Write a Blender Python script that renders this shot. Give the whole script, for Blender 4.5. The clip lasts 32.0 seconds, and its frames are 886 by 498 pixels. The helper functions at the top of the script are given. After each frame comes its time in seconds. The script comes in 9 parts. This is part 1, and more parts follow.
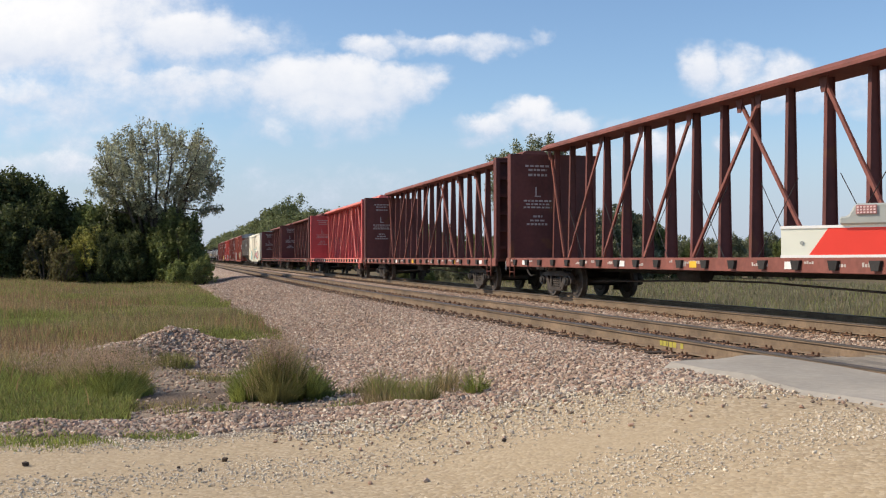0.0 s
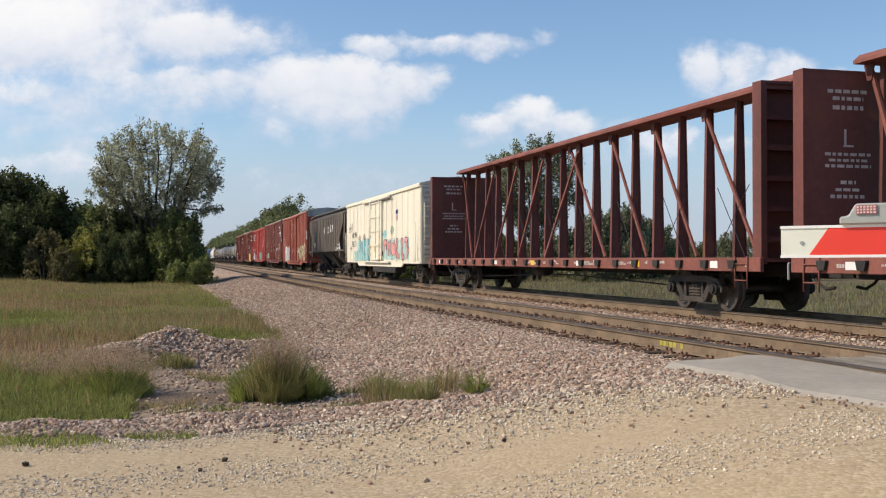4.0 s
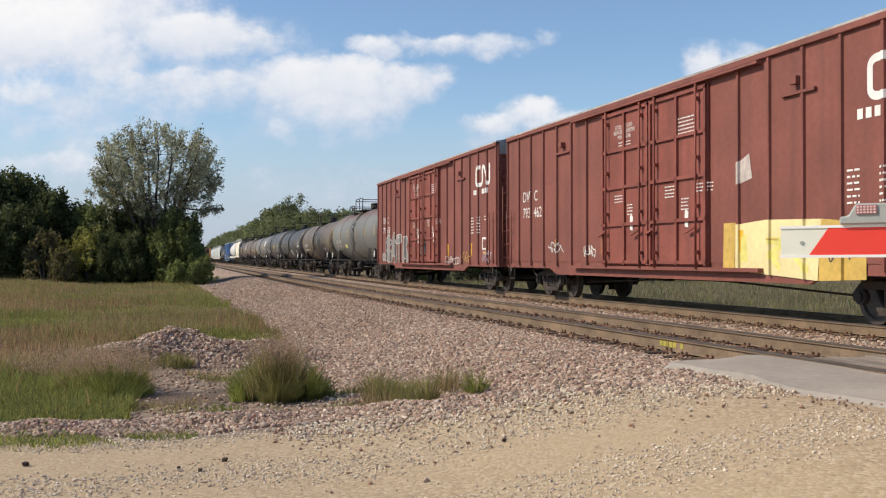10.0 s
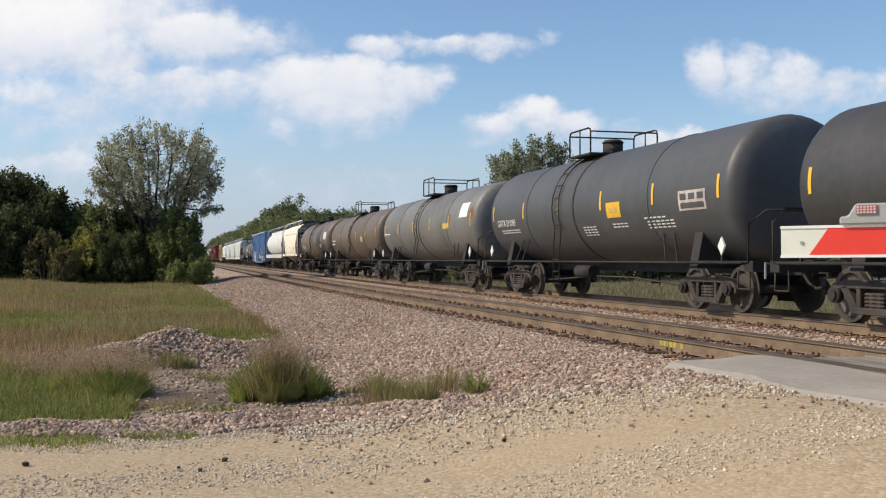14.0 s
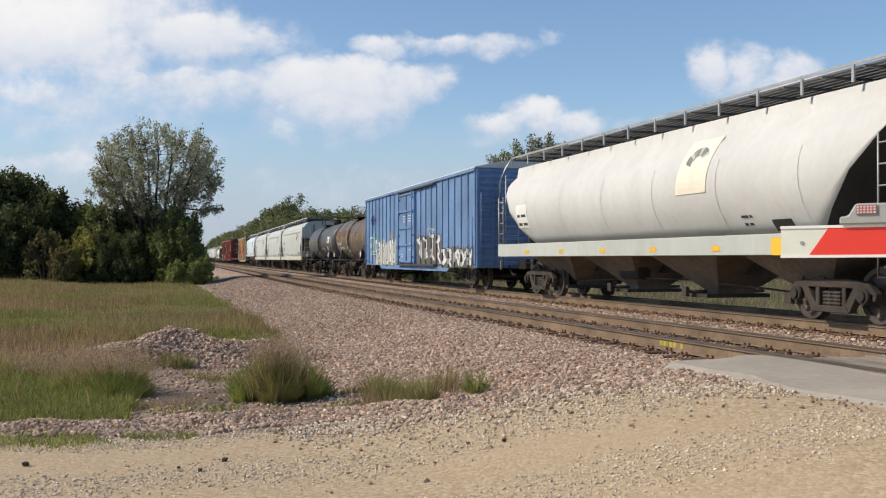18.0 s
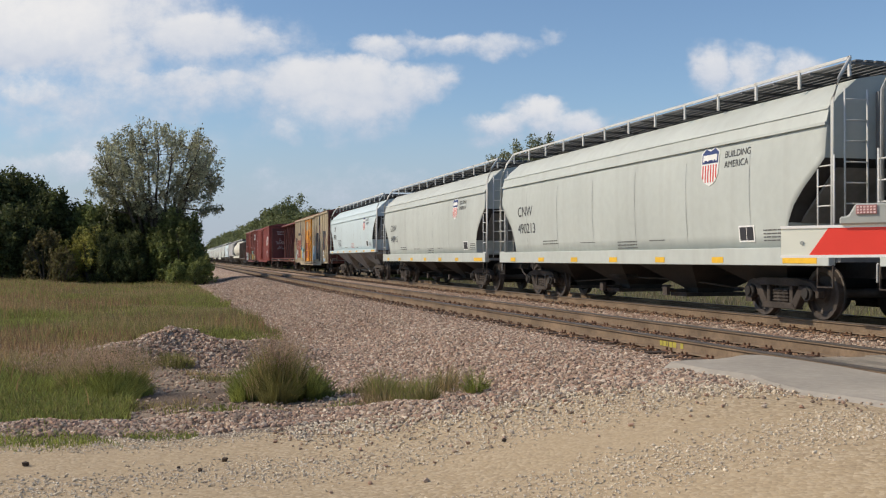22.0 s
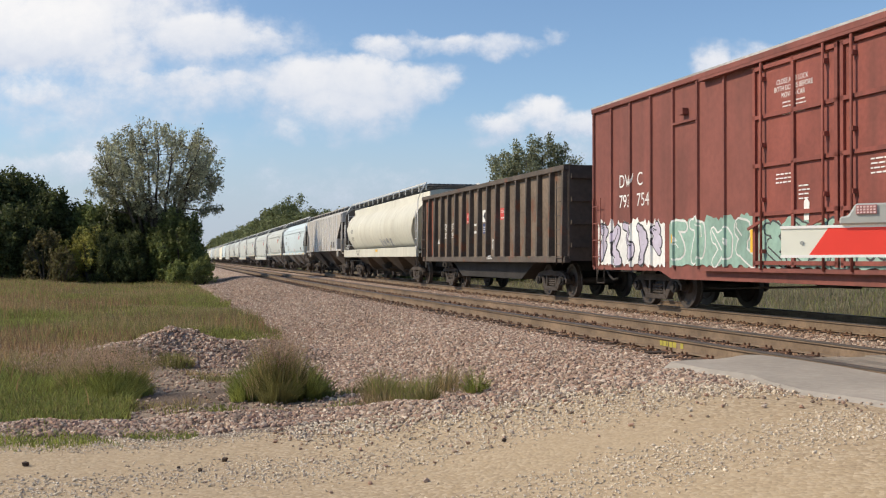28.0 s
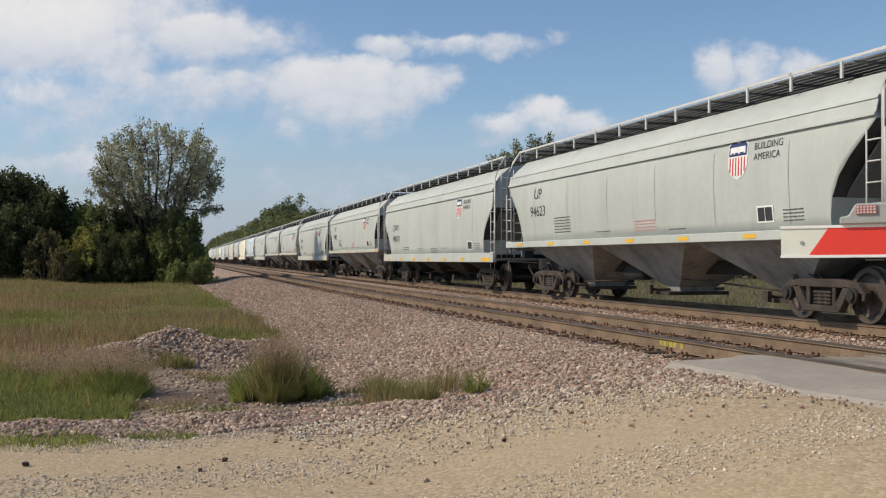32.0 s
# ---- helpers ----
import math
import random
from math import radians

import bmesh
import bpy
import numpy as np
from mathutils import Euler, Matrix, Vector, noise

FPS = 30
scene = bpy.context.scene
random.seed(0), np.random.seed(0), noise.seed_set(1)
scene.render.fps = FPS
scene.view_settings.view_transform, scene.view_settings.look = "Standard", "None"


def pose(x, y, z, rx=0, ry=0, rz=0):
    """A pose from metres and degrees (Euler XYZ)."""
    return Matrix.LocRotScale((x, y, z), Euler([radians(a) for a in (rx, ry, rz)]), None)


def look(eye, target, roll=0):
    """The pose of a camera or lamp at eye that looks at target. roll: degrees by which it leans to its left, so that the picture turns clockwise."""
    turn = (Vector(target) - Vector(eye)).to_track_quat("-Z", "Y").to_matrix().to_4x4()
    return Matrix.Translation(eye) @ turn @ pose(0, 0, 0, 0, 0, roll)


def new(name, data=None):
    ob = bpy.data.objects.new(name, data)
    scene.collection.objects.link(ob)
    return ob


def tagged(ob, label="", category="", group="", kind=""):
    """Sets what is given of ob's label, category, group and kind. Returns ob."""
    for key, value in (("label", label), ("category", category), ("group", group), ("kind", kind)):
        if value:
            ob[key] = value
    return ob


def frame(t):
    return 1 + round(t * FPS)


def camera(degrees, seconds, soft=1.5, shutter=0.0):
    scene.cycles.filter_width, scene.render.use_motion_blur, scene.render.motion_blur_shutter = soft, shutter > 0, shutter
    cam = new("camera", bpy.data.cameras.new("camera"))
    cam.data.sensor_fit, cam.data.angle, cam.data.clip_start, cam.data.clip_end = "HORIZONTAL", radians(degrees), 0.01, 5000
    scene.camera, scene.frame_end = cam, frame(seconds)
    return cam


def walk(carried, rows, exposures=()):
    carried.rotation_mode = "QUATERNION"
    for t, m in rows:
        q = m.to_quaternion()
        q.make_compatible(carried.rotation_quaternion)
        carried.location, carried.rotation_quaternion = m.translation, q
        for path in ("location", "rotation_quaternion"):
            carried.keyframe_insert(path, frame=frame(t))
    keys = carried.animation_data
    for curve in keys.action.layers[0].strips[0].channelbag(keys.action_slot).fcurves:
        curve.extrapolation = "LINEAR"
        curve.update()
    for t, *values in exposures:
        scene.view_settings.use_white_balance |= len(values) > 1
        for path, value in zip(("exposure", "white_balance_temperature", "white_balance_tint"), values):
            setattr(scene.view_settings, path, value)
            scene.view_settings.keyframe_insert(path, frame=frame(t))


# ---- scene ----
# The camera stands still beside a level crossing; x across the tracks, y along them, z up from the rail head.
SPEED = 21.46
cam = camera(45.82, 32.0, soft=1.15)
walk(cam, [(0.0, pose(0, 0, 1.06, 90.525, 0, -15.56)), (32.0, pose(0, 0, 1.06, 90.525, 0, -15.56))],
     exposures=[(0.0, 0.33), (3.5, 0.3), (5.5, 0.08), (6.1, 0.10), (7.0, 0.26), (9.0, 0.24), (13.0, 0.24), (19.0, 0.18), (21.0, 0.2), (22.0, 0.03), (25.5, 0.12), (28.0, 0.22), (29.5, 0.22), (31.0, 0.05), (32.0, -0.02)])

# ---- light ----
SUN_AZ = radians(-78)          # from +y towards +x
SUN_EL = radians(40)
world = bpy.data.worlds.new("world")
scene.world = world
world.use_nodes = True
wn = world.node_tree
sky = wn.nodes.new("ShaderNodeTexSky")
sky.sky_type = "NISHITA"
sky.sun_disc = False
sky.sun_elevation = SUN_EL
sky.sun_rotation = SUN_AZ
sky.air_density, sky.dust_density, sky.ozone_density = 1.0, 0.5, 4.0
wn.links.new(sky.outputs[0], wn.nodes["Background"].inputs[0])
wn.nodes["Background"].inputs[1].default_value = 0.118
sun = new("sun", bpy.data.lights.new("sun", "SUN"))
sun.data.energy, sun.data.angle, sun.data.color = 3.65, radians(0.6), (1.0, 0.85, 0.66)
toward = Vector((math.sin(SUN_AZ) * math.cos(SUN_EL), math.cos(SUN_AZ) * math.cos(SUN_EL), math.sin(SUN_EL)))
sun.matrix_world = look(toward * 300, (0, 0, 0))

# ---- materials ----
MATS = {}


def material(name, col, rough=0.6, metal=0.0, var=0.2, size=1.0, streak=0.0, grime=(0.03, 0.025, 0.02), rust=0.0, bump=0.0, island=0.0, through_leaf=0.0, spec=0.5):
    """A worn surface: two scales of mottling, optional rain streaks and rust, fine relief."""
    if name in MATS:
        return MATS[name]
    m = bpy.data.materials.new(name)
    m.use_nodes = True
    nt = m.node_tree
    N, Lk = nt.nodes, nt.links
    bs = N["Principled BSDF"]
    bs.inputs["Roughness"].default_value = rough
    bs.inputs["Metallic"].default_value = metal
    bs.inputs["Specular IOR Level"].default_value = spec
    tc = N.new("ShaderNodeTexCoord")
    oi = N.new("ShaderNodeObjectInfo")
    add = N.new("ShaderNodeVectorMath")
    add.operation = "MULTIPLY_ADD"
    Lk.new(oi.outputs["Random"], add.inputs[0])
    add.inputs[1].default_value = (37, 41, 13)
    Lk.new(tc.outputs["Object"], add.inputs[2])

    def noise_tex(scale, detail=4.0, stretch=None):
        n = N.new("ShaderNodeTexNoise")
        n.inputs["Scale"].default_value = scale
        n.inputs["Detail"].default_value = detail
        if stretch:
            mp = N.new("ShaderNodeMapping")
            mp.inputs["Scale"].default_value = stretch
            Lk.new(add.outputs[0], mp.inputs[0])
            Lk.new(mp.outputs[0], n.inputs["Vector"])
        else:
            Lk.new(add.outputs[0], n.inputs["Vector"])
        return n.outputs["Fac"]

    def ramp(src, a, b):
        r = N.new("ShaderNodeMapRange")
        r.inputs["From Min"].default_value, r.inputs["From Max"].default_value = a, b
        Lk.new(src, r.inputs["Value"])
        return r.outputs[0]

    def mix(fac, a, b, kind="MIX"):
        x = N.new("ShaderNodeMix")
        x.data_type, x.blend_type = "RGBA", kind
        for sock, val in ((x.inputs[0], fac), (x.inputs[6], a), (x.inputs[7], b)):
            if isinstance(val, (int, float)):
                sock.default_value = val
            elif isinstance(val, tuple):
                sock.default_value = (*val[:3], 1)
            else:
                Lk.new(val, sock)
        return x.outputs[2]

    lo = tuple(c * (1 - var) for c in col)
    hi = tuple(min(1, c * (1 + var)) for c in col)
    out = mix(ramp(noise_tex(0.7 * size), 0.3, 0.7), lo, hi)
    fine = noise_tex(9.0 * size, 6.0)
    out = mix(ramp(fine, 0.35, 0.75), out, mix(1.0, out, (1 - var, 1 - var, 1 - var), "MULTIPLY"))
    if streak:
        s = ramp(noise_tex(1.0, 3.0, (2.2, 2.2, 0.16)), 0.48, 0.72)
        k = N.new("ShaderNodeMath")
        k.operation = "MULTIPLY"
        Lk.new(s, k.inputs[0])
        k.inputs[1].default_value = streak
        out = mix(k.outputs[0], out, grime)
    if rust:
        s = ramp(noise_tex(1.6, 7.0), 0.66 - 0.12 * rust, 0.72)
        out = mix(s, out, (0.16, 0.06, 0.03))
    if island:
        g = N.new("ShaderNodeNewGeometry")
        v = ramp(g.outputs["Random Per Island"], 0, 1)
        out = mix(v, mix(1.0, out, (1 - island, 1 - island, 1 - island), "MULTIPLY"), mix(1.0, out, (1 + island, 1 + island, 1 + island * 0.8), "MULTIPLY"))
    Lk.new(out, bs.inputs["Base Color"])
    if bump:
        b = N.new("ShaderNodeBump")
        b.inputs["Strength"].default_value = bump
        b.inputs["Distance"].default_value = 0.02
        Lk.new(fine, b.inputs["Height"])
        Lk.new(b.outputs[0], bs.inputs["Normal"])
    if through_leaf:
        tr = N.new("ShaderNodeBsdfTranslucent")
        Lk.new(out, tr.inputs[0])
        ms = N.new("ShaderNodeMixShader")
        ms.inputs[0].default_value = through_leaf
        Lk.new(bs.outputs[0], ms.inputs[1])
        Lk.new(tr.outputs[0], ms.inputs[2])
        Lk.new(ms.outputs[0], N["Material Output"].inputs[0])
    MATS[name] = m
    return m


def rusty_top(m, above, fade_h, col=(0.15, 0.078, 0.05)):
    """Rust that has spread over the upper shell, feathered by noise."""
    N, Lk = m.node_tree.nodes, m.node_tree.links
    bs = N["Principled BSDF"]
    old = bs.inputs["Base Color"].links[0].from_socket
    tc, sp, no = N.new("ShaderNodeTexCoord"), N.new("ShaderNodeSeparateXYZ"), N.new("ShaderNodeTexNoise")
    Lk.new(tc.outputs["Object"], sp.inputs[0])
    Lk.new(tc.outputs["Object"], no.inputs["Vector"])
    no.inputs["Scale"].default_value, no.inputs["Detail"].default_value = 1.4, 7.0
    ad = N.new("ShaderNodeMath")
    ad.operation = "MULTIPLY_ADD"
    Lk.new(no.outputs["Fac"], ad.inputs[0])
    ad.inputs[1].default_value = 1.1
    Lk.new(sp.outputs[2], ad.inputs[2])
    mr, mx = N.new("ShaderNodeMapRange"), N.new("ShaderNodeMix")
    mr.interpolation_type = "SMOOTHSTEP"
    mr.inputs["From Min"].default_value, mr.inputs["From Max"].default_value, mr.inputs["To Max"].default_value = above + 0.5, above + 0.5 + fade_h, 0.85
    Lk.new(ad.outputs[0], mr.inputs["Value"])
    mx.data_type = "RGBA"
    Lk.new(mr.outputs[0], mx.inputs[0])
    Lk.new(old, mx.inputs[6])
    mx.inputs[7].default_value = (*col, 1)
    Lk.new(mx.outputs[2], bs.inputs["Base Color"])
    return m


def stony(name, cols, scale, rel=0.5, rough=0.9, patch=None):
    """Loose stones: cells in several colours with relief, over a slow mottling."""
    m = bpy.data.materials.new(name)
    m.use_nodes = True
    N, Lk = m.node_tree.nodes, m.node_tree.links
    bs = N["Principled BSDF"]
    bs.inputs["Roughness"].default_value = rough
    bs.inputs["Specular IOR Level"].default_value = 0.2
    tc = N.new("ShaderNodeTexCoord")
    vo = N.new("ShaderNodeTexVoronoi")
    vo.inputs["Scale"].default_value = scale
    Lk.new(tc.outputs["Object"], vo.inputs["Vector"])
    sep = N.new("ShaderNodeSeparateColor")
    Lk.new(vo.outputs["Color"], sep.inputs[0])
    cr = N.new("ShaderNodeValToRGB")
    cr.color_ramp.interpolation = "LINEAR"
    els = cr.color_ramp.elements
    while len(els) < len(cols):
        els.new(0.5)
    for i, c in enumerate(cols):
        els[i].position = i / (len(cols) - 1)
        els[i].color = (*c, 1)
    Lk.new(sep.outputs[0], cr.inputs[0])
    no = N.new("ShaderNodeTexNoise")
    no.inputs["Scale"].default_value = 0.45
    no.inputs["Detail"].default_value = 6
    Lk.new(tc.outputs["Object"], no.inputs["Vector"])
    mr = N.new("ShaderNodeMapRange")
    mr.inputs["From Min"].default_value, mr.inputs["From Max"].default_value = 0.35, 0.68
    Lk.new(no.outputs["Fac"], mr.inputs["Value"])
    mx = N.new("ShaderNodeMix")
    mx.data_type, mx.blend_type = "RGBA", "MIX" if patch else "MULTIPLY"
    mul = N.new("ShaderNodeMath")
    mul.operation = "MULTIPLY"
    mul.inputs[1].default_value = 0.75 if patch else 0.25
    Lk.new(mr.outputs[0], mul.inputs[0])
    Lk.new(mul.outputs[0], mx.inputs[0])
    Lk.new(cr.outputs[0], mx.inputs[6])
    mx.inputs[7].default_value = (*(patch or (0.5, 0.48, 0.45)), 1)
    Lk.new(mx.outputs[2], bs.inputs["Base Color"])
    bp = N.new("ShaderNodeBump")
    bp.inputs["Strength"].default_value = rel
    bp.inputs["Distance"].default_value = 0.03
    bp.invert = True
    Lk.new(vo.outputs["Distance"], bp.inputs["Height"])
    Lk.new(bp.outputs[0], bs.inputs["Normal"])
    MATS[name] = m
    return m


# ---- mesh helpers ----
class Geo:
    """Collects faces for one mesh."""

    def __init__(self):
        self.v, self.f, self.s = [], [], []

    def face(self, idx, smooth=False):
        self.f.append(tuple(idx))
        self.s.append(smooth)

    def box(self, x0, x1, y0, y1, z0, z1):
        b = len(self.v)
        self.v += [(x, y, z) for z in (z0, z1) for x, y in ((x0, y0), (x1, y0), (x1, y1), (x0, y1))]
        for q in ((3, 2, 1, 0), (4, 5, 6, 7), (0, 1, 5, 4), (1, 2, 6, 5), (2, 3, 7, 6), (3, 0, 4, 7)):
            self.face([b + i for i in q])
        return self

    def tube(self, pts, radii, n=8, caps=True, squash=1.0):
        pts = [Vector(p) for p in pts]
        rings = []
        for i, p in enumerate(pts):
            d = (pts[min(i + 1, len(pts) - 1)] - pts[max(i - 1, 0)]).normalized()
            a = d.cross(Vector((0, 0, 1)) if abs(d.z) < 0.9 else Vector((1, 0, 0))).normalized()
            c = d.cross(a)
            r = radii[i] if isinstance(radii, (list, tuple)) else radii
            b = len(self.v)
            for k in range(n):
                t = 2 * math.pi * (k + 0.5) / n
                self.v.append(tuple(p + a * (math.cos(t) * r) + c * (math.sin(t) * r * squash)))
            rings.append(b)
        for b0, b1 in zip(rings, rings[1:]):
            for k in range(n):
                j = (k + 1) % n
                self.face((b0 + k, b0 + j, b1 + j, b1 + k), n > 5)
        if caps:
            self.face([rings[0] + k for k in reversed(range(n))])
            self.face([rings[-1] + k for k in range(n)])
        return self

    def beam(self, p, q, w, h):
        """A square bar from p to q, w wide across x, h deep."""
        p, q = Vector(p), Vector(q)
        d = (q - p).normalized()
        side = Vector((1, 0, 0)) if abs(d.x) < 0.9 else Vector((0, 1, 0))
        up = d.cross(side).normalized()
        side = up.cross(d).normalized()
        b = len(self.v)
        for o in (p, q):
            for sx, sy in ((-1, -1), (1, -1), (1, 1), (-1, 1)):
                self.v.append(tuple(o + side * (sx * w / 2) + up * (sy * h / 2)))
        for k in ((3, 2, 1, 0), (4, 5, 6, 7), (0, 1, 5, 4), (1, 2, 6, 5), (2, 3, 7, 6), (3, 0, 4, 7)):
            self.face([b + i for i in k])
        return self

    def prism(self, poly, axis, a, b):
        """A polygon pushed along an axis; poly in the other two axes, in order x, y, z."""
        base = len(self.v)
        n = len(poly)
        for t in (a, b):
            for u, w in poly:
                self.v.append((t, u, w) if axis == 0 else (u, t, w) if axis == 1 else (u, w, t))
        self.face([base + i for i in range(n)])
        self.face([base + n + i for i in reversed(range(n))])
        for i in range(n):
            j = (i + 1) % n
            self.face((base + j, base + i, base + n + i, base + n + j))
        return self

    def loft(self, rings, smooth=False, close=True, caps=True):
        bases = []
        for r in rings:
            bases.append(len(self.v))
            self.v += [tuple(p) for p in r]
        n = len(rings[0])
        for b0, b1 in zip(bases, bases[1:]):
            for k in range(n if close else n - 1):
                j = (k + 1) % n
                self.face((b0 + k, b0 + j, b1 + j, b1 + k), smooth)
        if caps:
            self.face([bases[0] + k for k in reversed(range(n))])
            self.face([bases[-1] + k for k in range(n)])
        return self

    def mesh(self, name, mat, bev=0.0):
        me = bpy.data.meshes.new(name)
        me.from_pydata(self.v, [], self.f)
        me.polygons.foreach_set("use_smooth", self.s)
        bm = bmesh.new()
        bm.from_mesh(me)
        bmesh.ops.recalc_face_normals(bm, faces=bm.faces)
        if bev:
            bmesh.ops.bevel(bm, geom=bm.edges[:], offset=bev, segments=1, affect="EDGES", clamp_overlap=True)
        bm.to_mesh(me)
        bm.free()
        me.materials.append(mat)
        return me


CACHE = {}


def shared(key, make, mat, bev=0.0):
    """One mesh for all alike pieces; make(geo) fills it."""
    k = (key, mat.name)
    if k not in CACHE:
        g = Geo()
        make(g)
        CACHE[k] = g.mesh(str(key[0]) if isinstance(key, tuple) else key, mat, bev)
    return CACHE[k]


def put(name, mesh, parent=None, at=(0, 0, 0), label="", turn=0.0):
    ob = new(name, mesh)
    ob.parent = parent
    ob.location = at
    if turn:
        ob.rotation_euler = (0, 0, turn)
    return tagged(ob, label)


def part(name, geo, mat, parent, label="", bev=0.0):
    return put(name, geo.mesh(name, mat, bev), parent, label=label)


def cloud_mesh(name, verts, faces, mat, smooth=False):
    """A large mesh from arrays."""
    me = bpy.data.meshes.new(name)
    k = faces.shape[1]
    me.vertices.add(len(verts))
    me.vertices.foreach_set("co", verts.astype(np.float32).ravel())
    me.loops.add(faces.size)
    me.loops.foreach_set("vertex_index", faces.astype(np.int32).ravel())
    me.polygons.add(len(faces))
    me.polygons.foreach_set("loop_start", np.arange(0, faces.size, k, dtype=np.int32))
    me.polygons.foreach_set("use_smooth", np.full(len(faces), smooth))
    me.update(calc_edges=True)
    me.materials.append(mat)
    return me


def sway(y):
    """How far the tracks bend to the east, y metres along."""
    return 0.025 * 6.0 * np.logaddexp(0, (np.asarray(y, float) - 40.0) / 6.0)


def step(x, a, b):
    t = np.clip((x - a) / (b - a), 0, 1)
    return t * t * (3 - 2 * t)


NEAR_TRACK, FAR_TRACK = 7.48, 11.9

# ---- ground ----
PINK = [(0.265, 0.182, 0.133), (0.408, 0.276, 0.202), (0.173, 0.133, 0.101), (0.490, 0.374, 0.276), (0.337, 0.217, 0.161), (0.63, 0.53, 0.42), (0.245, 0.187, 0.143)]
TAN = [(0.377, 0.286, 0.175), (0.469, 0.364, 0.230), (0.306, 0.236, 0.152), (0.551, 0.453, 0.313), (0.418, 0.325, 0.212)]
ballast_mat = stony("ballast", PINK, 17.0, 0.9)
road_mat = stony("road_gravel", TAN, 34.0, 0.22, patch=(0.46, 0.36, 0.23))
soil_mat = stony("field_soil", [(0.15, 0.12, 0.07), (0.20, 0.15, 0.085), (0.12, 0.11, 0.05), (0.19, 0.13, 0.08)], 9.0, 0.3)
dark_soil_mat = stony("dark_soil", [(0.15, 0.112, 0.08), (0.20, 0.15, 0.11), (0.11, 0.083, 0.06), (0.24, 0.185, 0.14)], 60.0, 0.5)
bare_mat = stony("bare_ground", [(0.29, 0.23, 0.17), (0.36, 0.29, 0.21), (0.22, 0.175, 0.13), (0.34, 0.265, 0.20)], 48.0, 0.5)
ROAD_EDGE = 9.5


def wob(x, y, s=1.0):
    return (np.sin(x * 1.7 * s + 2 * np.sin(y * 0.9 * s)) + np.sin(y * 1.3 * s + 1.7 * np.sin(x * 1.1 * s + 1)) + 0.6 * np.sin(x * 4.1 * s + y * 3.3 * s)) / 2.6


def relief(x, y):
    """The height of the ground."""
    x, y = np.asarray(x, float), np.asarray(y, float)
    r = x - sway(y)
    low = -0.62 + 0.05 * wob(x, y, 0.4)
    near = low + (-0.2 - low) * step(r, 2.5, 5.6)
    far = near + (-0.85 - near) * step(r, 14.3, 17.5)
    far = far + 0.25 * step(r, 20, 34)
    road = -0.5 + 0.02 * wob(x, y, 0.6) + 0.44 * step(x, 1.0, 5.1)
    road = np.where(x > 14.2, road - 0.8 * step(x, 14.2, 20), road)
    k = step(y + 0.25 * wob(x, y), ROAD_EDGE, ROAD_EDGE + 1.0)
    z = road + (far - road) * k
    ridge = 0.2 * np.exp(-((y - 10.35 - 0.12 * (x - 1) - 0.15 * wob(x, y, 0.8)) / 0.42) ** 2) * step(-x, -3.6, -2.2) * (0.75 + 0.25 * wob(x, y, 2.0))
    pile = (0.46 * np.exp(-(((x - 0.55) / 0.75) ** 2 + ((y - 17.6) / 0.7) ** 2) ** 1.2) + 0.42 * np.exp(-(((x + 0.45) / 0.8) ** 2 + ((y - 17.2) / 0.8) ** 2)) + 0.33 * np.exp(-(((x - 1.9) / 1.0) ** 2 + ((y - 17.5) / 0.6) ** 2))) * (0.85 + 0.15 * wob(x, y, 3.0))
    swell = 0.25 * step(y, 40, 75) * step(-r, 2, 9)
    return z + ridge + pile + swell


def zone(x, y):
    """0 field, 1 ballast, 2 road, 3 bare, 4 darker soil."""
    r = x - sway(y)
    w = wob(x, y, 1.3)
    ball = (r > 2.75 + 0.25 * w) & (r < 16.6)
    ridge = np.abs(y - 10.35 - 0.12 * (x - 1)) < 0.62 + 0.12 * w
    pile = (((x - 1.0) / 2.2) ** 2 + ((y - 17.6) / 1.1) ** 2) < 1
    bare = (x > -0.5 + 0.5 * w) & (y < 16.8 + 0.8 * w) & (x < 4)
    road = (y < ROAD_EDGE + 0.25 * w) & (r < 40)
    spread = (x > 2.6 + 0.3 * w) & (y > 9.25 - 0.25 * (x - 2.6) + 0.12 * w) & (x < 16.6)
    z = np.zeros(x.shape, int)
    z[bare] = 3
    # band of darker brown soil between the grass clumps
    z[(np.abs(y - 13.1 - 0.25 * w) < 0.62) & (x > -0.7 + 0.2 * w) & (x < 1.15 + 0.3 * w)] = 4
    z[road] = 2
    z[ball & (y > ROAD_EDGE + 0.2 * w)] = 1
    z[spread] = 1
    z[(ridge & (x < 3.5)) | pile] = 1
    return z


def axis(lo, hi, fine, far_lo, far_hi):
    a = list(np.arange(lo, hi, fine))
    d, p = fine * 1.4, a[-1]
    while p < far_hi:
        p += d
        d *= 1.16
        a.append(p)
    d, p = fine * 1.4, a[0]
    while p > far_lo:
        p -= d
        d *= 1.16
        a.insert(0, p)
    return np.array(a)


gx, gy = axis(-9, 18, 0.14, -3500, 3500), axis(5, 40, 0.16, -3500, 4000)
GX, GY = np.meshgrid(gx, gy)
GZ = relief(GX, GY)
nx, ny = len(gx), len(gy)
ii = (np.arange(ny - 1)[:, None] * nx + np.arange(nx - 1)[None, :]).ravel()
gm = cloud_mesh("ground", np.stack([GX.ravel(), GY.ravel(), GZ.ravel()], 1), np.stack([ii, ii + 1, ii + nx + 1, ii + nx], 1), soil_mat, True)
for m in (ballast_mat, road_mat, bare_mat, dark_soil_mat):
    gm.materials.append(m)
cx, cy = (GX[:-1, :-1] + GX[1:, 1:]) / 2, (GY[:-1, :-1] + GY[1:, 1:]) / 2
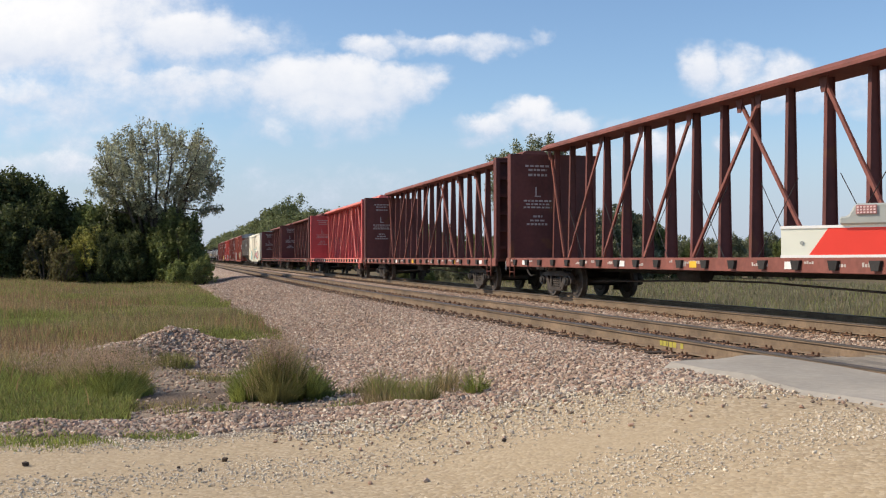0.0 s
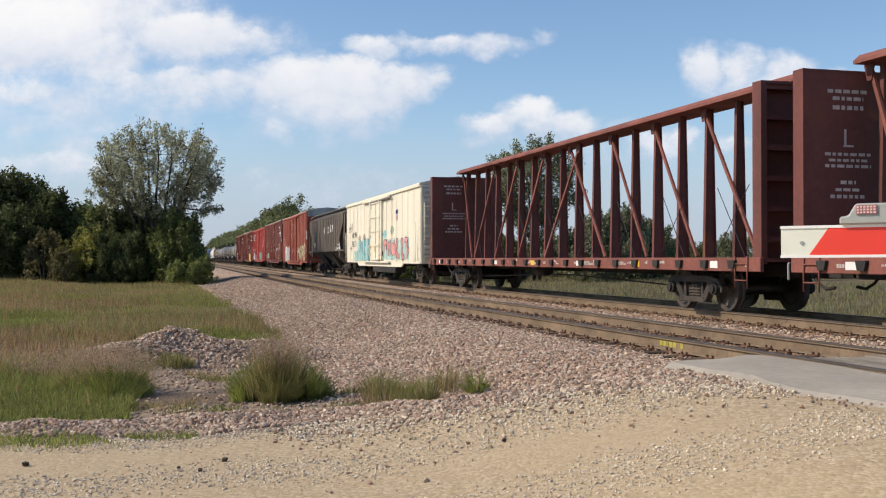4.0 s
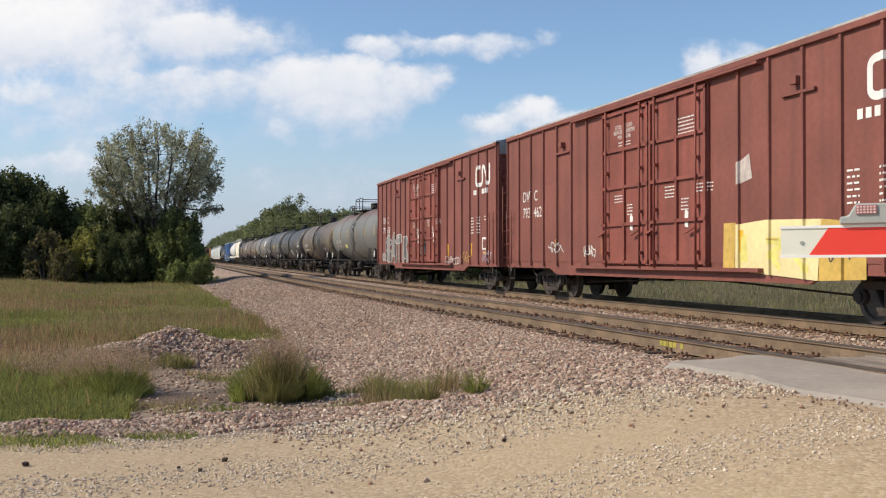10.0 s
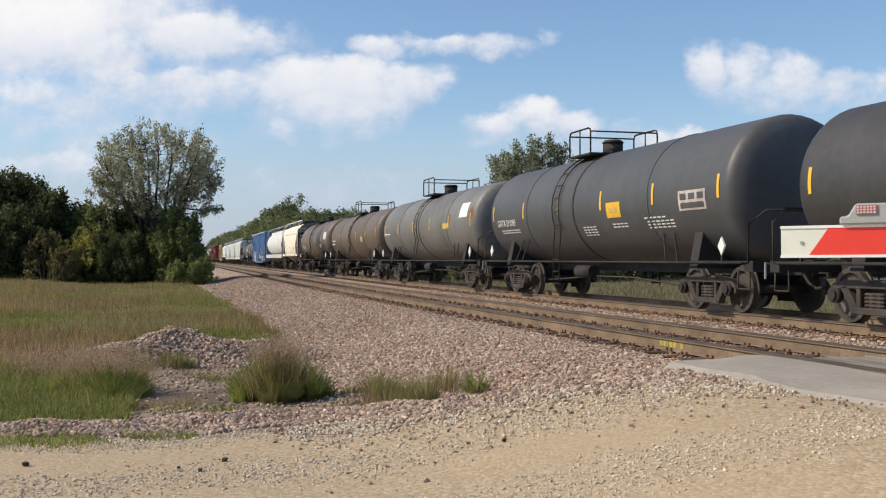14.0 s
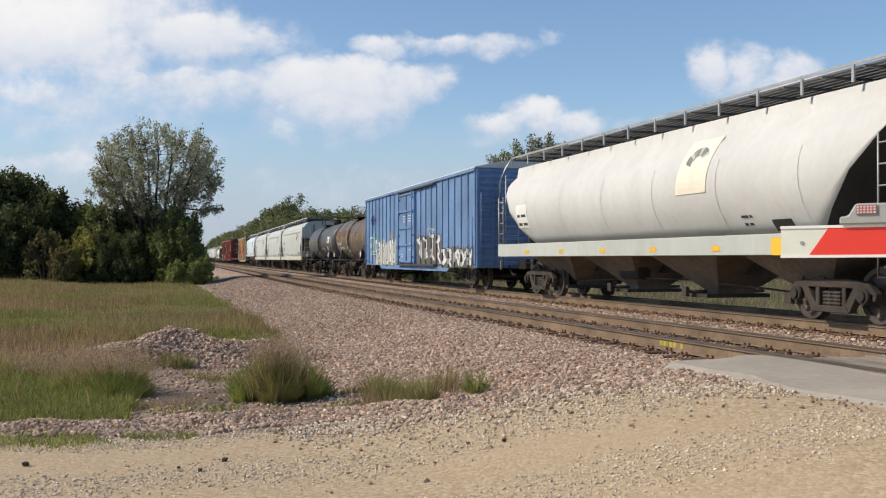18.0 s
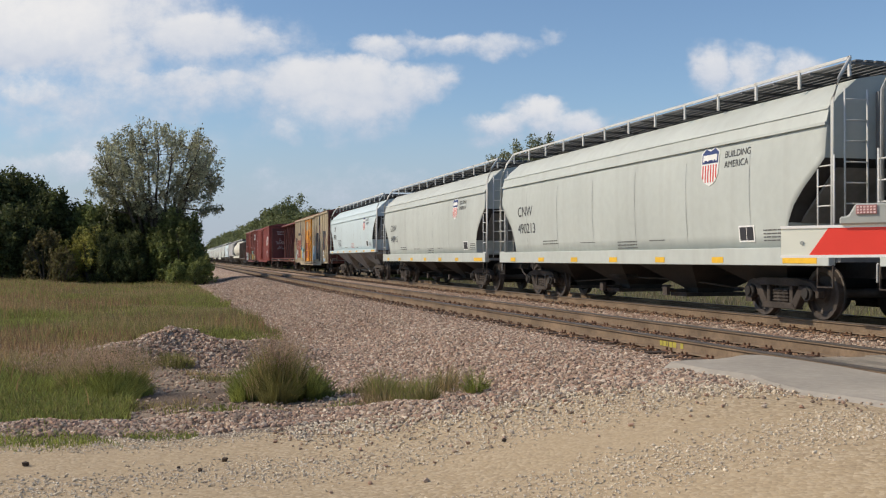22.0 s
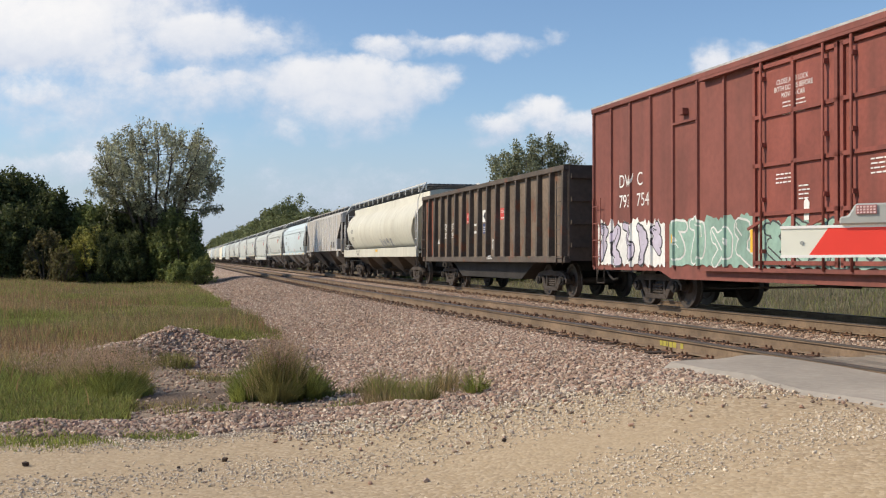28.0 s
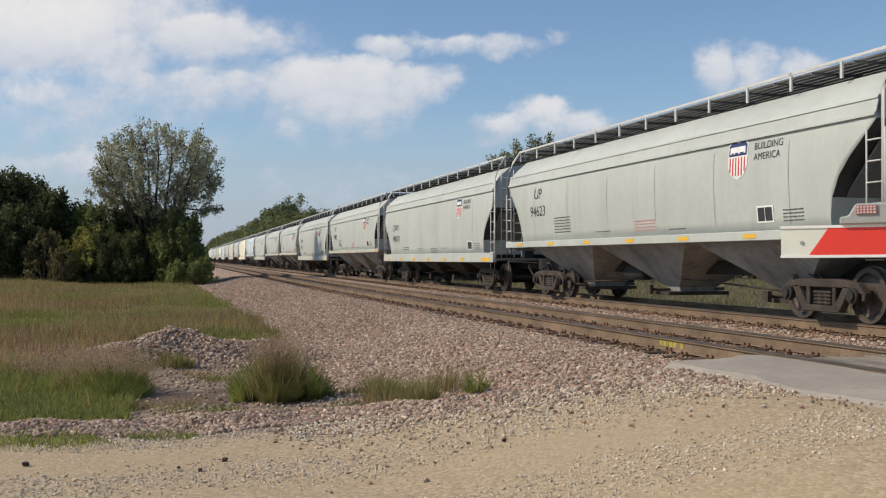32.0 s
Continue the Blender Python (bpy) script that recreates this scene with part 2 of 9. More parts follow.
gm.polygons.foreach_set("material_index", zone(cx, cy).ravel().astype(np.int32))
ground = tagged(new("ground", gm), "grassy field, pink ballast slope and tan gravel road", "ground", kind="structure")

# ---- loose stones ----
rng = np.random.default_rng(4)
ICO = np.array([(0, 0, 1), (0.89, 0, 0.45), (0.28, 0.85, 0.45), (-0.72, 0.53, 0.45), (-0.72, -0.53, 0.45), (0.28, -0.85, 0.45),
                (0.72, 0.53, -0.45), (-0.28, 0.85, -0.45), (-0.89, 0, -0.45), (-0.28, -0.85, -0.45), (0.72, -0.53, -0.45), (0, 0, -1)])
ICF = np.array([(0, 1, 2), (0, 2, 3), (0, 3, 4), (0, 4, 5), (0, 5, 1), (1, 6, 2), (2, 7, 3), (3, 8, 4), (4, 9, 5), (5, 10, 1),
                (6, 7, 2), (7, 8, 3), (8, 9, 4), (9, 10, 5), (10, 6, 1), (11, 7, 6), (11, 8, 7), (11, 9, 8), (11, 10, 9), (11, 6, 10)])


def turn_all(n):
    """n random rotations."""
    q = rng.normal(size=(n, 4))
    q /= np.linalg.norm(q, axis=1)[:, None]
    w, x, y, z = q.T
    return np.stack([np.stack([1 - 2 * (y * y + z * z), 2 * (x * y - z * w), 2 * (x * z + y * w)], 1),
                     np.stack([2 * (x * y + z * w), 1 - 2 * (x * x + z * z), 2 * (y * z - x * w)], 1),
                     np.stack([2 * (x * z - y * w), 2 * (y * z + x * w), 1 - 2 * (x * x + y * y)], 1)], 1)


OCT = np.array([(0, 0, 1), (1, 0, 0.1), (0, 1, -0.1), (-1, 0, 0.1), (0, -1, -0.1), (0, 0, -1)])
OCF = np.array([(0, 1, 2), (0, 2, 3), (0, 3, 4), (0, 4, 1), (5, 2, 1), (5, 3, 2), (5, 4, 3), (5, 1, 4)])


def stones(name, x, y, size, mat, label, sink=0.25, rough_cut=False):
    n = len(x)
    P, F = (OCT, OCF) if rough_cut else (ICO, ICF)
    v = P[None] * rng.uniform(0.62, 1.25, (n, len(P), 1)) * rng.uniform(0.6, 1.2, (n, 1, 3))
    v = np.einsum("nij,nkj->nki", turn_all(n), v) * size[:, None, None]
    v[:, :, 2] *= 0.8
    v += np.stack([x, y, relief(x, y) + size * sink], 1)[:, None]
    f = F[None] + (np.arange(n) * len(P))[:, None, None]
    return tagged(new(name, cloud_mesh(name, v.reshape(-1, 3), f.reshape(-1, 3), mat)), label, "stones", kind="stuff")


def island_stone(name, cols):
    m = bpy.data.materials.new(name)
    m.use_nodes = True
    N, Lk = m.node_tree.nodes, m.node_tree.links
    bs = N["Principled BSDF"]
    bs.inputs["Roughness"].default_value = 0.88
    bs.inputs["Specular IOR Level"].default_value = 0.25
    g = N.new("ShaderNodeNewGeometry")
    cr = N.new("ShaderNodeValToRGB")
    els = cr.color_ramp.elements
    while len(els) < len(cols):
        els.new(0.5)
    for i, c in enumerate(cols):
        els[i].position, els[i].color = i / (len(cols) - 1), (*c, 1)
    Lk.new(g.outputs["Random Per Island"], cr.inputs[0])
    tc, no = N.new("ShaderNodeTexCoord"), N.new("ShaderNodeTexNoise")
    no.inputs["Scale"].default_value = 30
    Lk.new(tc.outputs["Object"], no.inputs["Vector"])
    mx = N.new("ShaderNodeMix")
    mx.data_type, mx.blend_type = "RGBA", "OVERLAY"
    mx.inputs[0].default_value = 0.35
    Lk.new(cr.outputs[0], mx.inputs[6])
    Lk.new(no.outputs["Fac"], mx.inputs[7])
    Lk.new(mx.outputs[2], bs.inputs["Base Color"])
    return m


stone_mat = island_stone("loose_stone", PINK)
pebble_mat = island_stone("pebble", [(0.50, 0.41, 0.30), (0.66, 0.57, 0.43), (0.40, 0.33, 0.25), (0.74, 0.66, 0.53), (0.55, 0.45, 0.33)])
rusty_mat = island_stone("rusty_stone", [(0.24, 0.135, 0.075), (0.36, 0.23, 0.14), (0.15, 0.09, 0.055), (0.44, 0.32, 0.23), (0.22, 0.125, 0.075)])


def scatter(n, x0, x1, y0, y1, keep):
    x, y = rng.uniform(x0, x1, n), rng.uniform(y0, y1, n)
    k = keep(x, y)
    return x[k], y[k]


def fade(x, y):
    """How thick the ballast lies towards the road."""
    return (y > 9.15 - 0.25 * (x - 2.6) + np.abs(rng.normal(0, 0.45, len(x))) - 0.3 + 0.1 * wob(x, y)) & (x > 2.3 + rng.normal(0, 0.25, len(x)) + 0.2 * wob(x, y))


sx, sy = scatter(52000, 1.8, 6.25, 7.6, 20, lambda x, y: fade(x, y) & ~((x > 5.1) & (y < 10.4)))
sx2, sy2 = scatter(36000, 2.0, 6.25, 20, 36, lambda x, y: zone(x, y) == 1)
sx3, sy3 = scatter(12000, 8.7, 10.8, 10.6, 40, lambda x, y: (x - sway(y) > 8.75) & (x - sway(y) < 10.65))
sx4, sy4 = scatter(22000, 2.4, 7.0, 36, 75, lambda x, y: (x - sway(y) > 2.6) & (x - sway(y) < 6.1))

stones("ballast_stones", np.concatenate([sx, sx3]), np.concatenate([sy, sy3]), 0.013 + 0.025 * rng.random(len(sx) + len(sx3)) ** 1.4, stone_mat, "crushed pink and grey quartzite ballast beside the rails")
stones("distant_ballast", np.concatenate([sx2, sx4]), np.concatenate([sy2, sy4]), np.concatenate([rng.uniform(0.015, 0.04, len(sx2)), rng.uniform(0.025, 0.055, len(sx4))]), stone_mat, "pink ballast slope running along the track", rough_cut=True)
sx, sy = scatter(30000, 5.9, 14.0, 10.5, 45, lambda x, y: (np.abs(x - sway(y) - NEAR_TRACK) < 1.45) | (np.abs(x - sway(y) - FAR_TRACK) < 1.4))
stones("rusty_ballast", sx, sy, rng.uniform(0.014, 0.034, len(sx)), rusty_mat, "rust-stained ballast between the ties", 0.6, True)
sx, sy = scatter(60000, -4.8, 3.3, 9.0, 12.2, lambda x, y: (np.abs(y - 10.35 - 0.12 * (x - 1)) < 0.55 + 0.15 * wob(x, y)))
stones("stone_windrow", sx, sy, rng.uniform(0.013, 0.036, len(sx)), stone_mat, "low ridge of pink ballast along the road")
sx, sy = scatter(11000, -1.4, 3.2, 16.2, 19, lambda x, y: (((x - 1.0) / 2.2) ** 2 + ((y - 17.6) / 1.15) ** 2) < 1)
stones("stone_pile", sx, sy, rng.uniform(0.016, 0.042, len(sx)), stone_mat, "heap of grey-pink ballast stones in the grass")
sx, sy = scatter(5200, -0.6, 3.2, 11, 16.5, lambda x, y: (rng.random(len(x)) < 0.8) & ((zone(x, y) != 4) | (rng.random(len(x)) < 0.25)))
stones("scattered_stones", sx, sy, 0.008 + 0.028 * rng.random(len(sx)) ** 2, stone_mat, "ballast stones strewn over bare ground")
sx, sy = scatter(70000, -4.8, 7, 5.4, 9.7, lambda x, y: (x < 5.1) & (1.1 * np.sin(y * 3.4 - 0.35 * x + 0.8) + 0.6 * wob(x, y, 1.7) + rng.normal(0, 0.45, len(x)) > 0.15))
stones("road_pebbles", sx, sy, 0.005 + 0.012 * rng.random(len(sx)) ** 2, pebble_mat, "small tan pebbles loose on the gravel road", rough_cut=True)
sx, sy = scatter(700, 4.9, 5.6, 4.5, 10.5, lambda x, y: np.abs(x - 5.15 - 0.06 * np.sin(y * 3.1)) < rng.exponential(0.13, len(x)))
stones("apron_edge_stones", sx, sy, rng.uniform(0.008, 0.02, len(sx)), stone_mat, "ballast stones kicked onto the asphalt edge", 0.9)
sx, sy = scatter(26000, 1.2, 5.3, 7.2, 10.6, lambda x, y: np.abs(rng.normal(0, 0.55, len(x))) > np.abs(y - 9.05 + 0.25 * (x - 2.6)))
stones("edge_gravel", sx, sy, 0.007 + 0.016 * rng.random(len(sx)) ** 2, pebble_mat, "tan gravel strewn over the foot of the ballast", 0.5, rough_cut=True)
sx, sy = scatter(2600, 1.0, 5.2, 6.6, 9.6, lambda x, y: rng.exponential(0.5, len(x)) > 9.0 - 0.25 * (x - 2.6) - y)
stones("stray_ballast", sx, sy, 0.008 + 0.02 * rng.random(len(sx)) ** 2, stone_mat, "pink ballast stones strayed onto the gravel road", 0.5)
clod = material("clod", (0.07, 0.05, 0.035), 0.9, var=0.3, bump=0.6)
for px, py, ps in ((-2.35, 7.75, 0.045), (0.35, 7.9, 0.022), (0.55, 8.25, 0.026), (2.6, 7.6, 0.02), (-0.9, 8.4, 0.03), (0.2, 8.05, 0.018)):
    g = Geo()
    for p in ICO:
        g.v.append(tuple(np.array(p) * ps * rng.uniform(0.7, 1.2)))
    for q in ICF:
        g.face(q)
    ob = new("clod", g.mesh("clod", clod))
    ob.location = (px, py, float(relief(px, py)) + ps * 0.5)
    tagged(ob, "dark clod of dirt lying on the gravel road", "clod", "clods on the road")

# ---- tracks ----
rail_mat = material("rail_steel", (0.205, 0.145, 0.092), 0.8, 0.0, 0.3, 2.0, bump=0.3)
head_mat = material("rail_head", (0.075, 0.06, 0.048), 0.55, 0.0, 0.25, 3.0)
tie_mat = material("tie_wood", (0.075, 0.05, 0.034), 0.95, 0.0, 0.45, 4.0, bump=0.8)
plate_mat = material("tie_plate", (0.15, 0.075, 0.04), 0.9, 0.0, 0.35, 8.0, bump=0.5)
asphalt = material("asphalt", (0.36, 0.325, 0.27), 0.92, 0.0, 0.16, 1.2, bump=0.5)
plank_mat = material("crossing_plank", (0.27, 0.235, 0.185), 0.9, 0.0, 0.3, 2.0, bump=0.5)
RAIL = [(-0.075, -0.17), (0.075, -0.17), (0.07, -0.155), (0.012, -0.14), (0.012, -0.045), (0.036, -0.035), (0.036, 0.0), (-0.036, 0.0), (-0.036, -0.035), (-0.012, -0.045), (-0.012, -0.14), (-0.07, -0.155)]
ry = np.concatenate([np.arange(-80, 20, 10.0), np.arange(20, 80, 2.0), np.arange(80, 700, 12.0)])
for centre, tname in ((NEAR_TRACK, "near"), (FAR_TRACK, "far")):
    for side in (-0.753, 0.753):
        g = Geo()
        g.loft([[(centre + side + float(sway(y)) + a, y, b) for a, b in RAIL] for y in ry])
        rail = tagged(part("rail", g, rail_mat, None), "rusty brown steel rail spiked to wooden ties", "rail", "rails of the two tracks")
        # thin darker strip over the top edge of the rail head
        g = Geo()
        g.loft([[(centre + side + float(sway(y)) + a, y, b) for a, b in ((-0.039, -0.016), (0.039, -0.016), (0.039, -0.004), (0.034, 0.003), (-0.034, 0.003), (-0.039, -0.004))] for y in ry])
        part("running_surface", g, head_mat, rail, "worn smoother rail head")


yellow_mark = material("yellow_crayon", (0.38, 0.33, 0.05), 0.7, var=0.2)
g = Geo()
for a, b in ((13.04, 12.96), (12.94, 12.86), (12.84, 12.80), (12.77, 12.69), (12.67, 12.58), (12.46, 12.39)):
    g.box(6.712, 6.718, b, a, -0.125, -0.055)
tagged(part("rail_marking", g, yellow_mark, bpy.data.objects["rail"]), kind="stuff")


def tie_geo(g):
    g.box(-1.3, 1.3, -0.115, 0.115, -0.36, -0.175)


def plate_geo(g):
    g.box(-0.18, 0.18, -0.095, 0.095, -0.176, -0.162)
    for a in (-0.11, 0.11):
        for b in (-0.06, 0.06):
            g.box(a - 0.012, a + 0.012, b - 0.012, b + 0.012, -0.165, -0.13)


tie_me, plate_me = shared("tie", tie_geo, tie_mat, 0.012), shared("tie_plate", plate_geo, plate_mat)
for centre in (NEAR_TRACK, FAR_TRACK):
    bed = tagged(new("track_bed"), "row of weathered wooden railway ties", "railway ties", kind="structure")
    rest = Geo()
    k = 0
    y = 1.0
    while y < 420:
        xx = centre + float(sway(y)) + random.uniform(-0.04, 0.04)
        if 10.6 < y < 80:
            t = put("tie", tie_me, bed, (xx, y, random.uniform(-0.012, 0.004)), turn=random.uniform(-0.01, 0.01))
            for s in (-0.753, 0.753):
                put("tie_plate", plate_me, t, (s, 0, 0))
        else:
            rest.box(xx - 1.3, xx + 1.3, y - 0.11, y + 0.11, -0.36, -0.178)
        y += 0.53
    tagged(part("distant_ties", rest, tie_mat, bed), kind="stuff")
# paved crossing with planks
g = Geo()
g.prism([(5.15, -0.12), (5.35, -0.035), (6.62, -0.02), (6.62, -0.4), (5.15, -0.4)], 1, 3.0, 10.35)
apron = part("crossing_apron", g, asphalt, None)
bm = bmesh.new()
bm.from_mesh(apron.data)
bmesh.ops.subdivide_edges(bm, edges=bm.edges[:], cuts=10, use_grid_fill=True)
for v in bm.verts:
    v.co.y += 0.09 * math.sin(v.co.x * 7) + (0.35 - 0.35 * min(1, max(0, (v.co.x - 5.1) / 1.2))) * (1 if v.co.y > 9 else 0) * -1
    v.co.x += (0.06 * math.sin(v.co.y * 3.1) + 0.04 * math.sin(v.co.y * 7.3)) * (1 if v.co.x < 5.6 else 0)
    v.co.z += 0.008 * math.sin(v.co.x * 5 + v.co.y * 2)
bm.to_mesh(apron.data)
bm.free()
tagged(apron, "worn grey asphalt apron at the level crossing", "asphalt", kind="structure")
cross = tagged(new("crossing_deck"), "weathered wooden planks between the crossing rails", "crossing deck", kind="structure")
for centre in (NEAR_TRACK, FAR_TRACK):
    for i in range(5):
        a = centre - 0.66 + i * 0.265
        g = Geo()
        g.box(a, a + 0.25, 3.0, 9.9 + 0.05 * (i % 2), -0.3, -0.012 - 0.004 * (i % 3))
        part("plank", g, plank_mat, cross, bev=0.012)
g = Geo()
g.box(8.32, 11.05, 3.0, 9.95, -0.4, -0.025)
tagged(part("crossing_infill", g, asphalt, None), "grey asphalt between the two tracks", "asphalt", kind="structure")

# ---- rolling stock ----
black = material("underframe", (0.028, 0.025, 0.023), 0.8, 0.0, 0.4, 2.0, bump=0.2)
truck_mat = material("truck_casting", (0.060, 0.048, 0.040), 0.85, 0.0, 0.45, 3.0, bump=0.4)
tread = material("wheel_steel", (0.09, 0.075, 0.065), 0.6, 0.3, 0.3, 4.0)
white = material("white_paint", (0.80, 0.80, 0.77), 0.6, var=0.1)
yellow = material("yellow_reflector", (0.80, 0.48, 0.035), 0.5, var=0.12)
red_ink = material("red_lettering", (0.6, 0.06, 0.05), 0.6, var=0.1)
faded_red_ink = material("faded_red_lettering", (0.58, 0.27, 0.26), 0.6, var=0.2)
dark_ink = material("dark_lettering", (0.035, 0.035, 0.04), 0.6, var=0.1)
blue_ink = material("blue_lettering", (0.03, 0.05, 0.16), 0.6, var=0.1)
galv = material("galvanised", (0.42, 0.43, 0.43), 0.55, 0.3, 0.15, 3.0)
roof_grey = material("galvanised_roof", (0.48, 0.475, 0.45), 0.6, 0.2, 0.2, 1.0, streak=0.3)
hop_dark_ = material("walkway_grating", (0.17, 0.175, 0.18), 0.7, 0.2, 0.2, 2.0)
# near black: shade in the recess under hopper ends, put into the colour
slope_shade_mat = material("slope_sheet", (0.06, 0.06, 0.06), 0.8, 0, 0.3, 1.0)
VEHICLES, FRONT_AXLES, REAR_AXLES = [], [], []
WHEEL = 0.46


def wheelset_geo(g):
    for s in (-1, 1):
        prof = [(0.665, 0.10), (0.665, 0.30), (0.69, 0.33), (0.665, 0.36), (0.665, 0.485), (0.70, 0.49), (0.71, WHEEL), (0.80, WHEEL - 0.008), (0.80, 0.37), (0.755, 0.35), (0.735, 0.30), (0.745, 0.16), (0.80, 0.14), (0.80, 0.10)]
        n = 20
        rings = [[(s * a, r * math.cos(2 * math.pi * k / n), r * math.sin(2 * math.pi * k / n)) for a, r in prof] for k in range(n + 1)]
        g.loft(rings[:], smooth=False, close=False, caps=False)
    g.tube([(-1.05, 0, 0), (1.05, 0, 0)], 0.085, 10)


def side_frame_geo(g):
    g.prism([(-1.15, 0.50), (-0.98, 0.66), (-0.55, 0.72), (0.55, 0.72), (0.98, 0.66), (1.15, 0.50), (1.08, 0.48), (0.86, 0.56), (0.5, 0.58), (-0.5, 0.58), (-0.86, 0.56), (-1.08, 0.48)], 0, -0.07, 0.07)
    g.prism([(-0.52, 0.17), (0.52, 0.17), (0.42, 0.28), (-0.42, 0.28)], 0, -0.10, 0.10)
    for s in (-1, 1):
        g.prism([(s * 0.80, 0.60), (s * 0.62, 0.62), (s * 0.34, 0.24), (s * 0.50, 0.18)], 0, -0.07, 0.07)
        g.prism([(s * 0.30, 0.6), (s * 0.40, 0.6), (s * 0.40, 0.26), (s * 0.30, 0.26)], 0, -0.06, 0.06)
        g.prism([(s * 1.15, 0.52), (s * 1.05, 0.54), (s * 1.06, 0.38), (s * 1.13, 0.38)], 0, -0.06, 0.06)
        g.prism([(s * 0.72, 0.56), (s * 0.66, 0.56), (s * 0.66, 0.38), (s * 0.71, 0.38)], 0, -0.06, 0.06)


def spring_geo(g):
    """Three coil springs side by side, their coils as ridges."""
    rings = []
    for i in range(9):
        z, r = 0.28 + i * 0.03, 0.075 if i % 2 else 0.05
        side = [(r * math.sin(radians(a)), c - r * math.cos(radians(a))) for c in (-0.17, 0.0, 0.17) for a in (30, 90, 150)]
        rings.append([(x, y, z) for x, y in side] + [(-x, y, z) for x, y in reversed(side)])
    g.loft(rings)


def cap_geo(g):
    g.tube([(-0.05, 0, 0), (0.05, 0, 0)], 0.13, 12)
    g.tube([(-0.09, 0, 0), (-0.05, 0, 0)], 0.085, 12)


def bolster_geo(g):
    g.box(-0.95, 0.95, -0.2, 0.2, 0.50, 0.72)
    g.tube([(0, 0, 0.7), (0, 0, 0.84)], 0.2, 12)
    g.box(-0.6, 0.6, -0.5, -0.42, 0.32, 0.42)
    g.box(-0.6, 0.6, 0.42, 0.5, 0.32, 0.42)


def add_truck(car, y):
    t = put("truck", shared("bolster", bolster_geo, black), car, (0, y, 0), "grimy cast steel truck")
    for s in (-1.0, 1.0):
        put("side_frame", shared("side_frame", side_frame_geo, truck_mat, 0.012), t, (s, 0, 0), turn=0 if s < 0 else math.pi)
        put("spring_set", shared("spring_set", spring_geo, truck_mat), t, (s, 0, 0))
        for a in (-0.89, 0.89):
            put("bearing_cap", shared("bearing_cap", cap_geo, black), t, (s * 1.07, a, WHEEL), turn=0 if s < 0 else math.pi)
    for a, group in ((-0.89, FRONT_AXLES), (0.89, REAR_AXLES)):
        group.append(put("wheelset", shared("wheelset", wheelset_geo, tread), t, (0, a, WHEEL)))


def coupler_geo(g):
    g.box(-0.09, 0.09, 0, 0.55, 0.78, 0.98)
    g.prism([(-0.2, 0.5), (0.2, 0.5), (0.24, 0.72), (0.1, 0.84), (-0.06, 0.7), (-0.2, 0.76)], 2, 0.72, 1.04)
    g.tube([(0.42, 0.05, 0.85), (0.42, 0.3, 0.62), (0.40, 0.5, 0.52), (0.36, 0.7, 0.55)], 0.03, 6)


def hose_geo(g):
    g.beam((-1.4, 0.1, 0.98), (-0.25, 0.3, 0.92), 0.03, 0.03)
    g.beam((-1.4, 0.1, 0.98), (-1.4, 0.1, 0.7), 0.03, 0.03)


def vehicle(name, label, rear, front, tcen=None, sill=(0.75, 1.05)):
    """The running gear of a freight car that fills the train from front to rear metres."""
    half = (rear - front) / 2
    car = tagged(new(name), label, name.replace("_", " "), "cars of the freight train")
    VEHICLES.append((car, (rear + front) / 2))
    for y in (-1, 1):
        add_truck(car, y * (tcen if tcen else half - 2.3))
        put("coupler", shared("coupler", coupler_geo, black), car, (0, y * (half - 0.05), 0), turn=0 if y > 0 else math.pi)
        put("uncoupling_lever", shared("uncoupling_lever", hose_geo, galv), car, (0, y * (half + 0.02), 0), turn=0 if y > 0 else math.pi)
    g = Geo()
    g.box(-0.16, 0.16, -half + 0.02, half - 0.02, *sill)
    part("center_sill", g, black, car)
    g = Geo()
    g.tube([(-0.62, 0.9, 0.72), (-0.62, 1.9, 0.72)], 0.17, 12)
    part("air_reservoir", g, black, car)
    g = Geo()
    g.tube([(-0.55, -half + 3.4, 0.42), (-0.55, -1.3, 0.6), (-0.55, 0.9, 0.6), (-0.55, half - 3.4, 0.42)], 0.02, 6)
    part("brake_rod", g, truck_mat, car)
    return car, half


def ladder_geo(h, w, n):
    def make(g):
        for s in (-w / 2, w / 2):
            g.tube([(0, s, 0), (0, s, h)], 0.016, 6)
        for i in range(n):
            z = h * (i + 0.5) / n
            g.tube([(0, -w / 2, z), (0, w / 2, z)], 0.013, 6)
    return make


def ladder(car, x, y, z, h, mat, w=0.42, n=6, turn=0.0):
    put("ladder", shared(("ladder", round(h, 2), w, n), ladder_geo(h, w, n), mat), car, (x, y, z), turn=turn)


def stirrup_geo(g):
    g.tube([(0, -0.2, 0), (0, -0.2, -0.36), (0, 0.2, -0.36), (0, 0.2, 0)], 0.018, 6)


SIDES = {}


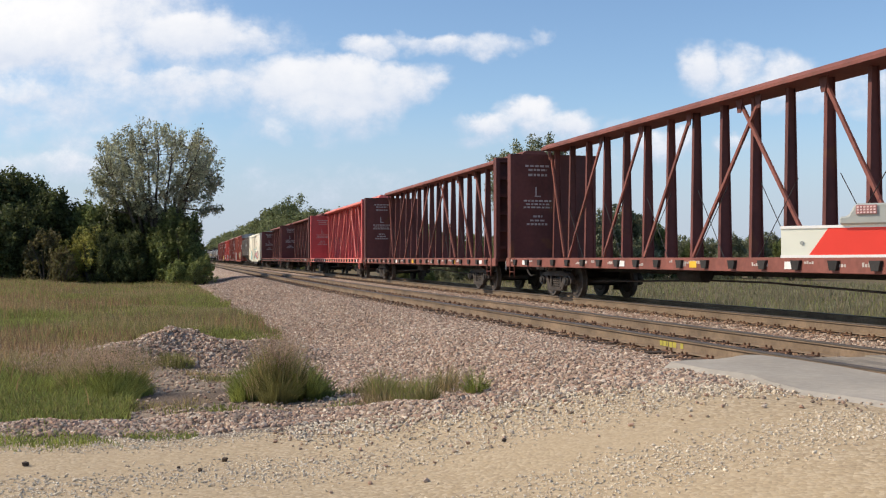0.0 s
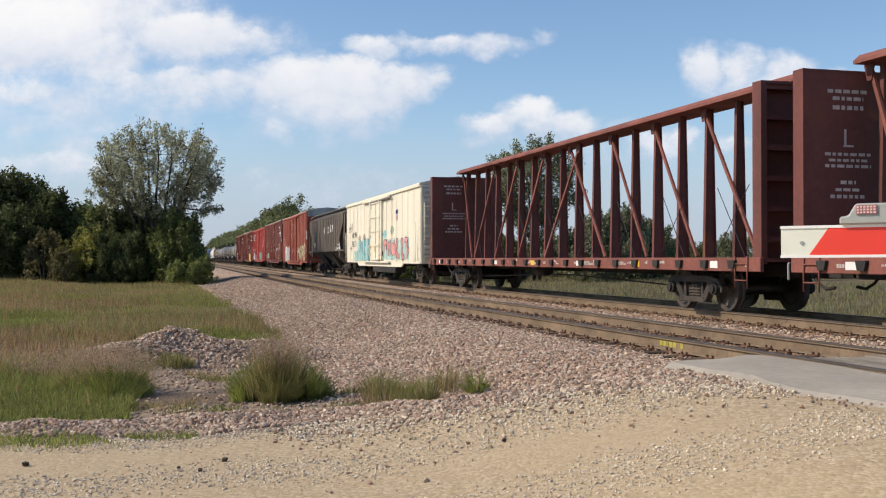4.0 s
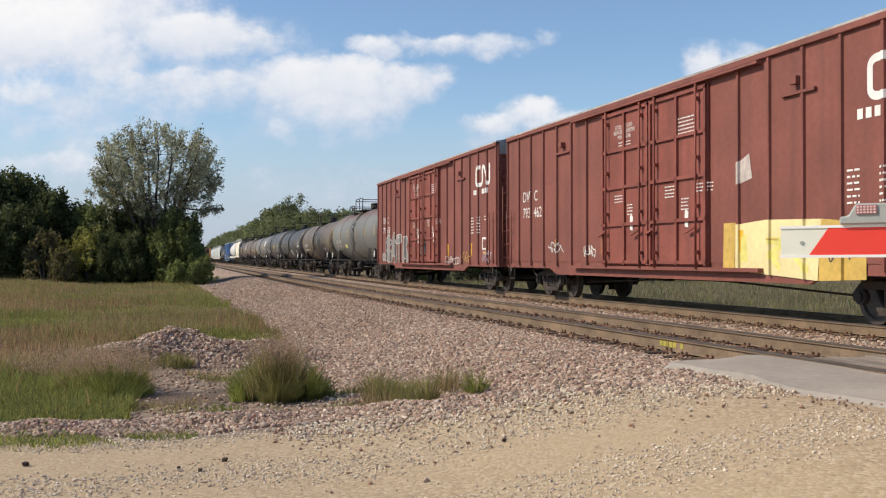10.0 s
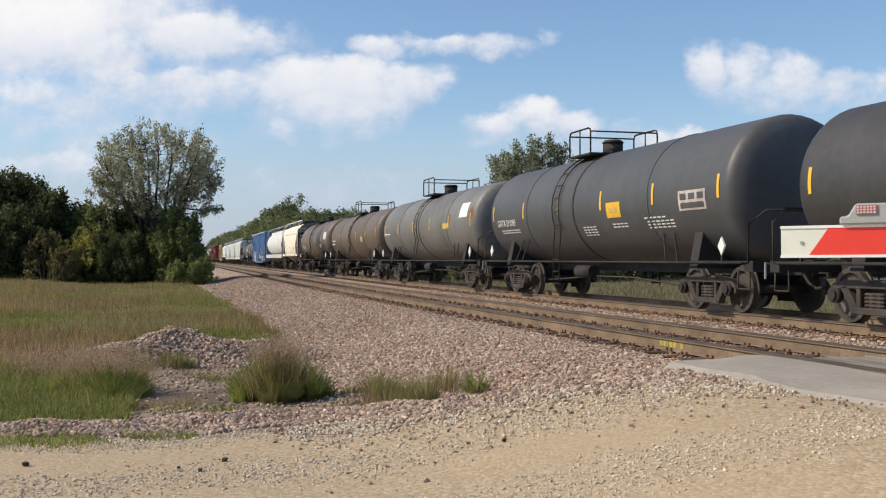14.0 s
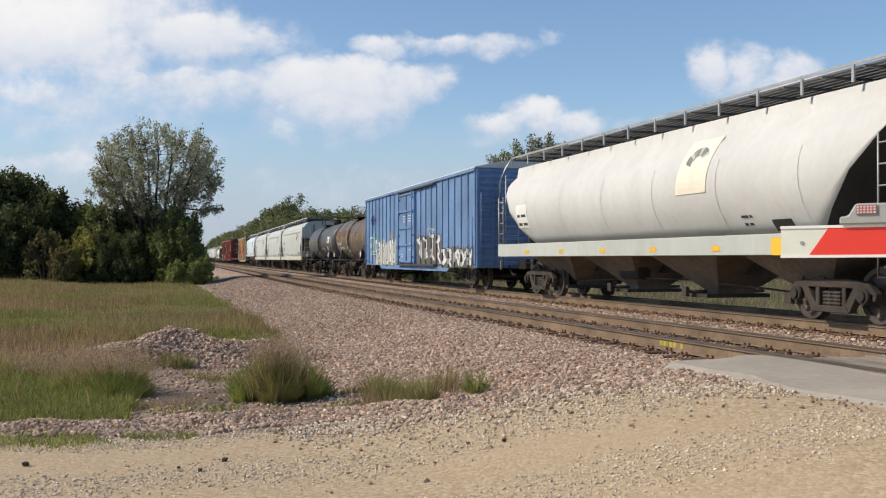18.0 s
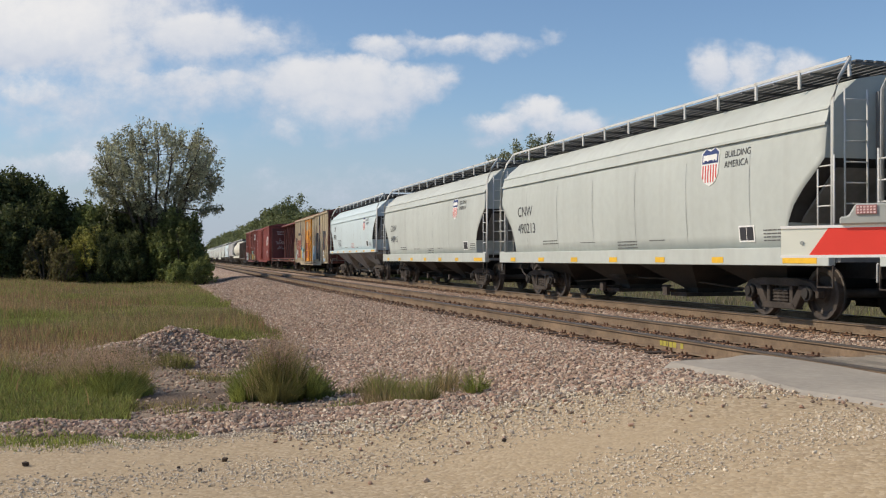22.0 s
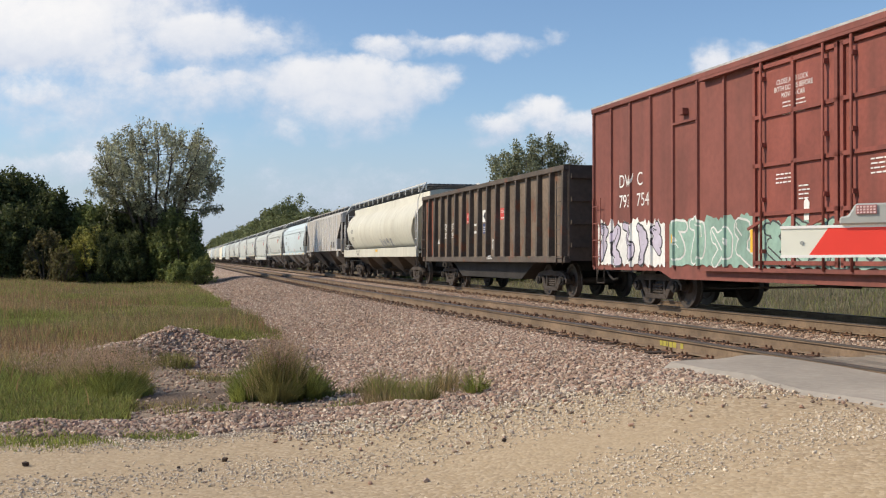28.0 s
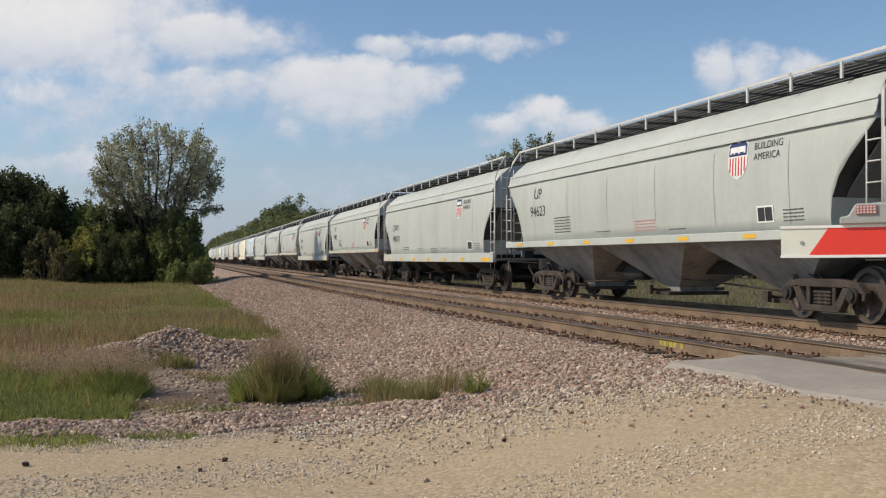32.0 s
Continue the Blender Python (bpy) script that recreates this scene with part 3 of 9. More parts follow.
def follow(car, me, x, name=""):
    """Lays flat paint on a car's side: over posts and doors of a boxcar, round the curve of a hopper (x a function of height)."""
    bm = bmesh.new()
    bm.from_mesh(me)
    zs, ys = [v.co.z for v in bm.verts], [v.co.y for v in bm.verts]
    if callable(x):
        z = min(zs) + 0.12
        while z < max(zs) - 0.02:
            bmesh.ops.bisect_plane(bm, geom=bm.verts[:] + bm.edges[:] + bm.faces[:], plane_co=(0, 0, z), plane_no=(0, 0, 1))
            z += 0.12
        for v in bm.verts:
            v.co.x += x(v.co.z)
    elif car.name in SIDES and abs(x + 1.6) < 0.06:
        posts, w, d, doors = SIDES[car.name]
        cuts = [p + k * w for p in posts for k in (-0.5, -0.35, 0.35, 0.5)] + [e + k for ab in doors for e in ab for k in (-0.004, 0.004)]
        for y in cuts:
            if min(ys) < y < max(ys):
                bmesh.ops.bisect_plane(bm, geom=bm.verts[:] + bm.edges[:] + bm.faces[:], plane_co=(0, y, 0), plane_no=(0, 1, 0))
        base = 0.003 + 0.05 * (-1.55 - x) + (0.004 if any(k in name for k in ("centre", "face", "head", "lettering", "tag", "stencil")) else 0.0)
        for v in bm.verts:
            up = 0.0
            for a, b in doors:
                if a < v.co.y < b:
                    up = 0.055
            for p in posts:
                q = abs(v.co.y - p) / w
                if q < 0.5:
                    up = d * min(1.0, (0.5 - q) / 0.15)
            v.co.x = -1.55 - up - base + v.co.x
    else:
        for v in bm.verts:
            v.co.x += x
    bm.to_mesh(me)
    bm.free()
    return me


def words(car, text, y, z, h, mat, x, name="lettering", squeeze=1.0):
    """Painted characters on the west side; y is where they begin as read (the far end), z the foot."""
    cu = bpy.data.curves.new(name, "FONT")
    cu.body, cu.size = text, h * 1.38
    cu.fill_mode = "FRONT"
    tmp = bpy.data.objects.new(name, cu)
    me = bpy.data.meshes.new_from_object(tmp)
    bpy.data.objects.remove(tmp)
    me.transform(Matrix(((0, 0, -1, 0), (-squeeze, 0, 0, y), (0, 1, 0, z), (0, 0, 0, 1))))
    me.materials.clear()
    me.materials.append(mat)
    put(name, follow(car, me, x, name), car)


def bars(car, y, z, w, h, rows, mat, x, name="stencil"):
    """Small stencilled writing: bars of its size."""
    rnd = random.Random(int(abs(y * 91 + z * 37)) + rows)
    g = Geo()
    for r in range(rows):
        zz = z - (r + 1) * h
        p = 0.0
        while p < w - 0.02:
            q = min(w, p + rnd.uniform(0.05, 0.16) * max(1, h / 0.09))
            g.box(-0.002, 0.002, y - q, y - p, zz, zz + h * 0.32)
            p = q + h * 0.4
    tagged(put(name, follow(car, g.mesh(name, mat), x, name), car), kind="stuff")


def decal(car, poly, mat, x, name="painted_mark", thick=0.003):
    """A flat painted shape; poly of (y, z)."""
    g = Geo()
    g.prism(poly, 0, -thick, 0.001)
    put(name, follow(car, g.mesh(name, mat), x, name), car)


def stroke(g, pts, w, x):
    """A painted line of constant width in the side's plane."""
    L, R = [], []
    for i, (y, z) in enumerate(pts):
        a, b = pts[max(i - 1, 0)], pts[min(i + 1, len(pts) - 1)]
        dy, dz = b[0] - a[0], b[1] - a[1]
        n = math.hypot(dy, dz) or 1
        L.append((x, y - dz / n * w / 2, z + dy / n * w / 2))
        R.append((x, y + dz / n * w / 2, z - dy / n * w / 2))
    b = len(g.v)
    g.v += L + R
    k = len(pts)
    for i in range(k - 1):
        g.face((b + i, b + i + 1, b + k + i + 1, b + k + i))


GLYPHS = {"S": ((0.95, 0.82), (0.5, 1.0), (0.08, 0.8), (0.3, 0.56), (0.75, 0.44), (0.92, 0.18), (0.5, 0.0), (0.03, 0.14)),
          "M": ((0.0, 0.0), (0.16, 1.0), (0.5, 0.42), (0.84, 1.0), (1.0, 0.0)), "N": ((0.05, 0.0), (0.1, 1.0), (0.9, 0.05), (0.95, 1.0)),
          "C": ((0.95, 0.8), (0.6, 1.0), (0.1, 0.8), (0.02, 0.35), (0.3, 0.0), (0.8, 0.05), (0.95, 0.4), (0.5, 0.42)),
          "R": ((0.06, 0.0), (0.1, 1.0), (0.85, 0.92), (0.85, 0.6), (0.2, 0.5), (0.55, 0.4), (1.0, 0.0)),
          "B": ((0.06, 0.0), (0.08, 1.0), (0.8, 0.95), (0.8, 0.62), (0.2, 0.52), (0.92, 0.4), (0.9, 0.06), (0.1, 0.02)),
          "A": ((0.0, 0.0), (0.4, 1.0), (0.62, 1.0), (0.9, 0.3), (0.3, 0.32), (0.85, 0.36), (1.0, 0.0)),
          "E": ((0.95, 1.0), (0.1, 0.92), (0.08, 0.52), (0.75, 0.52), (0.08, 0.46), (0.12, 0.04), (1.0, 0.0)),
          "K": ((0.1, 0.0), (0.14, 1.0), (0.14, 0.45), (0.9, 1.0), (0.3, 0.52), (1.0, 0.0)), "T": ((0.0, 0.9), (0.95, 1.0), (0.5, 0.93), (0.45, 0.0)),
          "U": ((0.06, 1.0), (0.08, 0.3), (0.35, 0.0), (0.8, 0.1), (0.92, 0.5), (0.95, 1.0)), "O": ((0.5, 1.0), (0.08, 0.75), (0.08, 0.25), (0.5, 0.0), (0.92, 0.25), (0.92, 0.75), (0.5, 1.0))}


def ribbon(g, pts, w, x):
    """A fat rounded line; each piece lies a hair over the last."""
    for i, (y, z) in enumerate(pts):
        d = x - 0.00012 * i
        b = len(g.v)
        g.v += [(d, y + w / 2 * math.cos(k * math.pi / 4), z + w / 2 * math.sin(k * math.pi / 4)) for k in range(8)]
        g.face([b + k for k in range(8)])
        if i + 1 < len(pts):
            stroke(g, [(y, z), pts[i + 1]], w, d - 0.00006)


def graffiti(car, y0, y1, z0, z1, fill, line, x, seed, n=5, name="graffiti_letter", text="", fat=0.3, back=None):
    """Fat sprayed letters, each outlined in another colour, over an optional jagged cloud of paint. y0 the far end."""
    rnd = random.Random(seed)
    n = len(text) or n
    w = (y0 - y1) / n
    if back:
        g = Geo()
        m = 9 * n
        edge = [(y0 - (y0 - y1) * k / m, (z0 + z1) / 2 + (z1 - z0) * (0.5 + rnd.uniform(-0.16, 0.05))) for k in range(m + 1)]
        foot = [(y0 - (y0 - y1) * k / m, z0 + (z1 - z0) * rnd.uniform(-0.02, 0.08)) for k in range(m + 1)]
        for k in range(m):
            b = len(g.v)
            g.v += [(0.0, *foot[k]), (0.0, *foot[k + 1]), (0.0, *edge[k + 1]), (0.0, *edge[k])]
            g.face((b, b + 1, b + 2, b + 3))
        put("spray_cloud", follow(car, g.mesh("spray_cloud", back), lift(x, -0.001), "spray_cloud"), car, label="sprayed patch of ground colour")
    for i in range(n):
        if text:
            form, stray = GLYPHS[text[i]], 0.04
        else:
            # tangled strokes that cannot be read
            form, stray = [(0.5 + 0.5 * math.copysign(rnd.uniform(0.3, 1.0), (-1) ** k), min(1.0, max(0.0, k / 6 + rnd.uniform(-0.45, 0.45)))) for k in range(8)], 0.1
            rnd.shuffle(form) if rnd.random() < 0.35 else None
        slant, dz = rnd.uniform(-0.14, 0.14), rnd.uniform(-0.05, 0.05) * (z1 - z0)
        width = min(fat * (z1 - z0), 0.36 * w) * rnd.uniform(0.9, 1.15) * (1.0 if text else 0.62)
        lo, hi = z0 + width * 0.5 + 0.03 + dz * 0.3, z1 - width * 0.5 - 0.03 + dz
        pts = [(y0 - (i + 0.10 + 0.8 * (u + slant * (v - 0.5) + rnd.uniform(-stray, stray))) * w, lo + (hi - lo) * min(1.0, max(0.0, v + rnd.uniform(-stray, stray)))) for u, v in form]
        fine = [pts[0]]
        for p, q in zip(pts, pts[1:]):
            fine += [(p[0] * 0.72 + q[0] * 0.28, p[1] * 0.72 + q[1] * 0.28), (p[0] * 0.28 + q[0] * 0.72, p[1] * 0.28 + q[1] * 0.72)]
        fine.append(pts[-1])
        g = Geo()
        edge_w = rnd.uniform(0.028, 0.045) * (0.6 + 0.4 * (z1 - z0))
        ribbon(g, fine, width + 2 * edge_w, -0.001 - 0.0025 * (i % 2))
        nf = len(g.f)
        ribbon(g, fine, width, -0.0068 - 0.0025 * (i % 2))
        nl = len(g.f)
        a = rnd.randrange(len(fine) - 2)
        stroke(g, [(p[0] + 0.2 * width, p[1] + 0.2 * width) for p in fine[a:a + 3]], 0.03, -0.0125 - 0.0025 * (i % 2))
        me = g.mesh(name, line)
        me.materials.append(fill)
        for k, p in enumerate(me.polygons):
            p.material_index = 1 if nf <= k < nl else 0
        put(name, follow(car, me, lift(x, -0.002), name), car, label="sprayed graffiti letter")


def scrawl(car, y, z, w, h, mat, x, seed, n=9, width=0.03):
    """A quick looping signature."""
    rnd = random.Random(seed)
    g = Geo()
    pts = []
    f1, f2 = rnd.uniform(0.9, 1.3), rnd.uniform(1.7, 2.3)
    for i in range(n * 9):
        t = i / (n * 9 - 1)
        a = t * n * 2.4 + seed
        pts.append((y - w * t - 0.16 * w * math.sin(a * f1) * 0.8, z + h * (0.5 + 0.33 * math.sin(a) + 0.17 * math.sin(a * f2 + seed))))
    stroke(g, pts, width, -0.004)
    put("tag", follow(car, g.mesh("tag", mat), x, "tag"), car, label="scrawled spray tag")


def rib_geo(z0, z1, w, d):
    def make(g):
        g.prism([(-w / 2, 0), (-w / 2 * 0.7, -d), (w / 2 * 0.7, -d), (w / 2, 0)], 2, 0, z1 - z0)
        g.v = [(b, a, c) for a, b, c in g.v]
    return make


def boxcar(name, label, rear, front, paint, roofm, z0=0.8, z1=4.65, doors=((-1.9, 0.0), (0.0, 1.9)), ribs=24, halfw=1.55, tcen=None, door_mat=None, rib_w=0.09, rib_d=0.05, roof_h=0.28, long_sill=True, end_paint=None, track=None, track_mat=None):
    """A boxcar: sides with posts, corrugated ends, peaked roof and sliding doors on hung tracks."""
    car, half = vehicle(name, label, rear, front, tcen, sill=(0.7, 1.0))
    door_mat = door_mat or paint
    dlo, dhi = min(a for a, b in doors), max(b for a, b in doors)
    rows = [-half + 0.05 + (2 * half - 0.1) * i / (ribs - 1) for i in range(ribs)]
    SIDES[car.name] = ([y for y in rows if not dlo - 0.1 < y < dhi + 0.1], rib_w, rib_d, doors)
    for s in (-1, 1):
        g = Geo()
        g.box(min(s * halfw, s * (halfw - 0.06)), max(s * halfw, s * (halfw - 0.06)), -half, half, z0 + 0.18, z1)
        part("side_wall", g, paint, car)
        g = Geo()
        zz = z0 - (0.02 if long_sill else 0)
        g.prism([(-half, zz + 0.2), (-half, zz + 0.02), (-half + 3.4, zz + 0.02), (-half + 3.9, zz - 0.14), (half - 3.9, zz - 0.14), (half - 3.4, zz + 0.02), (half, zz + 0.02), (half, zz + 0.2)], 0, *sorted((s * (halfw - 0.08), s * (halfw - 0.015))))
        part("side_sill", g, paint, car)
        me = shared(("rib", paint.name, round(z1 - z0, 2), rib_w, rib_d), rib_geo(z0 + 0.06, z1 - 0.07, rib_w, rib_d), paint)
        for i in range(ribs):
            y = -half + 0.05 + (2 * half - 0.1) * i / (ribs - 1)
            if dlo - 0.1 < y < dhi + 0.1:
                continue
            put("side_post", me, car, (s * halfw, y, z0 + 0.06), turn=0 if s < 0 else math.pi)
        g = Geo()
        g.box(*sorted((s * (halfw - 0.02), s * (halfw + 0.07))), -half, half, z1 - 0.09, z1 + 0.02)
        part("roof_rail", g, paint, car, bev=0.01)
        for a, b in doors:
            door = Geo()
            door.box(*sorted((s * (halfw + 0.004), s * (halfw + 0.055))), a + 0.02, b - 0.02, z0 + 0.12, z1 - 0.2)
            d = part("door", door, door_mat, car, bev=0.008)
            g = Geo()
            xs = sorted((s * (halfw + 0.055), s * (halfw + 0.105)))
            for k in range(5):
                zz = z0 + 0.15 + (z1 - z0 - 0.45) * k / 4
                g.box(*xs, a + 0.03, b - 0.03, zz, zz + 0.07)
            for yy in (a + 0.03, (a + b) / 2 - 0.04, b - 0.11):
                g.box(*xs, yy, yy + 0.08, z0 + 0.12, z1 - 0.22)
            part("door_frame", g, door_mat, d)
            g = Geo()
            for yy in (a + 0.35, b - 0.35):
                g.tube([(s * (halfw + 0.14), yy, z0 + 0.06), (s * (halfw + 0.14), yy, z1 - 0.18)], 0.026, 6)
                g.beam((s * (halfw + 0.15), yy, z0 + 0.9), (s * (halfw + 0.15), yy + 0.4, z0 + 0.78), 0.03, 0.05)
                for zz in (z0 + 0.35, z0 + 1.25, z0 + 2.2, z1 - 0.5):
                    g.box(*sorted((s * (halfw + 0.05), s * (halfw + 0.15))), yy - 0.045, yy + 0.045, zz, zz + 0.07)
            part("lock_rod", g, door_mat, d)
        g = Geo()
        t0, t1 = track or (dlo - 1.8, dhi + 1.8)
        g.box(*sorted((s * (halfw + 0.0), s * (halfw + 0.14))), t0, t1, z1 - 0.16, z1 - 0.11)
        g.box(*sorted((s * (halfw + 0.0), s * (halfw + 0.12))), t0, t1, z0 + 0.02, z0 + 0.09)
        part("door_track", g, track_mat or paint, car)
        for y in (-half + 0.35, half - 0.35):
            ladder(car, s * (halfw + 0.09), y, z0 + 0.1, 1.6, paint, n=4)
            put("stirrup_step", shared("stirrup_step", stirrup_geo, truck_mat), car, (s * (halfw - 0.02), y, z0 + 0.04))
    for y in (-1, 1):
        g = Geo()
        zs = np.linspace(z0, z1 + 0.02, 33)
        w = halfw - 0.06
        for i in range(32):
            za, zb = zs[i], zs[i + 1]
            da, db = 0.045 * math.sin(i * math.pi / 2) ** 2, 0.045 * math.sin((i + 1) * math.pi / 2) ** 2
            b = len(g.v)
            g.v += [(-w, y * (half + da), za), (w, y * (half + da), za), (w, y * (half + db), zb), (-w, y * (half + db), zb)]
            g.face((b, b + 1, b + 2, b + 3))
        g.box(-w, w, *sorted((y * (half - 0.04), y * (half - 0.005))), z0, z1)
        for s in (-w, w):
            g.box(s - 0.05, s + 0.05, *sorted((y * (half - 0.05), y * (half + 0.06))), z0, z1)
        part("end_wall", g, end_paint or paint, car)
        ladder(car, -halfw + 0.35, y * (half + 0.1), z0 + 0.1, 2.4, paint, n=6, turn=math.pi / 2)
    g = Geo()
    k = roof_h
    g.loft([[(-halfw - 0.06, y, z1 + 0.02), (-halfw - 0.06, y, z1 + 0.06), (-halfw * 0.5, y, z1 + k * 0.75), (0, y, z1 + k), (halfw * 0.5, y, z1 + k * 0.75), (halfw + 0.06, y, z1 + 0.06), (halfw + 0.06, y, z1 + 0.02)] for y in (-half - 0.05, half + 0.05)])
    n = 20
    for i in range(n + 1):
        y = -half + 2 * half * i / n
        g.prism([(-halfw - 0.05, z1 + 0.05), (-halfw * 0.5, z1 + k * 0.75), (0, z1 + k), (halfw * 0.5, z1 + k * 0.75), (halfw + 0.05, z1 + 0.05), (halfw * 0.5, z1 + k * 0.75 + 0.04), (0, z1 + k + 0.04), (-halfw * 0.5, z1 + k * 0.75 + 0.04)], 1, y - 0.04, y + 0.04)
    part("roof", g, roofm, car)
    return car, half, -halfw


def hopper(name, label, rear, front, paint, z0=1.4, ztop=3.65, wall=0.02, bays=3, ribs=0, bulge=0.16, end_cut=1.5, halfw=1.55, rail_mat_=None, sill_h=0.16, bay_mat=None, end_mat=None, rounding=0.5, roof_mat=None, end_open=1.0, railing=True, bay_cut=1.7, end_sheet_mat=None, rib_mat=None, tuck=0.6, sill_mat=None, seam_mat=None, pointed=False, dusty_end=False):
    """A covered hopper: curved or ribbed hull with sloped ends, bays below, walkway and railings on the roof."""
    car, half = vehicle(name, label, rear, front, None, sill=(0.72, 1.02))
    bay_mat, end_mat, roof_mat, rail_m = bay_mat or black, end_mat or paint, roof_mat or paint, rail_mat_ or paint
    h = half - (0.45 if ribs else 0.28)

    def ring(y, lift):
        lo = z0 + lift
        side = []
        for i in range(9):
            t = i / 8
            z = lo + (ztop - lo) * t
            u = (z - z0) / (ztop - z0)
            x = halfw - bulge * (2 * u - 1) ** 2 * (1.0 if u > 0.5 else tuck) - rounding * max(0, u - 0.86) ** 2 * 12
            side.append((x, z))
        pts = [(-x, y, z) for x, z in side]
        pts += [(-0.95, y, ztop + 0.30), (-0.5, y, ztop + 0.38), (0.5, y, ztop + 0.38), (0.95, y, ztop + 0.30)]
        pts += [(x, y, z) for x, z in reversed(side)]
        return pts
    g = Geo()
    hgt = min((ztop - z0) * 0.56 * end_open, ztop - z0 - (0.12 if pointed == 2 else 0.3))
    ys = [(-h, hgt), (-h + end_cut * 0.5, hgt * 0.72), (-h + end_cut, hgt * 0.43), (-h + end_cut + 0.01, 0)]
    if not ribs:
        # the side sheet ends in a rounded bite over the end platform
        bite = ((0.0, 1.0), (0.22, 0.86), (0.5, 0.70), (0.76, 0.52), (0.93, 0.32), (1.0, 0.12), (1.005, 0.0)) if not pointed else ((0.0, 1.0), (0.16, 0.86), (0.42, 0.62), (0.70, 0.37), (0.90, 0.15), (1.0, 0.0)) if pointed == 2 else ((0.0, 1.0), (0.12, 0.84), (0.4, 0.55), (0.7, 0.24), (0.9, 0.07), (1.0, 0.0))
        ys = [(-h + end_cut * a, hgt * b) for a, b in bite]
    ys = ys + [(-a, b) for a, b in reversed(ys)]
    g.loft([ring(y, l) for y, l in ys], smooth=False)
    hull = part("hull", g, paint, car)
    hull.data.materials.append(paint if pointed == 2 else slope_shade_mat)
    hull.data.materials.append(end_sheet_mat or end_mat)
    # faces sloping in underneath get the colour that carries their shade
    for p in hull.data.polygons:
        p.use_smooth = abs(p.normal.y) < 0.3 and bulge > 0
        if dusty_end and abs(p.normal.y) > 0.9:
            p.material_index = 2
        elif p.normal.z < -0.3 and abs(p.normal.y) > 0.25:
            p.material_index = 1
    for s in (-1, 1):
        if ribs:
            # short sill ends with a jacking bracket, and full-height ribs between the cut-off end panels
            for y in (-1, 1):
                g = Geo()
                g.box(*sorted((s * (halfw - 0.1), s * (halfw + 0.02))), *sorted((y * (h - end_cut - 0.35), y * (half - 0.2))), z0 - 0.02, z0 + 0.08)
                g.prism([(y * (h - end_cut - 0.3), z0 - 0.02), (y * (h - end_cut - 0.24), z0 - 0.36), (y * (h - end_cut + 0.12), z0 - 0.36), (y * (h - end_cut + 0.16), z0 - 0.02)], 0, *sorted((s * (halfw - 0.08), s * (halfw - 0.01))))
                part("side_sill", g, paint, car)
            me = shared(("hull_rib", round(ztop - z0, 2)), rib_geo(z0, ztop, 0.12, 0.06), rib_mat or end_mat)
            for i in range(ribs):
                put("hull_rib", me, car, (s * (halfw - 0.02), (h - end_cut - 0.05) * (2 * i / (ribs - 1) - 1), z0), turn=0 if s < 0 else math.pi)
        else:
            g = Geo()
            g.box(*sorted((s * (halfw - 0.1), s * (halfw + 0.03))), -half + 0.15, half - 0.15, z0 - sill_h, z0 + 0.05)
            part("side_sill", g, sill_mat or paint, car, bev=0.01)
            g = Geo()
            for i in range(6):
                y = -h + 2.2 + (2 * h - 4.4) * i / 5
                for t in range(6):
                    u0_, u1_ = 0.06 + t * 0.11, 0.17 + t * 0.11
                    q = [halfw - bulge * (2 * u - 1) ** 2 * (1.0 if u > 0.5 else tuck) for u in (u0_, u1_)]
                    za, zb = z0 + (ztop - z0) * u0_, z0 + (ztop - z0) * u1_
                    b = len(g.v)
                    g.v += [(s * (q[0] + 0.005), y - 0.011, za), (s * (q[0] + 0.005), y + 0.011, za), (s * (q[1] + 0.005), y + 0.011, zb), (s * (q[1] + 0.005), y - 0.011, zb)]
                    g.face((b, b + 1, b + 2, b + 3))
            part("weld_seam", g, seam_mat or end_mat, car)
            def skin(z):
                u = (z - z0) / (ztop - z0)
                return halfw - bulge * (2 * u - 1) ** 2 * (1.0 if u > 0.5 else tuck) - rounding * max(0, u - 0.86) ** 2 * 12
            if bulge < 0.4:
                for za, zb, out in ((ztop - 0.46, ztop - 0.41, 0.05), (ztop - 0.41, ztop - 0.20, 0.028), (ztop - 0.20, ztop - 0.15, 0.05)):
                    g = Geo()
                    g.prism([(s * (skin(za) - 0.05), za), (s * (skin(za) + out), za), (s * (skin(zb) + out), zb), (s * (skin(zb) - 0.05), zb)], 1, -h, h)
                    part("eave_bead", g, paint, car)
        for y in (-1, 1):
            ladder(car, s * (halfw - 0.02), y * (half - 0.28), z0 - 0.1, 1.25 if ribs else 1.6, rail_m, n=4 if ribs else 5)
            g = Geo()
            g.tube([(s * (halfw - 0.02), y * (half - 0.12), z0 - 0.1), (s * (halfw - 0.04), y * (half - 0.14), ztop - 0.1), (s * (halfw - 0.2), y * (half - 0.17), ztop + 0.3), (s * (halfw - 0.42), y * (half - 0.2), ztop + (0.62 if railing else 0.44))], 0.03, 6)
            part("end_grab_pipe", g, rail_m, car)
            put("stirrup_step", shared("stirrup_step", stirrup_geo, truck_mat), car, (s * (halfw - 0.02), y * (half - 0.3), z0 - sill_h + 0.02))
            if ribs:
                g = Geo()
                g.beam((s * (halfw - 0.08), y * (half - 0.55), z0), (s * (halfw - 0.08), y * (half - 0.55), ztop), 0.09, 0.09)
                part("corner_post", g, end_mat, car)
            # roof railing
        x = s * (halfw - 0.42)
        zt = ztop + (0.62 if railing else 0.44)
        g = Geo()
        g.beam((x, -half + 0.2, zt), (x, half - 0.2, zt), 0.03, 0.05 if railing else 0.035)
        part("roof_handrail", g, rail_m, car)
        drop = 0.3 if railing else 0.2
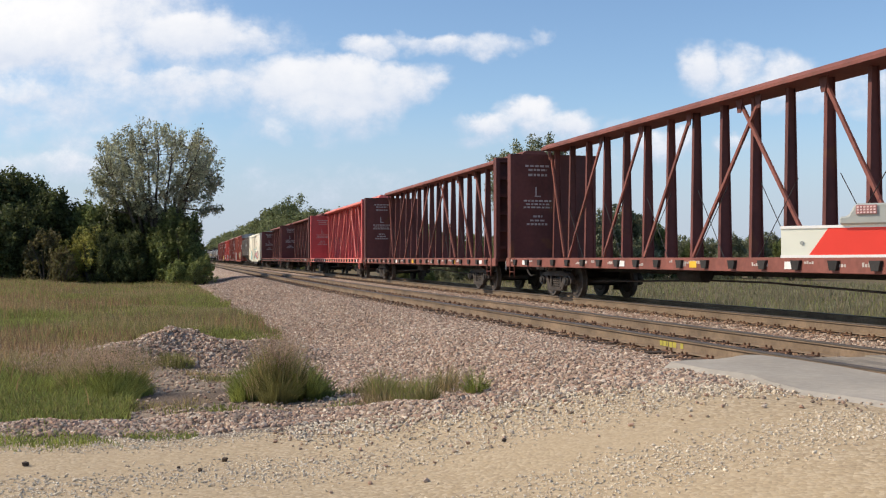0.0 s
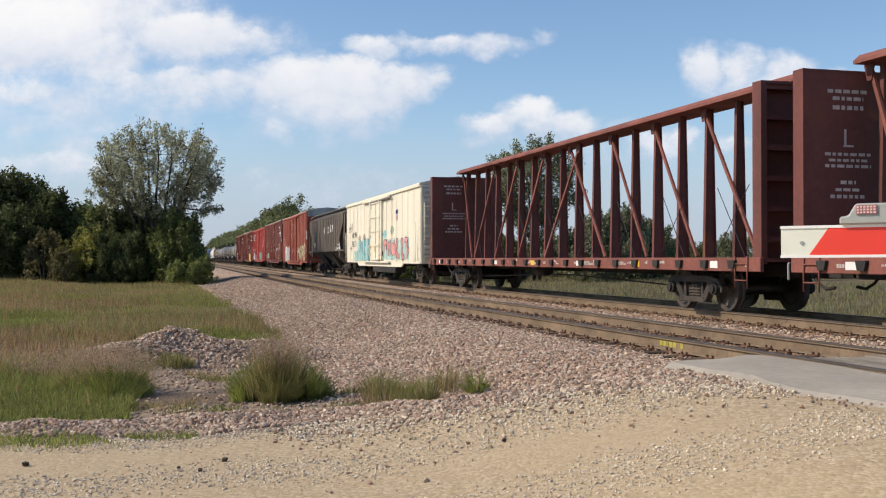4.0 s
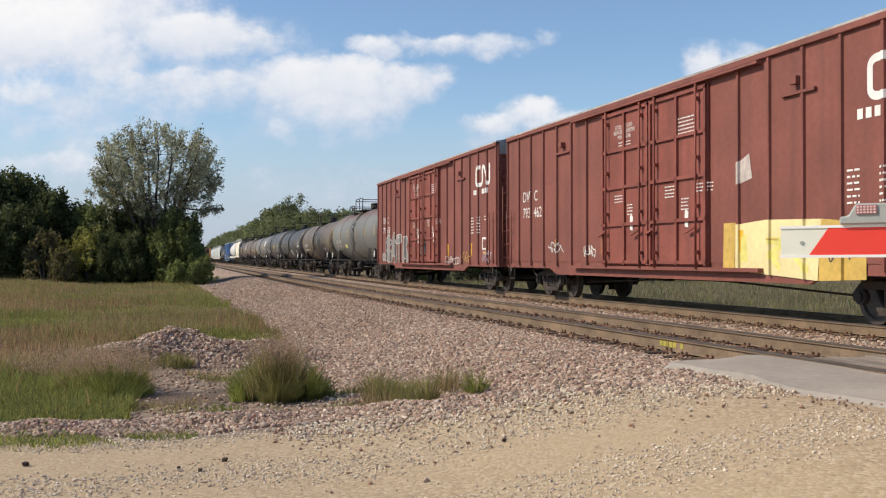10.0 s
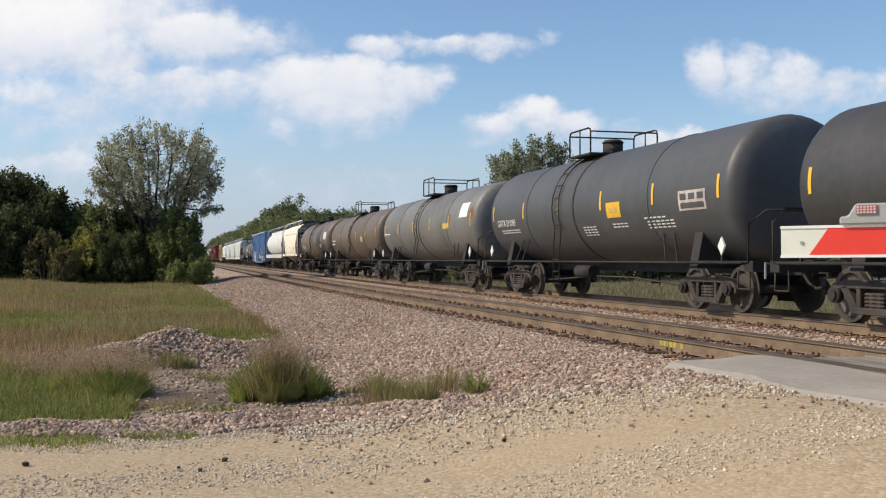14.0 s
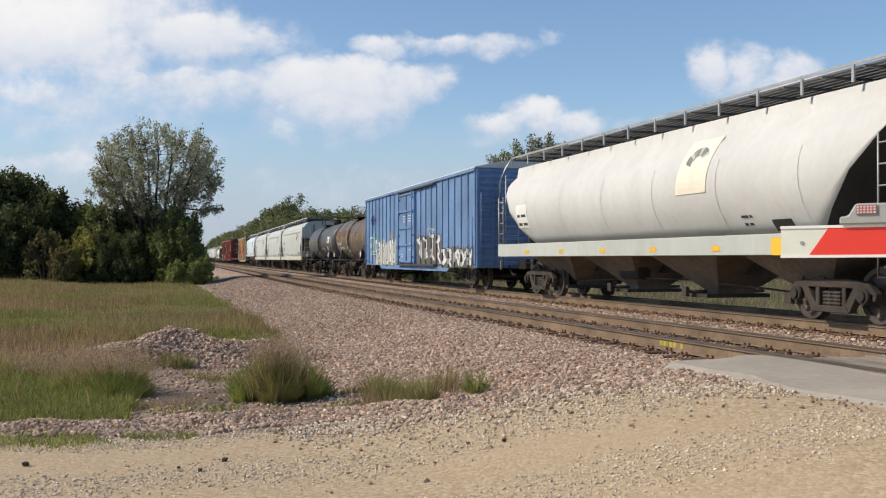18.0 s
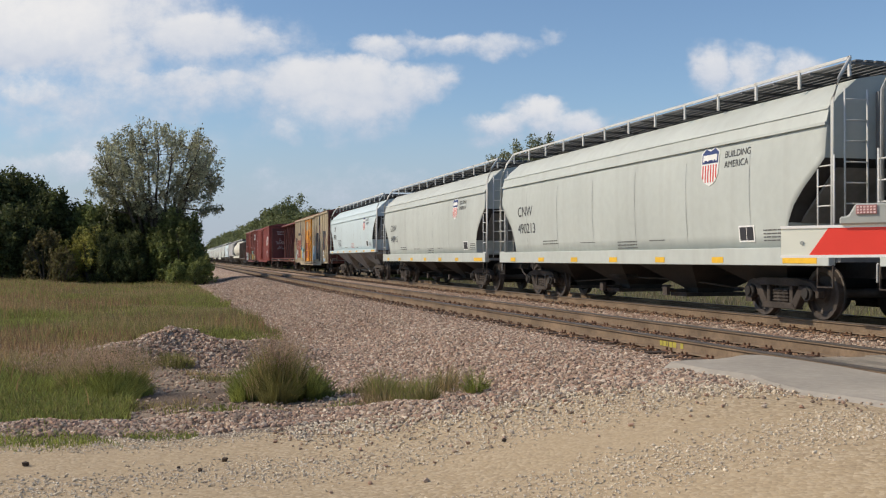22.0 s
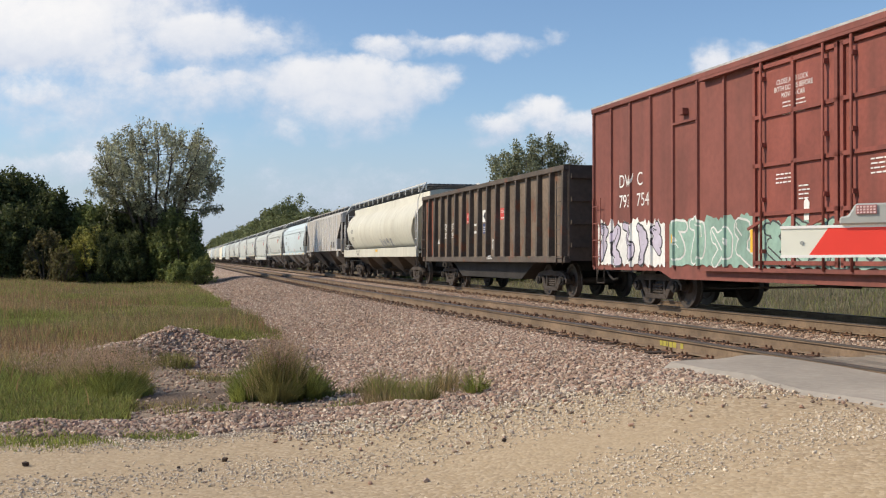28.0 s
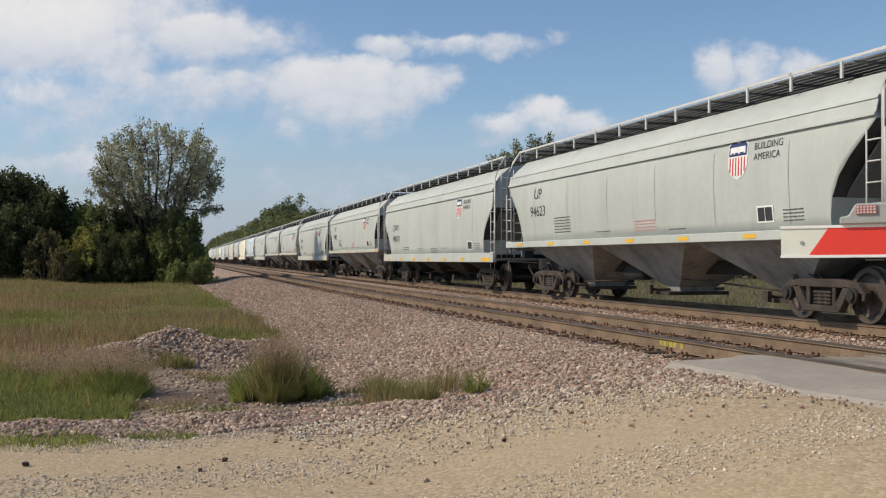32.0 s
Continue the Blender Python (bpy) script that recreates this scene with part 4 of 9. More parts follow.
        post = shared(("rail_post", drop), lambda q: q.box(-0.015, 0.015, -0.03, 0.03, -drop, 0.03), rail_m)
        n = int(2 * half / 1.35)
        for i in range(n + 1):
            put("rail_post", post, car, (x, -half + 0.22 + (2 * half - 0.44) * i / n, zt))
    wz = ztop + (0.565 if railing else 0.42)
    g = Geo()
    for i in range(-5, 6):
        g.box(i * 0.19 - 0.07, i * 0.19 + 0.07, -half + 0.2, half - 0.2, wz, wz + 0.03)
    n = int(2 * half / 1.1)
    for i in range(n + 1):
        y = -half + 0.25 + (2 * half - 0.5) * i / n
        g.box(-1.1, 1.1, y - 0.025, y + 0.025, wz - 0.04, wz)
    part("roof_walkway", g, hop_dark_, car, "dark steel grating walkway")
    g = Geo()
    for i in range(4 if bays < 4 else 6):
        m = 4 if bays < 4 else 6
        y = -h + 2 * h * (i + 0.5) / m
        g.tube([(0, y, ztop + 0.34), (0, y, ztop + 0.45)], 0.34, 12)
    part("hatch", g, roof_mat, car)
    span = (2 * h - 2 * bay_cut + 0.9) / bays
    for i in range(bays):
        y = -(h - bay_cut + 0.45) + span * (i + 0.5)
        g = Geo()
        rings = []
        for z, hw, hl in ((z0 - 0.02, halfw - 0.12, span / 2), (0.42, 0.45, 0.3), (0.30, 0.42, 0.28)):
            rings.append([(-hw, y - hl, z), (hw, y - hl, z), (hw, y + hl, z), (-hw, y + hl, z)])
        g.loft(rings)
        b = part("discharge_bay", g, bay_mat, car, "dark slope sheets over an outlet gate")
        g = Geo()
        g.box(-0.75, 0.75, y - 0.36, y + 0.36, 0.24, 0.32)
        g.tube([(-0.95, y + 0.2, 0.36), (0.95, y + 0.2, 0.36)], 0.035, 6)
        g.box(-0.98, -0.9, y + 0.1, y + 0.3, 0.26, 0.46)
        part("outlet_gate", g, truck_mat, b)
    for y in (-1, 1):
        g = Geo()
        g.box(-halfw + 0.1, halfw - 0.1, *sorted((y * (half - 0.75), y * (half - 0.03))), z0 - 0.2, z0 - 0.12)
        part("end_platform", g, end_mat, car)
        w = halfw - max(0.28, bulge)
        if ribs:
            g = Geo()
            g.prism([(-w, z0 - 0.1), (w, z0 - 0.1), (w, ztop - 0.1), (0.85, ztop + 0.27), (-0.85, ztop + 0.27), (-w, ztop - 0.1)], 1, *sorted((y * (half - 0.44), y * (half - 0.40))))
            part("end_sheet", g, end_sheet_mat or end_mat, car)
        else:
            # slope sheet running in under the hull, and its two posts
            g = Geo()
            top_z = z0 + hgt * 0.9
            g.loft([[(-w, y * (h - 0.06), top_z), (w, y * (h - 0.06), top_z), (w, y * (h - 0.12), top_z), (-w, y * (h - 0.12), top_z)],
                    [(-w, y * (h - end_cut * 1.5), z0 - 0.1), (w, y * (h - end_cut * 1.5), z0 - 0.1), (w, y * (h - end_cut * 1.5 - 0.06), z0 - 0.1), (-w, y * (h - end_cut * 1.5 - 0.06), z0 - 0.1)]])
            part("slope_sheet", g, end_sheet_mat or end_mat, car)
        for k in (-0.55, 0.55):
            g = Geo()
            g.box(k - 0.05, k + 0.05, *sorted((y * (half - 0.27), y * (half - 0.19))), z0 - 0.1, ztop + 0.1)
            part("end_post", g, end_mat, car)
        g = Geo()
        g.tube([(0.35, y * (half - 0.5), z0 + 0.15), (0.35, y * (half - 0.12), z0 + 0.15)], 0.16, 10)
        g.box(-0.5, -0.2, *sorted((y * (half - 0.4), y * (half - 0.2))), z0 - 0.1, z0 + 0.3)
        part("brake_gear", g, black, car)
        if not ribs:
            ladder(car, -halfw + 0.45, y * (half - 0.1), z0 - 0.1, ztop - z0 + 0.2, rail_m, n=8, turn=math.pi / 2)
            g = Geo()
            g.tube([(-0.2, y * (half - 0.24), z0 + 0.75), (-0.2, y * (half - 0.2), z0 + 0.75)], 0.28, 14)
            g.tube([(-0.2, y * (half - 0.3), z0 + 0.75), (-0.2, y * (half - 0.3), z0 - 0.1)], 0.02, 6)
            part("hand_brake", g, truck_mat, car)


    def face(z):
        u = (z - z0) / (ztop - z0)
        return -(halfw - bulge * (2 * u - 1) ** 2 * (1.0 if u > 0.5 else tuck)) - 0.006
    return car, half, face if bulge else -halfw - 0.004


def tank_car(name, label, rear_, front_, paint, top=3.8, radius=1.4, band=None, dome_y=0.0, frame_mat=None, plat=0.9, lad=0.35, step_plat=None):
    """A tank car: dished shell on bolsters, manway platform with railings, running boards and end ladders."""
    rear, front = rear_ + 0.9, front_ + 0.6
    car, half = vehicle(name, label, rear, front, None, sill=(0.75, 1.02))
    frame_mat = frame_mat or black
    cz = top - radius
    hs = half - 0.6
    g = Geo()
    prof = [(-hs, 0.05), (-hs + 0.02, 0.5 * radius), (-hs + 0.07, 0.78 * radius), (-hs + 0.14, 0.91 * radius), (-hs + 0.22, 0.975 * radius), (-hs + 0.31, radius)]
    prof = prof + [(-hs + 0.34, radius), (-hs + 0.5, radius), (-0.1, radius), (0.1, radius)] + [(hs - 0.5, radius), (hs - 0.34, radius)] + [(-a, b) for a, b in reversed(prof)]
    n = 40
    rings = [[(r * math.cos(2 * math.pi * k / n), y, cz + r * math.sin(2 * math.pi * k / n)) for k in range(n)] for y, r in prof]
    g.loft(rings, smooth=True)
    part("tank_shell", g, paint, car)

    def hoop(y, w, mat, nm, t=0.012):
        q = Geo()
        q.loft([[((radius + d) * math.cos(2 * math.pi * k / n), yy, cz + (radius + d) * math.sin(2 * math.pi * k / n)) for k in range(n)] for yy, d in ((y - w / 2, 0.0), (y - w / 2, t), (y + w / 2, t), (y + w / 2, 0.0))], smooth=False, caps=False)
        part(nm, q, mat, car)
    for y in (-hs * 0.52, hs * 0.52):
        hoop(y, 0.05, paint, "weld_band")
    hoop(0.35, 0.09, frame_mat, "jacket_strap")
    if band:
        hoop(0.3, 1.7, band, "residue_band", 0.016)
    for y in (-1, 1):
        g = Geo()
        yy = y * (half - 2.3)
        g.prism([(-1.35, 0.86), (1.35, 0.86), (1.15, cz - 0.55), (-1.15, cz - 0.55)], 1, yy - 0.16, yy + 0.16)
        part("saddle", g, frame_mat, car)
        g = Geo()
        g.box(-1.4, 1.4, *sorted((y * (half - 0.3), y * (half - 0.02))), 0.82, 1.02)
        part("end_sill", g, frame_mat, car)
        g = Geo()
        for s in (-1, 1):
            g.tube([(s * 1.42, y * (half - 2.0), 1.0), (s * 1.42, y * (half - 0.15), 1.0), (s * 1.42, y * (half - 0.12), 1.7), (s * 1.1, y * (half - 0.05), 1.95), (-s * 0.1, y * (half - 0.05), 1.95)], 0.02, 6)
        part("end_handrail", g, frame_mat, car)
        for s in (-1, 1):
            put("stirrup_step", shared("stirrup_step", stirrup_geo, truck_mat), car, (s * 1.38, y * (half - 0.35), 0.86))
            for k in (-0.25, 0.25):
                g = Geo()
                g.beam((s * 1.34, y * (half - 2.3 - 0.9) + k, 0.95), (s * 1.2, y * (half - 2.3 - 1.3) + k, cz - 0.75), 0.03, 0.04)
                part("brace", g, frame_mat, car)
    for s in (-1, 1):
        g = Geo()
        g.tube([(s * 1.45, -half + 0.3, 0.98), (s * 1.45, half - 0.3, 0.98)], 0.026, 6)
        part("side_rail", g, frame_mat, car)
        g = Geo()
        for sd in (-0.22, 0.22):
            pts = [(s * 1.47, dome_y + lad + sd, 0.35), (s * 1.47, dome_y + lad + sd, 1.2)]
            for k in range(9):
                t = -0.35 + k * 0.19
                pts.append((s * (radius + 0.06) * math.cos(t), dome_y + lad + sd, cz + (radius + 0.06) * math.sin(t)))
            g.tube(pts, 0.018, 6)
        for k in range(10):
            if k < 3:
                x, z = s * 1.47, 0.4 + k * 0.32
            else:
                t = -0.30 + (k - 3) * 0.24
                x, z = s * (radius + 0.06) * math.cos(t), cz + (radius + 0.06) * math.sin(t)
            g.tube([(x, dome_y + lad - 0.22, z), (x, dome_y + lad + 0.22, z)], 0.014, 6)
        part("ladder", g, frame_mat, car)
    pads = [(dome_y, plat, top - 0.05, 0.66)] + ([(step_plat[0], step_plat[1], top - 0.12, 0.42)] if step_plat else [])
    for yc, pl, pz, ph in pads:
        g = Geo()
        for s in (-1, 1):
            g.box(*sorted((s * 0.45, s * 0.95)), yc - pl, yc + pl, pz - 0.03, pz + 0.02)
            g.box(*sorted((s * 0.5, s * 0.56)), yc - pl, yc + pl, pz - 0.25, pz)
        part("platform", g, frame_mat, car)
        for s in (-1, 1):
            g = Geo()
            b = 0.12
            g.tube([(s * 0.95, yc - pl, pz), (s * 0.95, yc - pl, pz + ph - b), (s * 0.95, yc - pl + b * 0.3, pz + ph - b * 0.3), (s * 0.95, yc - pl + b, pz + ph), (s * 0.95, yc + pl - b, pz + ph), (s * 0.95, yc + pl - b * 0.3, pz + ph - b * 0.3), (s * 0.95, yc + pl, pz + ph - b), (s * 0.95, yc + pl, pz)], 0.024, 6)
            g.tube([(s * 0.95, yc, pz), (s * 0.95, yc, pz + ph)], 0.02, 6)
            part("platform_railing", g, frame_mat, car)
        for y in (-1, 1):
            g = Geo()
            g.tube([(-0.95, yc + y * pl, pz + ph * 0.86), (0.95, yc + y * pl, pz + ph * 0.86)], 0.02, 6)
            part("end_railing", g, frame_mat, car)
    g = Geo()
    g.tube([(0, dome_y, top - 0.1), (0, dome_y, top + 0.3)], [0.27, 0.27], 16)
    g.tube([(0, dome_y, top + 0.3), (0, dome_y, top + 0.38)], [0.3, 0.22], 16)
    g.tube([(0.1, dome_y + 0.62, top - 0.1), (0.1, dome_y + 0.62, top + 0.22)], 0.1, 10)
    g.tube([(-0.25, dome_y - 0.55, top - 0.1), (-0.25, dome_y - 0.55, top + 0.16)], 0.08, 10)
    part("manway", g, frame_mat, car)
    # reflector strips follow the shell
    for y in [-hs + 0.55 + (2 * hs - 1.1) * i / 5 for i in range(6)]:
        for s in (-1, 1):
            q = Geo()
            for k in range(4):
                t0, t1 = -0.12 + k * 0.08, -0.04 + k * 0.08
                b = len(q.v)
                q.v += [(s * (radius + 0.008) * math.cos(t), yy, cz + (radius + 0.008) * math.sin(t)) for t in (t0, t1) for yy in (y - 0.045, y + 0.045)]
                q.face((b, b + 1, b + 3, b + 2))
            part("reflector_strip", q, yellow, car)
    # placard diamonds
    for y in (-1, 1):
        g = Geo()
        yy = y * (half - 1.0)
        g.prism([(yy - 0.13, 1.3), (yy, 1.12), (yy + 0.13, 1.3), (yy, 1.48)], 0, -1.47, -1.44)
        part("placard", g, white, car, "white diamond placard")
        g = Geo()
        g.beam((-1.455, yy, 0.95), (-1.43, yy, 1.35), 0.03, 0.05)
        part("placard_holder", g, frame_mat, car)
    return car, half, cz, radius


def curved_words(car, text, y, ang, h, mat, cz, radius, name="lettering"):
    """Characters laid on a tank's west side at an angle above its middle."""
    cu = bpy.data.curves.new(name, "FONT")
    cu.body, cu.size, cu.fill_mode = text, h * 1.38, "FRONT"
    tmp = bpy.data.objects.new(name, cu)
    me = bpy.data.meshes.new_from_object(tmp)
    bpy.data.objects.remove(tmp)
    for v in me.vertices:
        t = ang + v.co.y / radius
        v.co = (-(radius + 0.008) * math.cos(t), y - v.co.x, cz + (radius + 0.008) * math.sin(t))
    me.materials.clear()
    me.materials.append(mat)
    put(name, me, car)


def curved_patch(car, y, w, a0, a1, mat, cz, radius, name="painted_panel", d=0.007):
    g = Geo()
    n = 6
    for k in range(n):
        t0, t1 = a0 + (a1 - a0) * k / n, a0 + (a1 - a0) * (k + 1) / n
        b = len(g.v)
        g.v += [(-(radius + d) * math.cos(t), yy, cz + (radius + d) * math.sin(t)) for t in (t0, t1) for yy in (y, y - w)]
        g.face((b, b + 1, b + 3, b + 2))
    part(name, g, mat, car)


faint = material("faded_stencil", (0.55, 0.49, 0.45), 0.7, var=0.3)


def centerbeam(name, label, rear, front, paint, light):
    """A centre-partition flat car: deck, truss of tapered posts and braces, top chord, two bulkheads."""
    car, half = vehicle(name, label, rear, front, half_trucks(rear, front), sill=(0.7, 0.95))
    dz, top, hb = 1.06, 4.42, 4.2
    g = Geo()
    g.box(-1.36, 1.36, -half + 0.02, half - 0.02, dz - 0.06, dz)
    part("deck", g, paint, car)
    for s in (-1, 1):
        g = Geo()
        g.box(*sorted((s * 1.36, s * 1.44)), -half, half, dz - 0.24, dz + 0.02)
        part("side_sill", g, light, car, bev=0.01)
        me = shared("stake_pocket", lambda q: q.prism([(-0.13, 0.0), (0.13, 0.0), (0.08, -0.16), (-0.08, -0.16)], 0, -0.06, 0.0), black)
        n = 22
        for i in range(n):
            put("winch", me, car, (s * 1.44 - (0 if s < 0 else -0.06), -half + 0.9 + (2 * half - 1.8) * i / (n - 1), dz - 0.03))
    g = Geo()
    g.prism([(-0.42, top - 0.06), (0.42, top - 0.06), (0.42, top), (0.3, top + 0.1), (-0.3, top + 0.1), (-0.42, top)], 1, -half + 0.3, half - 0.3)
    part("top_chord", g, light, car)
    sp = (half - 0.6) / 9

    def post_geo(q):
        def section(e, z):
            f, t, b = 0.05, 0.018, 0.016
            half_ = [(-e - t, -f), (-e - t, f), (-e, f), (-e, b), (e, b), (e, f), (e + t, f), (e + t, -f), (e, -f), (e, -b), (-e, -b), (-e, -f)]
            return [(a, c, z) for a, c in half_]
        q.loft([section(0.13, dz), section(0.06, top - 0.06)])
    pm = shared("post", post_geo, paint)
    for i in range(-9, 10):
        put("post", pm, car, (0, sp * i, 0))
    braces = [(k * e * sp - 0.2 * e, (k - 2) * e * sp + 0.05 * e) for k in (8, 6, 4, 2) for e in (-1, 1)] + [(e * (8 * sp + 0.15), e * (half - 0.4)) for e in (-1, 1)]
    for lo, hi in braces:
        if abs(hi) < 0.1:
            hi = -0.35 * hi / abs(hi)
        g = Geo()
        g.beam((-0.20, lo, dz + 0.05), (-0.13, hi, top - 0.15), 0.05, 0.075)
        part("brace", g, light, car)
        g = Geo()
        g.prism([(hi - 0.13, top - 0.06), (hi + 0.13, top - 0.06), (hi + 0.06, top - 0.34), (hi - 0.06, top - 0.34)], 0, -0.18, -0.155)
        part("gusset", g, paint, car)
    for i in range(8):
        yy = (i - 3.5) * 2.05 * sp
        for e in (-1, 1):
            g = Geo()
            g.tube([(-0.36, yy - e * 0.62, dz), (-0.28, yy + e * 0.62, dz + 1.5)], 0.009, 5)
            part("tie_down_cable", g, black, car)
    rnd = random.Random(int(rear))
    g = Geo()
    for i in range(34):
        yy = rnd.uniform(-half + 0.4, half - 0.4)
        w_, zz = rnd.uniform(0.1, 0.4), dz - rnd.uniform(0.08, 0.16)
        for k in range(int(w_ / 0.07)):
            g.box(-1.444, -1.44, yy + k * 0.07, yy + k * 0.07 + 0.05, zz, zz + rnd.uniform(0.03, 0.07))
    tagged(part("sill_stencil", g, faint, car, "worn white stencils along the sill"), kind="stuff")
    for y in (-1, 1):
        yi, yo = y * (half - 0.30), y * (half - 0.02)
        g = Geo()
        g.box(-1.38, 1.38, *sorted((yi, yi + y * 0.04)), dz, hb)
        wall = part("bulkhead", g, paint, car)
        for s in (-1, 1):
            g = Geo()
            g.box(*sorted((s * 1.281, s * 1.4)), *sorted((yi - y * 0.003, yo)), dz - 0.1, hb)
            part("bulkhead_stile", g, paint, wall)
        for k in range(6):
            z = dz + 0.3 + k * 0.55
            g = Geo()
            g.box(-1.28, 1.28, *sorted((yi + y * 0.04, yo - y * 0.04)), z, z + 0.1)
            part("bulkhead_rib", g, paint, wall)
        g = Geo()
        g.box(-1.4, 1.4, *sorted((yi, yo)), hb, hb + 0.05)
        part("bulkhead_cap", g, paint, wall)
        ladder(car, -1.46, y * (half - 0.6), dz - 0.55, 0.6, light, n=2)
    # stencilled panel inside the far bulkhead
    g = Geo()
    rnd = random.Random(5)
    yy = half - 0.303
    for z, w, h in ((3.86, 0.8, 0.06), (3.74, 0.6, 0.06), (3.58, 0.6, 0.07), (2.80, 0.9, 0.05), (2.70, 0.75, 0.045), (2.60, 0.9, 0.05), (2.32, 0.3, 0.06), (2.20, 0.5, 0.05), (2.08, 0.7, 0.06)):
        p = -1.0 + (0.95 - w) / 2
        e = p + w
        while p < e:
            q = min(e, p + rnd.uniform(0.06, 0.14))
            g.box(p, q, yy - 0.004, yy + 0.001, z, z + h)
            p = q + 0.04
    g.box(-0.60, -0.56, yy - 0.004, yy + 0.001, 2.98, 3.25)
    g.box(-0.62, -0.42, yy - 0.005, yy + 0.001, 2.95, 2.98)
    tagged(part("stencil", g, faint, car, "faded white loading instructions"), kind="stuff")
    for i in range(7):
        g = Geo()
        yy = -half + 1.6 + i * (2 * half - 3.2) / 6
        g.box(-1.446, -1.44, yy - 0.14, yy + 0.14, dz - 0.18, dz - 0.05)
        part("reflector", g, (white, yellow)[i % 2], car)
    return car, half


def half_trucks(rear, front):
    return (rear - front) / 2 - 3.1


def noodle(car, y, z, h, x, mat=white, wide=1.38):
    """Two letters drawn as one looping stroke of even width."""
    g = Geo()

    def arc(cy, cz, r, a0, a1, n=5):
        return [(y - h * (cy + r * math.cos(radians(a0 + (a1 - a0) * k / n))), z + h * (cz + r * math.sin(radians(a0 + (a1 - a0) * k / n)))) for k in range(n + 1)]
    pts = [(y - h * 0.62, z + h * 0.92)] + arc(0.26, 0.74, 0.18, 90, 180) + arc(0.26, 0.26, 0.18, 180, 270) + arc(0.66, 0.26, 0.18, 270, 360) + arc(0.98, 0.78, 0.14, 180, 60) + arc(1.52, 0.22, 0.14, 205, 360) + [(y - h * 1.66, z + h)]
    pts = [(y + (a - y) * wide, b) for a, b in pts]
    stroke(g, pts, h * 0.19, -0.004)
    put("railway_logo", follow(car, g.mesh("railway_logo", mat), x, "railway_logo"), car, label="white looping logo")


def lift(x, d):
    """The same side, d metres further in (out when negative)."""
    return (lambda z: x(z) + d) if callable(x) else x + d


def shield(car, y, z, h, x):
    """A shield with a dark head and red stripes."""
    w = h * 0.88
    decal(car, [(y, z + h * 0.86), (y - w * 0.25, z + h), (y - w * 0.5, z + h * 0.93), (y - w * 0.75, z + h), (y - w, z + h * 0.86), (y - w * 0.97, z + h * 0.3), (y - w * 0.8, z + h * 0.1), (y - w * 0.5, z), (y - w * 0.2, z + h * 0.1), (y - w * 0.03, z + h * 0.3)], white, lift(x, 0), "shield_logo")
    decal(car, [(y - w * 0.05, z + h * 0.84), (y - w * 0.25, z + h * 0.95), (y - w * 0.5, z + h * 0.88), (y - w * 0.75, z + h * 0.95), (y - w * 0.95, z + h * 0.84), (y - w * 0.94, z + h * 0.58), (y - w * 0.06, z + h * 0.58)], blue_ink, lift(x, -0.004), "shield_head")
    decal(car, [(y - w * 0.12, z + h * 0.80), (y - w * 0.88, z + h * 0.80), (y - w * 0.88, z + h * 0.63), (y - w * 0.12, z + h * 0.63)], white, lift(x, -0.008), "shield_band")
    bars(car, y - w * 0.2, z + h * 0.77, w * 0.6, h * 0.16, 1, blue_ink, lift(x, -0.012), "shield_name")
    g = Geo()
    for i in range(6):
        a = y - w * (0.1 + i * 0.145)
        g.box(-0.008, 0, a - w * 0.055, a, z + h * (0.2 if i in (0, 5) else 0.1), z + h * 0.54)
    put("shield_stripes", follow(car, g.mesh("shield_stripes", red_ink), lift(x, 0), "shield_stripes"), car)

# ---- the train, front to rear ----
brown = material("brown_paint", (0.150, 0.047, 0.038), 0.75, 0, 0.22, 1.0, streak=0.35, rust=0.4, bump=0.08)
brown_l = material("brown_paint_worn", (0.235, 0.078, 0.058), 0.75, 0, 0.25, 1.2, streak=0.25, rust=0.4)
maroon = material("oxide_paint", (0.225, 0.074, 0.056), 0.75, 0, 0.16, 1.0, streak=0.3, bump=0.06)
oxide = material("bright_oxide_paint", (0.345, 0.096, 0.064), 0.75, 0, 0.16, 1.0, streak=0.2, bump=0.06)
scarlet = material("scarlet_paint", (0.42, 0.060, 0.043), 0.65, 0, 0.16, 0.8, streak=0.3, grime=(0.42, 0.12, 0.06))
seam_shadow = material("faded_ink", (0.24, 0.245, 0.23), 0.7, var=0.4, size=4.0)
chalk_seam = material("chalk_seam", (0.48, 0.485, 0.47), 0.7, var=0.2)
# hull grey darkened: the shade on hopper ends is put into this colour
hop_end_shade = material("hopper_end_shaded", (0.21, 0.215, 0.21), 0.7, 0, 0.15, 1.0, streak=0.3)
faded_red = material("faded_red_paint", (0.55, 0.10, 0.09), 0.7, 0, 0.16, 1.0, streak=0.15)
faded_red_l = material("faded_red_light", (0.70, 0.21, 0.17), 0.7, 0, 0.16, 1.0)
cream_white = material("cream_white_paint", (0.80, 0.76, 0.62), 0.55, 0, 0.06, 0.6, streak=0.12, grime=(0.45, 0.28, 0.14))
soot = material("black_brown_paint", (0.098, 0.078, 0.060), 0.8, 0, 0.3, 1.0, streak=0.3, grime=(0.10, 0.08, 0.065))
soot_l = material("black_rib_paint", (0.20, 0.175, 0.15), 0.8, 0, 0.25, 1.5)
hop_grey = material("hopper_grey", (0.49, 0.525, 0.49), 0.6, 0, 0.07, 0.6, streak=0.18, grime=(0.30, 0.29, 0.26))
hop_light = material("hopper_light", (0.555, 0.655, 0.68), 0.55, 0, 0.05, 0.6, streak=0.10, grime=(0.36, 0.36, 0.34))
hop_dark = material("hopper_shadow_grey", (0.105, 0.105, 0.10), 0.7, 0, 0.2, 1.0)
